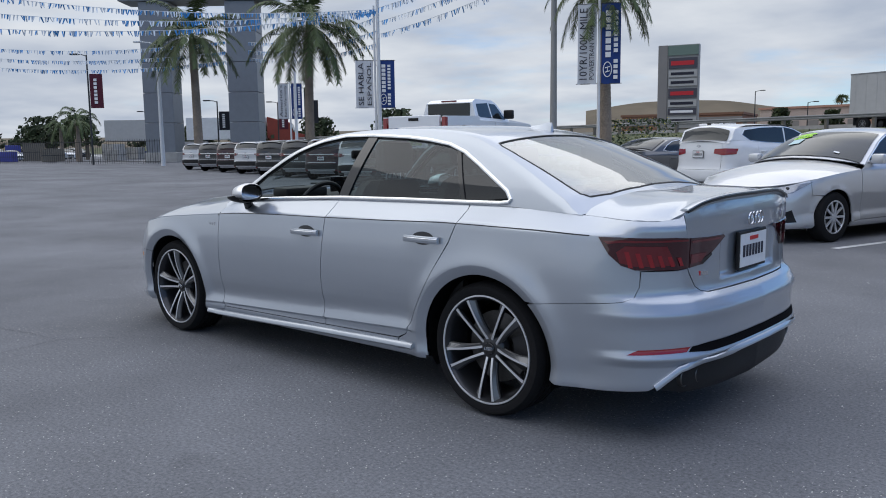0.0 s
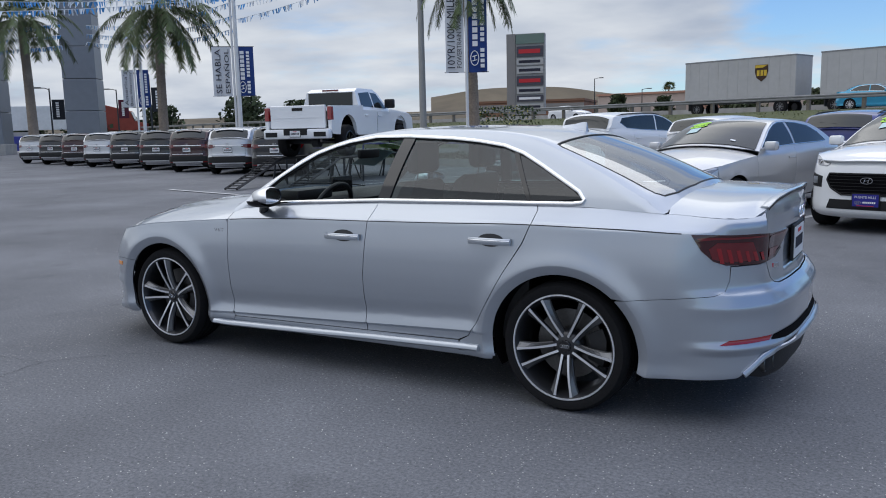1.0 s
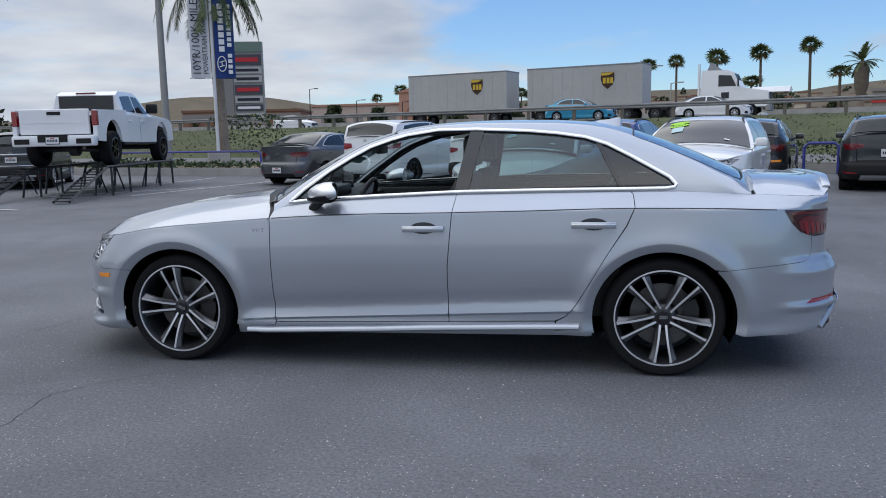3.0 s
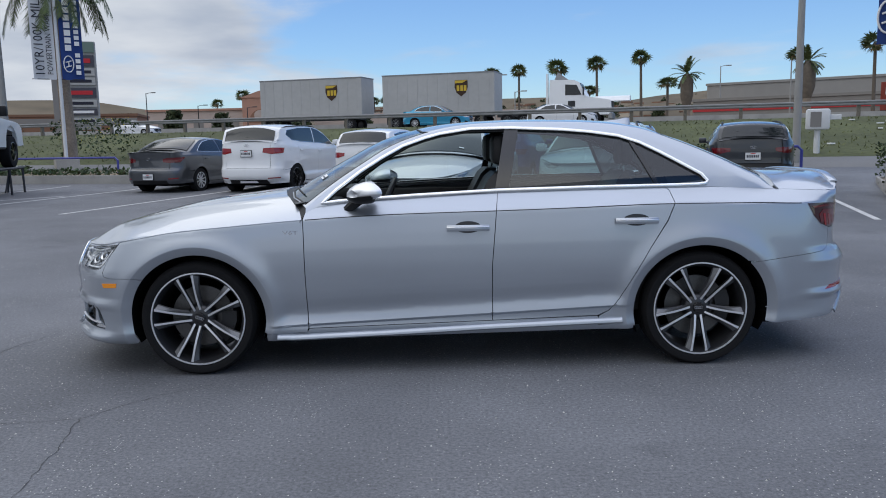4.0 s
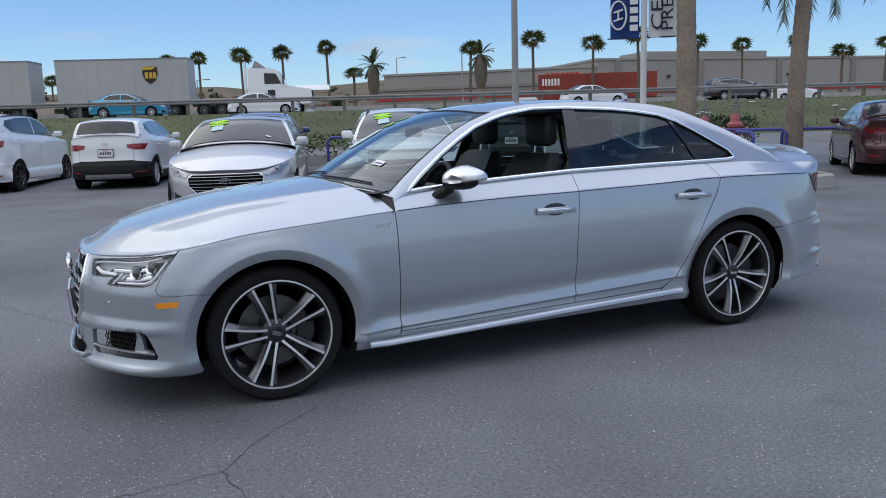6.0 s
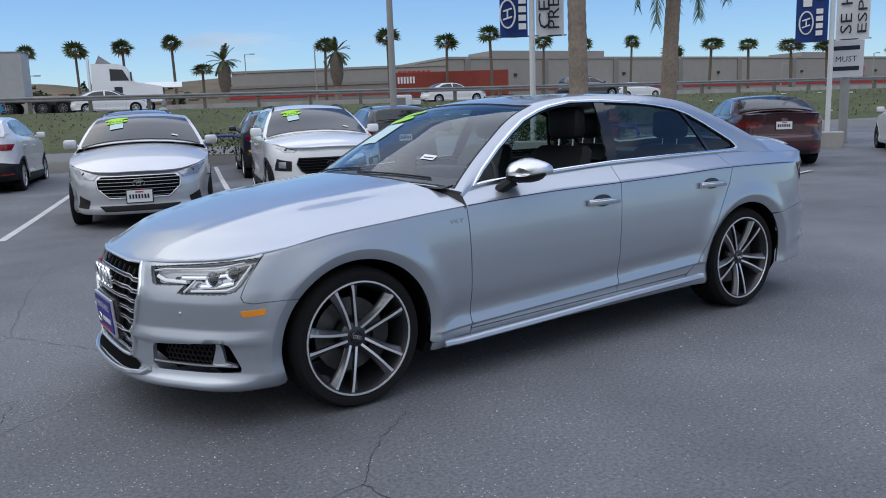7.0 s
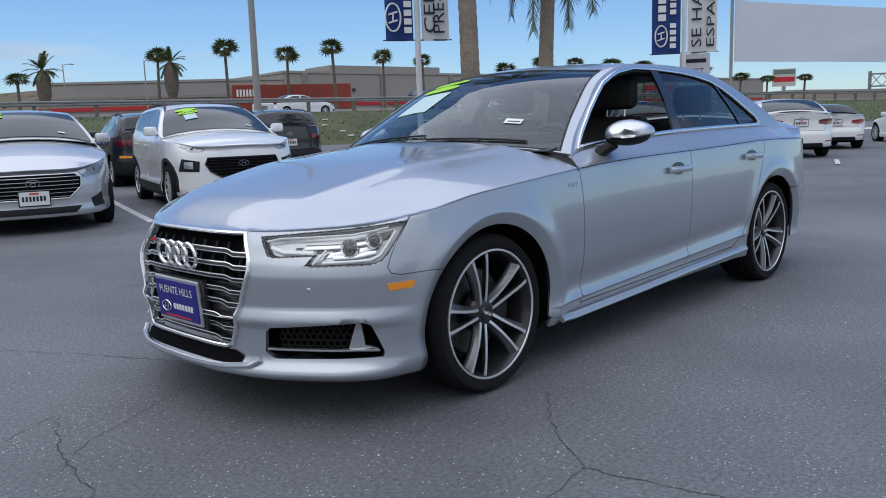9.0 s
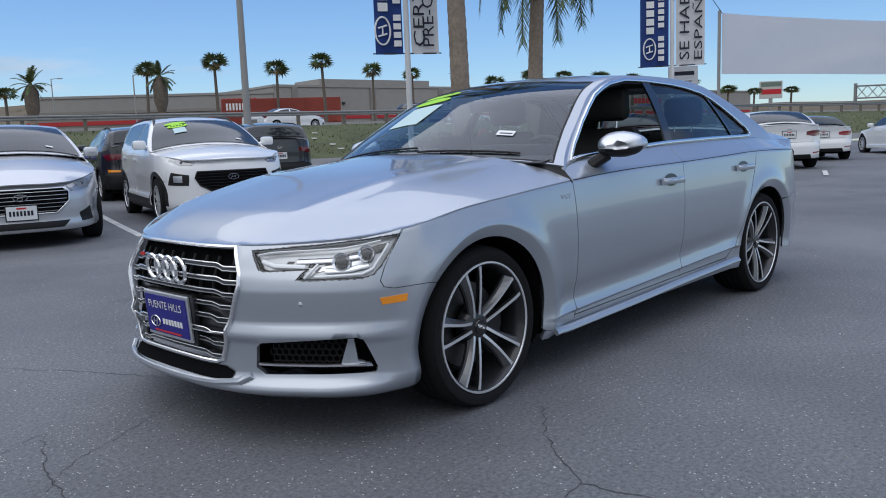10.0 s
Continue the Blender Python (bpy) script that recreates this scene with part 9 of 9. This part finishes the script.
def lamp_post(label, base, high, r=.09, arms=((-1.0, .2), (1.0, .2)), rz=0, material="pole_grey"):
    ob = thing("street_lamp", label, "lamp post", pose(*base, 0, 0, rz))
    part("pole", tubem([(0, 0, 0), (0, 0, high)], [r * 1.1, r * .7], 12), material, ob, smooth=True)
    for dx, dz in arms:
        part("arm", tubem([(0, 0, high - .1), (dx * .5, 0, high + dz * .8), (dx, 0, high + dz)], .04, 6), material, ob)
        hd = bmesh.new()
        box(hd, dx - .1 if dx > 0 else dx - .6, -.16, high + dz - .05, dx + .6 if dx > 0 else dx + .1, .16, high + dz + .08, .03)
        part("lamp_head", hd, material, ob, smooth=True)
    return ob


lamp_post("pale lamp post in the lot with flood heads", (11.3, 19.8, .1), 9.5, .115, ((-.9, .2), (.9, .2)), 0, "pole_grey")
lamp_post("grey lamp post behind the ramps", (-16.4, 25.9, .2), 10.0, .15, ((-.9, .2), (.9, .2)), 30, "pole_grey")
lamp_post("tall double lamp post with pennant strings", (-30.0, 28.3, 0), 9.6, .13, ((-1.5, .25), (1.5, .25)), 40, "pole_white")
lamp_post("double lamp post before the gate pillars", (-55.3, 28.6, 0), 9.4, .16, ((-1.2, .2), (1.2, .2)), 40, "pole_white")
lamp_post("double lamp post with banners", (-45.8, 34.5, 0), 9.6, .12, ((-1.2, .2), (1.2, .2)), 40, "pole_white")
for x, y, h, nm in ((-67.4, 28.5, 9.6, "cloth_maroon"), (-70, 43, 6.2, "cloth_dark"), (-58, 45, 7.0, "cloth_dark"), (-92, 47, 6.0, "cloth_dark"), (-98, 52, 6.0, "cloth_dark"), (-80, 58, 7.0, "cloth_maroon")):
    lp = lamp_post("dark lamp post with a dark banner", (x, y, 0), h, .09, ((-.8, .05),), 45, "pole_dark")
    bn = flag(lp, .12, 1.25, h * .52, h * .83, nm, "dark banner", int(h * 10))
    bars(bn, "banner_bar", pose(.62, -.05, 0), [(-.14, h * (.56 + .034 * k), .14, h * (.56 + .034 * k) + h * .024) for k in range(7)], "white_ink", .006)
for x, y, h, m_ in ((-44.9, 123.0, 9.2, "pole_dark"), (39.2, 83.0, 9.1, "pole_grey"), (41.0, 109.6, 10.7, "pole_grey"), (7.9, 95.7, 8.9, "pole_grey"), (10.4, 96, 6.9, "pole_grey"), (-36, 120, 7, "pole_dark"), (120, 60, 8, "pole_grey"), (112, 70, 7, "pole_grey"), (-28, 118, 6.5, "pole_dark")):
    lamp_post("tall thin street lamp beyond the motorway", (x, y, 1.5), h - 1.5, .09, ((.9, .05),), 0, m_)

# pennant strings
def pennants(p0, p1, sag, seed):
    rnd = random.Random(seed)
    ob = thing("pennant_string", "string of white and blue foil pennants", "pennants", group="pennant strings")
    p0, p1 = Vector(p0), Vector(p1)
    L = (p1 - p0).length
    at = lambda u: p0.lerp(p1, u) - Vector((0, 0, 4 * sag * u * (1 - u)))
    n = int(L / .6)
    part("cord", tubem([at(k / n) for k in range(n + 1)], .012, 4), "pen_white", ob)
    d = (p1 - p0).normalized()
    for mt in ("pen_white", "pen_blue"):
        verts, faces = [], []
        m = int(L / .12)
        for k in range(m):
            block = (k // 9) % 3
            if (mt == "pen_blue") != (rnd.random() < (.85 if block == 0 else .35)):
                continue
            o = at((k + rnd.uniform(.2, .8)) / m)
            w, h = rnd.uniform(.03, .055), rnd.uniform(.20, .32)
            sw = Vector((rnd.gauss(0, .06), rnd.gauss(0, .06), 0))
            b0 = len(verts)
            verts += [tuple(o - d * w), tuple(o + d * w), tuple(o + d * w * .6 + sw - Vector((0, 0, h))), tuple(o - d * w * .6 + sw - Vector((0, 0, h)))]
            faces.append((b0, b0 + 1, b0 + 2, b0 + 3))
        me = bpy.data.meshes.new("foil")
        me.from_pydata(verts, [], faces)
        me.materials.append(M[mt])
        c = tagged(new("foil", me), kind="stuff")
        c.parent = ob


TOP = (-30.0, 28.3)
for k, dz in enumerate((0, .75, 1.45)):
    pennants((*TOP, 9.05 - dz), (-14.2, 26.0, 11.0 - dz), .35, k)
    pennants((*TOP, 9.0 - dz * .1), (-44, 12, 9.6 - dz * 1.2), .55, 10 + k)
    pennants((-49.5, 31.0, 9.3 - dz), (-66, 19, 9.4 - dz), .5, 20 + k)
    pennants((*TOP, 8.6 - dz), (-49.5, 33.0, 9.4 - dz * .8), .5, 30 + k)

# gate pillars with a lintel
for k, (x, y) in enumerate(((-71.1, 37.6), (-64.9, 43.2))):
    pl = thing("gate_pillar", "tall blue-grey clad gate pillar", "pillar", pose(x, y, 0, 0, 0, 42), group="gate pillars")
    part("plinth", boxm(-1.6, -1.6, 0, 1.6, 1.6, 1.0, .05), "concrete", pl)
    for j in range(5):
        part("cladding_panel", boxm(-1.45, -1.45, 1.0 + j * 2.9, 1.45, 1.45, 1.0 + j * 2.9 + 2.86, .03), "pillar", pl)
lt = thing("gate_lintel", "blue-edged lintel across the gate pillars", "lintel", pose(-68.0, 40.4, 0, 0, 0, 42))
part("beam", boxm(-7.5, -1.7, 15.5, 7.5, 1.7, 17.9, .05), "pillar", lt)
part("edge", boxm(-7.6, -1.8, 16.1, 7.6, 1.8, 16.4), "sign_blue", lt)

# fence and clutter at the far side of the lot
fn = thing("fence", "black metal fence at the lot's far edge", "fence", pose(-80.5, 25.6, 0, 0, 0, 14))
for z in (.25, 2.0):
    part("rail", boxm(-26, -.02, z, 22, .02, z + .05), "steel_dark", fn)
for k in range(160):
    part("bar", boxm(k * .3 - 26, -.012, .05, k * .3 - 25.97, .012, 2.2), "steel_dark", fn)
rnd = random.Random(8)
for k in range(16):
    x, y = -84 - rnd.uniform(0, 34), 30 + rnd.uniform(0, 30)
    w, h, d = rnd.uniform(1.2, 3.0), rnd.uniform(.7, 2.3), rnd.uniform(1, 2)
    cr_ = thing("crate", ("wooden pallet stack behind the fence", "blue portable cabin behind the fence", "pale building material behind the fence")[k % 3], "crate", pose(x, y, 0, 0, 0, rnd.uniform(0, 90)))
    part("body", boxm(-w / 2, -d / 2, .1, w / 2, d / 2, h, .03), ("post_wood", "rail_blue", "concrete")[k % 3], cr_)
    part("band", boxm(-w / 2 - .02, -d / 2 - .02, h * .5, w / 2 + .02, d / 2 + .02, h * .5 + .06), "pole_dark", cr_)
# parked cars far off behind the fence
for k in range(10):
    copy_thing(row[k % 3] if k % 2 else white_m, parked(-96 - 3.6 * k, 24 + 3.3 * k, 80 + 10 * (k % 3)))
# red lorry and white trailers far off
fl = thing("lorry", "far red lorry cab with white trailers", "lorry", pose(-86, 64, 1.5, 0, 0, 43))
part("trailer", boxm(-13.5, -1.25, 1.0, -3.0, 1.25, 4.0, .05), "pole_white", fl)
part("trailer", boxm(-24.5, -1.25, 1.0, -14.5, 1.25, 3.8, .05), "trailer", fl)
part("cab", prism(bmesh.new(), [(-2.6, .8), (2.2, .8), (2.4, 1.6), (.9, 1.9), (.4, 3.2), (-2.6, 4.0)], -1.15, 1.15), "container", fl)
part("windscreen", prism(bmesh.new(), [(.92, 2.0), (.5, 3.05), (.56, 3.08), (.98, 2.0)], -1.0, 1.0), "car_glass", fl)
for wx in (-12, -10.8, -4.0, 1.2):
    plain_wheel(fl, pose(wx, -1.0, .5), .5, .28, .3, 8, "rail")

# thin cloth lets light through
thin = M["sheet_cloth"].node_tree
th_b, th_o = thin.nodes["Principled BSDF"], thin.nodes["Material Output"]
th_t = thin.nodes.new("ShaderNodeBsdfTranslucent")
th_t.inputs["Color"].default_value = (0.8, 0.81, 0.83, 1)
th_m = thin.nodes.new("ShaderNodeMixShader")
th_m.inputs[0].default_value = 0.5
thin.links.new(th_b.outputs[0], th_m.inputs[1])
thin.links.new(th_t.outputs[0], th_m.inputs[2])
thin.links.new(th_m.outputs[0], th_o.inputs[0])

# hanging white sheet between two posts
shp = thing("hanging_sheet", "pale cloth sheet hung between posts", "sheet")
bm = bmesh.new()
p0, p1 = Vector((24.0, 9.4, 0)), Vector((29.6, .2, 0))
vl = []
for i in range(41):
    u = i / 40
    q = p0.lerp(p1, u)
    col = []
    for j in range(15):
        w = j / 14
        zt = 5.02 - .95 * u ** .9 - .12 * math.sin(u * math.pi)
        zbm = 2.92 - .55 * u
        fold = .10 * math.sin(7 * (w - .8 * abs(u - .45) * 2) * 1.0) * math.sin(u * math.pi) + .03 * math.sin(23 * u + 4 * w)
        n_ = Vector((.85, .5, 0)).normalized()
        col.append(bm.verts.new(q + n_ * fold + Vector((0, 0, zt + (zbm - zt) * w))))
    vl.append(col)
for a, b in zip(vl, vl[1:]):
    for j in range(14):
        bm.faces.new((a[j], b[j], b[j + 1], a[j + 1]))
part("cloth", bm, "sheet_cloth", shp, smooth=True)
part("post", tubem([(24.0, 9.5, 0), (24.0, 9.5, 5.1)], .06, 8), "pole_grey", shp)
part("post", tubem([(29.6, .1, 0), (29.6, .1, 4.2)], .06, 8), "pole_grey", shp)
part("guy_rope", tubem([(24.0, 9.4, 5.0), (21, 9.0, 5.9), (18.5, 8.5, 6.8)], .012, 5), "pole_dark", shp)

# small square notice on a post
nt_ = thing("notice_sign", "square white notice on a thick post", "sign", pose(20.2, 9.0, 0, 0, 0, -60))
part("post", tubem([(0, 0, 0), (0, 0, 4.6)], .12, 10), "pole_grey", nt_, smooth=True)
nb = part("board", boxm(-.45, -.16, 1.95, .45, -.13, 3.0, .01), "cloth_white", nt_)
writing("text_line", "MUST", .16, "black_ink", nb, pose(0, -.162, 2.47), .55)
bars(nb, "text_line", pose(0, -.162, 0), [(-.34, 2.72, .34, 2.84), (-.34, 2.14, .34, 2.26)], "black_ink")
# flood lamp box on a short post
fb = thing("flood_lamp", "white box flood lamp on a short post", "lamp", pose(13.0, 22.0, .3, 0, 0, -17))
part("post", tubem([(0, 0, 0), (0, 0, 1.05)], .10, 10), "pole_white", fb)
part("housing", boxm(-.36, -.22, 1.05, .36, .22, 1.75, .07), "pole_white", fb, smooth=True)
part("lens", boxm(-.26, -.235, 1.15, .08, -.215, 1.65), "wall_dark", fb)
part("bracket", boxm(.36, -.08, 1.38, .72, .08, 1.55, .02), "pole_white", fb)

# blue hoop rails and fire hydrants
def hoop(x, y, rz, w=.7, h=.85, z=.0):
    hb = thing("hoop_rail", "blue painted steel hoop rail", "rail", pose(x, y, z, 0, 0, rz), group="blue hoop rails")
    pts = [(-w / 2, 0, 0), (-w / 2, 0, h - .1), (-w / 2 + .1, 0, h), (w / 2 - .1, 0, h), (w / 2, 0, h - .1), (w / 2, 0, 0)]
    part("tube", tubem(pts, .038, 8), "rail_blue", hb, smooth=True)
    return hb


for u, v in ((-.9, 18.0), (1.6, 18.0), (4.2, 18.0), (-3.7, 18.0)):
    x, y = lot(u, v)
    hoop(x, y, -17, .8, .8, .12)
hoop(12.0, 10.4, -55, 2.4, .72, .15)
hoop(13.6, 8.9, -50, 2.2, .72, .15)
hoop(10.6, 8.6, 60, 1.4, .72, .15)
x, y = lot(-22, 19.0)
hoop(x, y, -17, 9.0, .55, .3).name = "hoop_rail"


def hydrant(x, y, s=1.0, rz=0):
    hy = thing("fire_hydrant", "faded red fire hydrant valve with a handwheel", "hydrant", pose(x, y, .17, 0, 0, rz), group="red hydrants")
    body = lathe(bmesh.new(), [(.02, 0), (.20 * s, 0), (.20 * s, .05), (.13 * s, .06), (.13 * s, .75 * s), (.19 * s, .78 * s), (.19 * s, .84 * s), (.12 * s, .9 * s), (.10 * s, 1.05 * s), (.05, 1.1 * s)], 18, "z")
    part("body", body, "hydrant", hy, smooth=True)
    for q in (-1, 1):
        nz = lathe(bmesh.new(), [(.08 * s, .0), (.08 * s, .24 * s), (.11 * s, .24 * s), (.11 * s, .30 * s), (.001, .31 * s)], 14, "z")
        bmesh.ops.transform(nz, matrix=pose(0, 0, .66 * s, 0, 90 * q, 0), verts=nz.verts)
        part("outlet", nz, "hydrant", hy, smooth=True)
    part("stem", tubem([(0, 0, 1.05 * s), (0, 0, 1.55 * s)], .02, 6), "rail", hy)
    part("handwheel", tubem([(.14 * math.cos(a * math.tau / 16), .14 * math.sin(a * math.tau / 16), 1.3 * s) for a in range(17)], .015, 6, cap=False), "rail", hy)
    for q in (-1, 1):
        part("yoke", tubem([(.10 * q, 0, 1.0 * s), (.07 * q, 0, 1.3 * s), (0, 0, 1.42 * s)], .016, 6), "rail", hy)
    return hy


hydrant(11.75, 11.1, .95, -40)
hydrant(12.35, 10.7, 1.0, -40)
part_pipe = thing("pipe", "rusty pipe joining two hydrants", "pipe")
part("tube", tubem([(11.75, 11.1, .75), (12.35, 10.7, .78)], .10, 12), "trunk", part_pipe, smooth=True)

# ---- white pickup on steel ramps ----
def pickup():
    """Lifted crew-cab pickup, front at -x."""
    P_ = PAINTS["white"]
    pk = thing("pickup", "white lifted crew-cab pickup displayed on steel ramps", "pickup")
    # lower body side profile, openings for the wheels
    def arch(cx, r=.52, n=10):
        return [(cx + r * math.cos(math.pi * k / n), .62 + r * math.sin(math.pi * k / n)) for k in range(n + 1)]
    prof = [(2.85, .62), (2.93, .70), (2.93, 1.36), (.95, 1.40), (.95, 1.28), (-1.15, 1.25), (-2.55, 1.22), (-2.85, 1.08), (-2.92, .60), (-2.45, .58)] + arch(-1.85)[::-1] + [(-1.3, .55), (1.3, .58)] + arch(1.9)[::-1] + [(2.45, .60)]
    for s in (-1, 1):
        bm = prism(bmesh.new(), prof, s * 1.0, s * .90)
        part("body_side", bm, P_, pk)
    part("bonnet", prism(bmesh.new(), [(-2.85, 1.08), (-2.55, 1.24), (-1.15, 1.33), (-1.1, 1.1), (-2.8, .9)], -.95, .95), P_, pk)
    part("cab_floor", boxm(-2.6, -.85, .6, 2.8, .85, .75), "dark", pk)
    part("bed_floor", boxm(1.0, -.9, .75, 2.85, .9, .82), "pole_dark", pk)
    part("bulkhead", boxm(-1.2, -.88, .7, -1.1, .88, 1.2), "dark", pk)
    # cab greenhouse
    gh = [(-1.2, 1.25), (-.55, 1.80), (-.3, 1.90), (.75, 1.90), (.98, 1.80), (1.0, 1.28)]
    cb = bmesh.new()
    a = [cb.verts.new((x, -.93 + .30 * max(0, z - 1.25), z)) for x, z in gh]
    b = [cb.verts.new((x, .93 - .30 * max(0, z - 1.25), z)) for x, z in gh]
    cb.faces.new(a)
    cb.faces.new(b[::-1])
    for i in range(len(gh)):
        j = (i + 1) % len(gh)
        cb.faces.new((a[i], b[i], b[j], a[j]))
    bmesh.ops.recalc_face_normals(cb, faces=cb.faces)
    cab = part("cab", cb, P_, pk, "white crew cab")
    yy = lambda z, s, o=.006: s * (.93 - .30 * (z - 1.25) + o)
    for s in (-1, 1):
        for nm, pts in (("front_window", [(-.92, 1.34), (-.08, 1.36), (-.05, 1.80), (-.45, 1.78)]), ("rear_window", [(.0, 1.36), (.82, 1.38), (.78, 1.76), (.05, 1.81)])):
            bm = bmesh.new()
            o_ = [bm.verts.new((x, yy(z, s), z)) for x, z in pts]
            i_ = [bm.verts.new((x, yy(z, s, -.01), z)) for x, z in pts]
            bm.faces.new(o_)
            for i in range(4):
                bm.faces.new((o_[i], o_[(i + 1) % 4], i_[(i + 1) % 4], i_[i]))
            bmesh.ops.recalc_face_normals(bm, faces=bm.faces)
            part(nm, bm, "car_glass", cab)
        for hx in (-.2, .72):
            part("door_handle", boxm(hx - .1, s * 1.0, 1.10, hx + .1, s * 1.03, 1.14, .01), P_, pk)
        part("mirror", boxm(-.85, s * .95, 1.35, -.68, s * 1.25, 1.62, .04), "black", pk, smooth=True)
        part("tail_lamp", boxm(2.80, s * .88, .98, 2.945, s * 1.005, 1.34, .02), "red_bright", pk, "tall red tail lamp")
        part("door_seam", boxm(-.04, s * .998, .62, -.032, s * 1.003, 1.24), "dark", pk)
        part("running_board", boxm(-1.2, s * .85, .50, 1.25, s * 1.02, .56, .02), "black", pk)
    part("rear_screen", boxm(.985, -.70, 1.40, 1.008, .70, 1.78), "car_glass", cab)
    part("windscreen", prism(bmesh.new(), [(-1.14, 1.32), (-.58, 1.79), (-.60, 1.81), (-1.17, 1.33)], -.72, .72), "car_glass", cab)
    tg = part("tailgate", boxm(2.86, -.82, .78, 2.95, .82, 1.38, .02), P_, pk, "white tailgate")
    part("tailgate_handle", boxm(2.94, -.16, 1.24, 2.965, .16, 1.32, .01), "black", tg)
    part("tailgate_crease", boxm(2.945, -.75, 1.05, 2.957, .75, 1.07), P_, tg)
    rb = part("rear_bumper", boxm(2.85, -.98, .50, 3.10, .98, .76, .05), P_, pk, "white rear bumper with black steps", smooth=True)
    part("bumper_step", boxm(3.05, -.35, .60, 3.11, .35, .775), "black", rb)
    for s in (-1, 1):
        part("bumper_corner", boxm(2.98, s * .55, .56, 3.112, s * .90, .68), "black", rb)
    plate(pk, pose(3.11, 0, .64, 0, 0, 90), seed=9)
    part("grille", boxm(-2.95, -.75, .70, -2.90, .75, 1.10, .02), "black", pk)
    part("third_brake_lamp", boxm(.96, -.25, 1.82, 1.0, .25, 1.87), "red_lens", cab)
    part("axle", tubem([(1.9, -.9, .42), (1.9, .9, .42)], .07, 8), "pole_dark", pk)
    part("differential", lathe(bmesh.new(), [(.001, -.2), (.17, -.1), (.17, .1), (.001, .2)], 12), "pole_dark", pk).matrix_basis = pose(1.9, 0, .42)
    part("axle", tubem([(-1.85, -.9, .42), (-1.85, .9, .42)], .07, 8), "pole_dark", pk)
    part("chassis_rail", boxm(-2.6, -.5, .5, 2.7, -.38, .64), "pole_dark", pk)
    part("chassis_rail", boxm(-2.6, .38, .5, 2.7, .5, .64), "pole_dark", pk)
    part("exhaust", tubem([(.5, .55, .45), (2.8, .6, .45)], .04, 8), "steel", pk)
    wa = plain_wheel(pk, pose(-1.85, -.88, .43), .43, .26, .30, 6, "gloss", "gloss")
    for x, y, a in ((1.9, -.88, 0), (-1.85, .88, 180), (1.9, .88, 180)):
        copy_thing(wa, pose(x, y, .43, 0, 20, a))
    return pk


PICK_H = -12.0
px_, py_ = ahead(-11.55, 12.1, PICK_H, 2.95)
RAMP = .74
pk = pickup()
pk.matrix_basis = parked(px_, py_, PICK_H, RAMP)
rp = thing("display_ramp", "black steel display ramp with ladder treads", "ramp", parked(px_, py_, PICK_H))
for s in (-1, 1):
    for q in (-.17, .17):
        part("beam", tubem([(4.9, s * .88 + q, .05), (2.6, s * .88 + q, RAMP - .02), (-2.5, s * .88 + q, RAMP - .02)], .035, 4), "steel_dark", rp)
    for k in range(12):
        u = k / 12
        part("tread", boxm(4.85 - 2.2 * u, s * .88 - .17, .05 + (RAMP - .07) * u, 4.93 - 2.2 * u, s * .88 + .17, .075 + (RAMP - .07) * u), "steel_dark", rp)
    part("deck_plate", boxm(-2.5, s * .88 - .17, RAMP - .03, 2.55, s * .88 + .17, RAMP), "steel_dark", rp)
    for x in (2.4, 1.2, -1.2, -2.4):
        part("leg", tubem([(x, s * .88 - .17, RAMP - .03), (x + .12, s * .88 - .22, .0)], .03, 4), "steel_dark", rp)
        part("leg", tubem([(x, s * .88 + .17, RAMP - .03), (x + .12, s * .88 + .22, .0)], .03, 4), "steel_dark", rp)
        part("brace", tubem([(x, s * .88 - .17, RAMP - .05), (x + .5 * (1 if x < 0 else -1), s * .88 - .17, .05)], .022, 4), "steel_dark", rp)
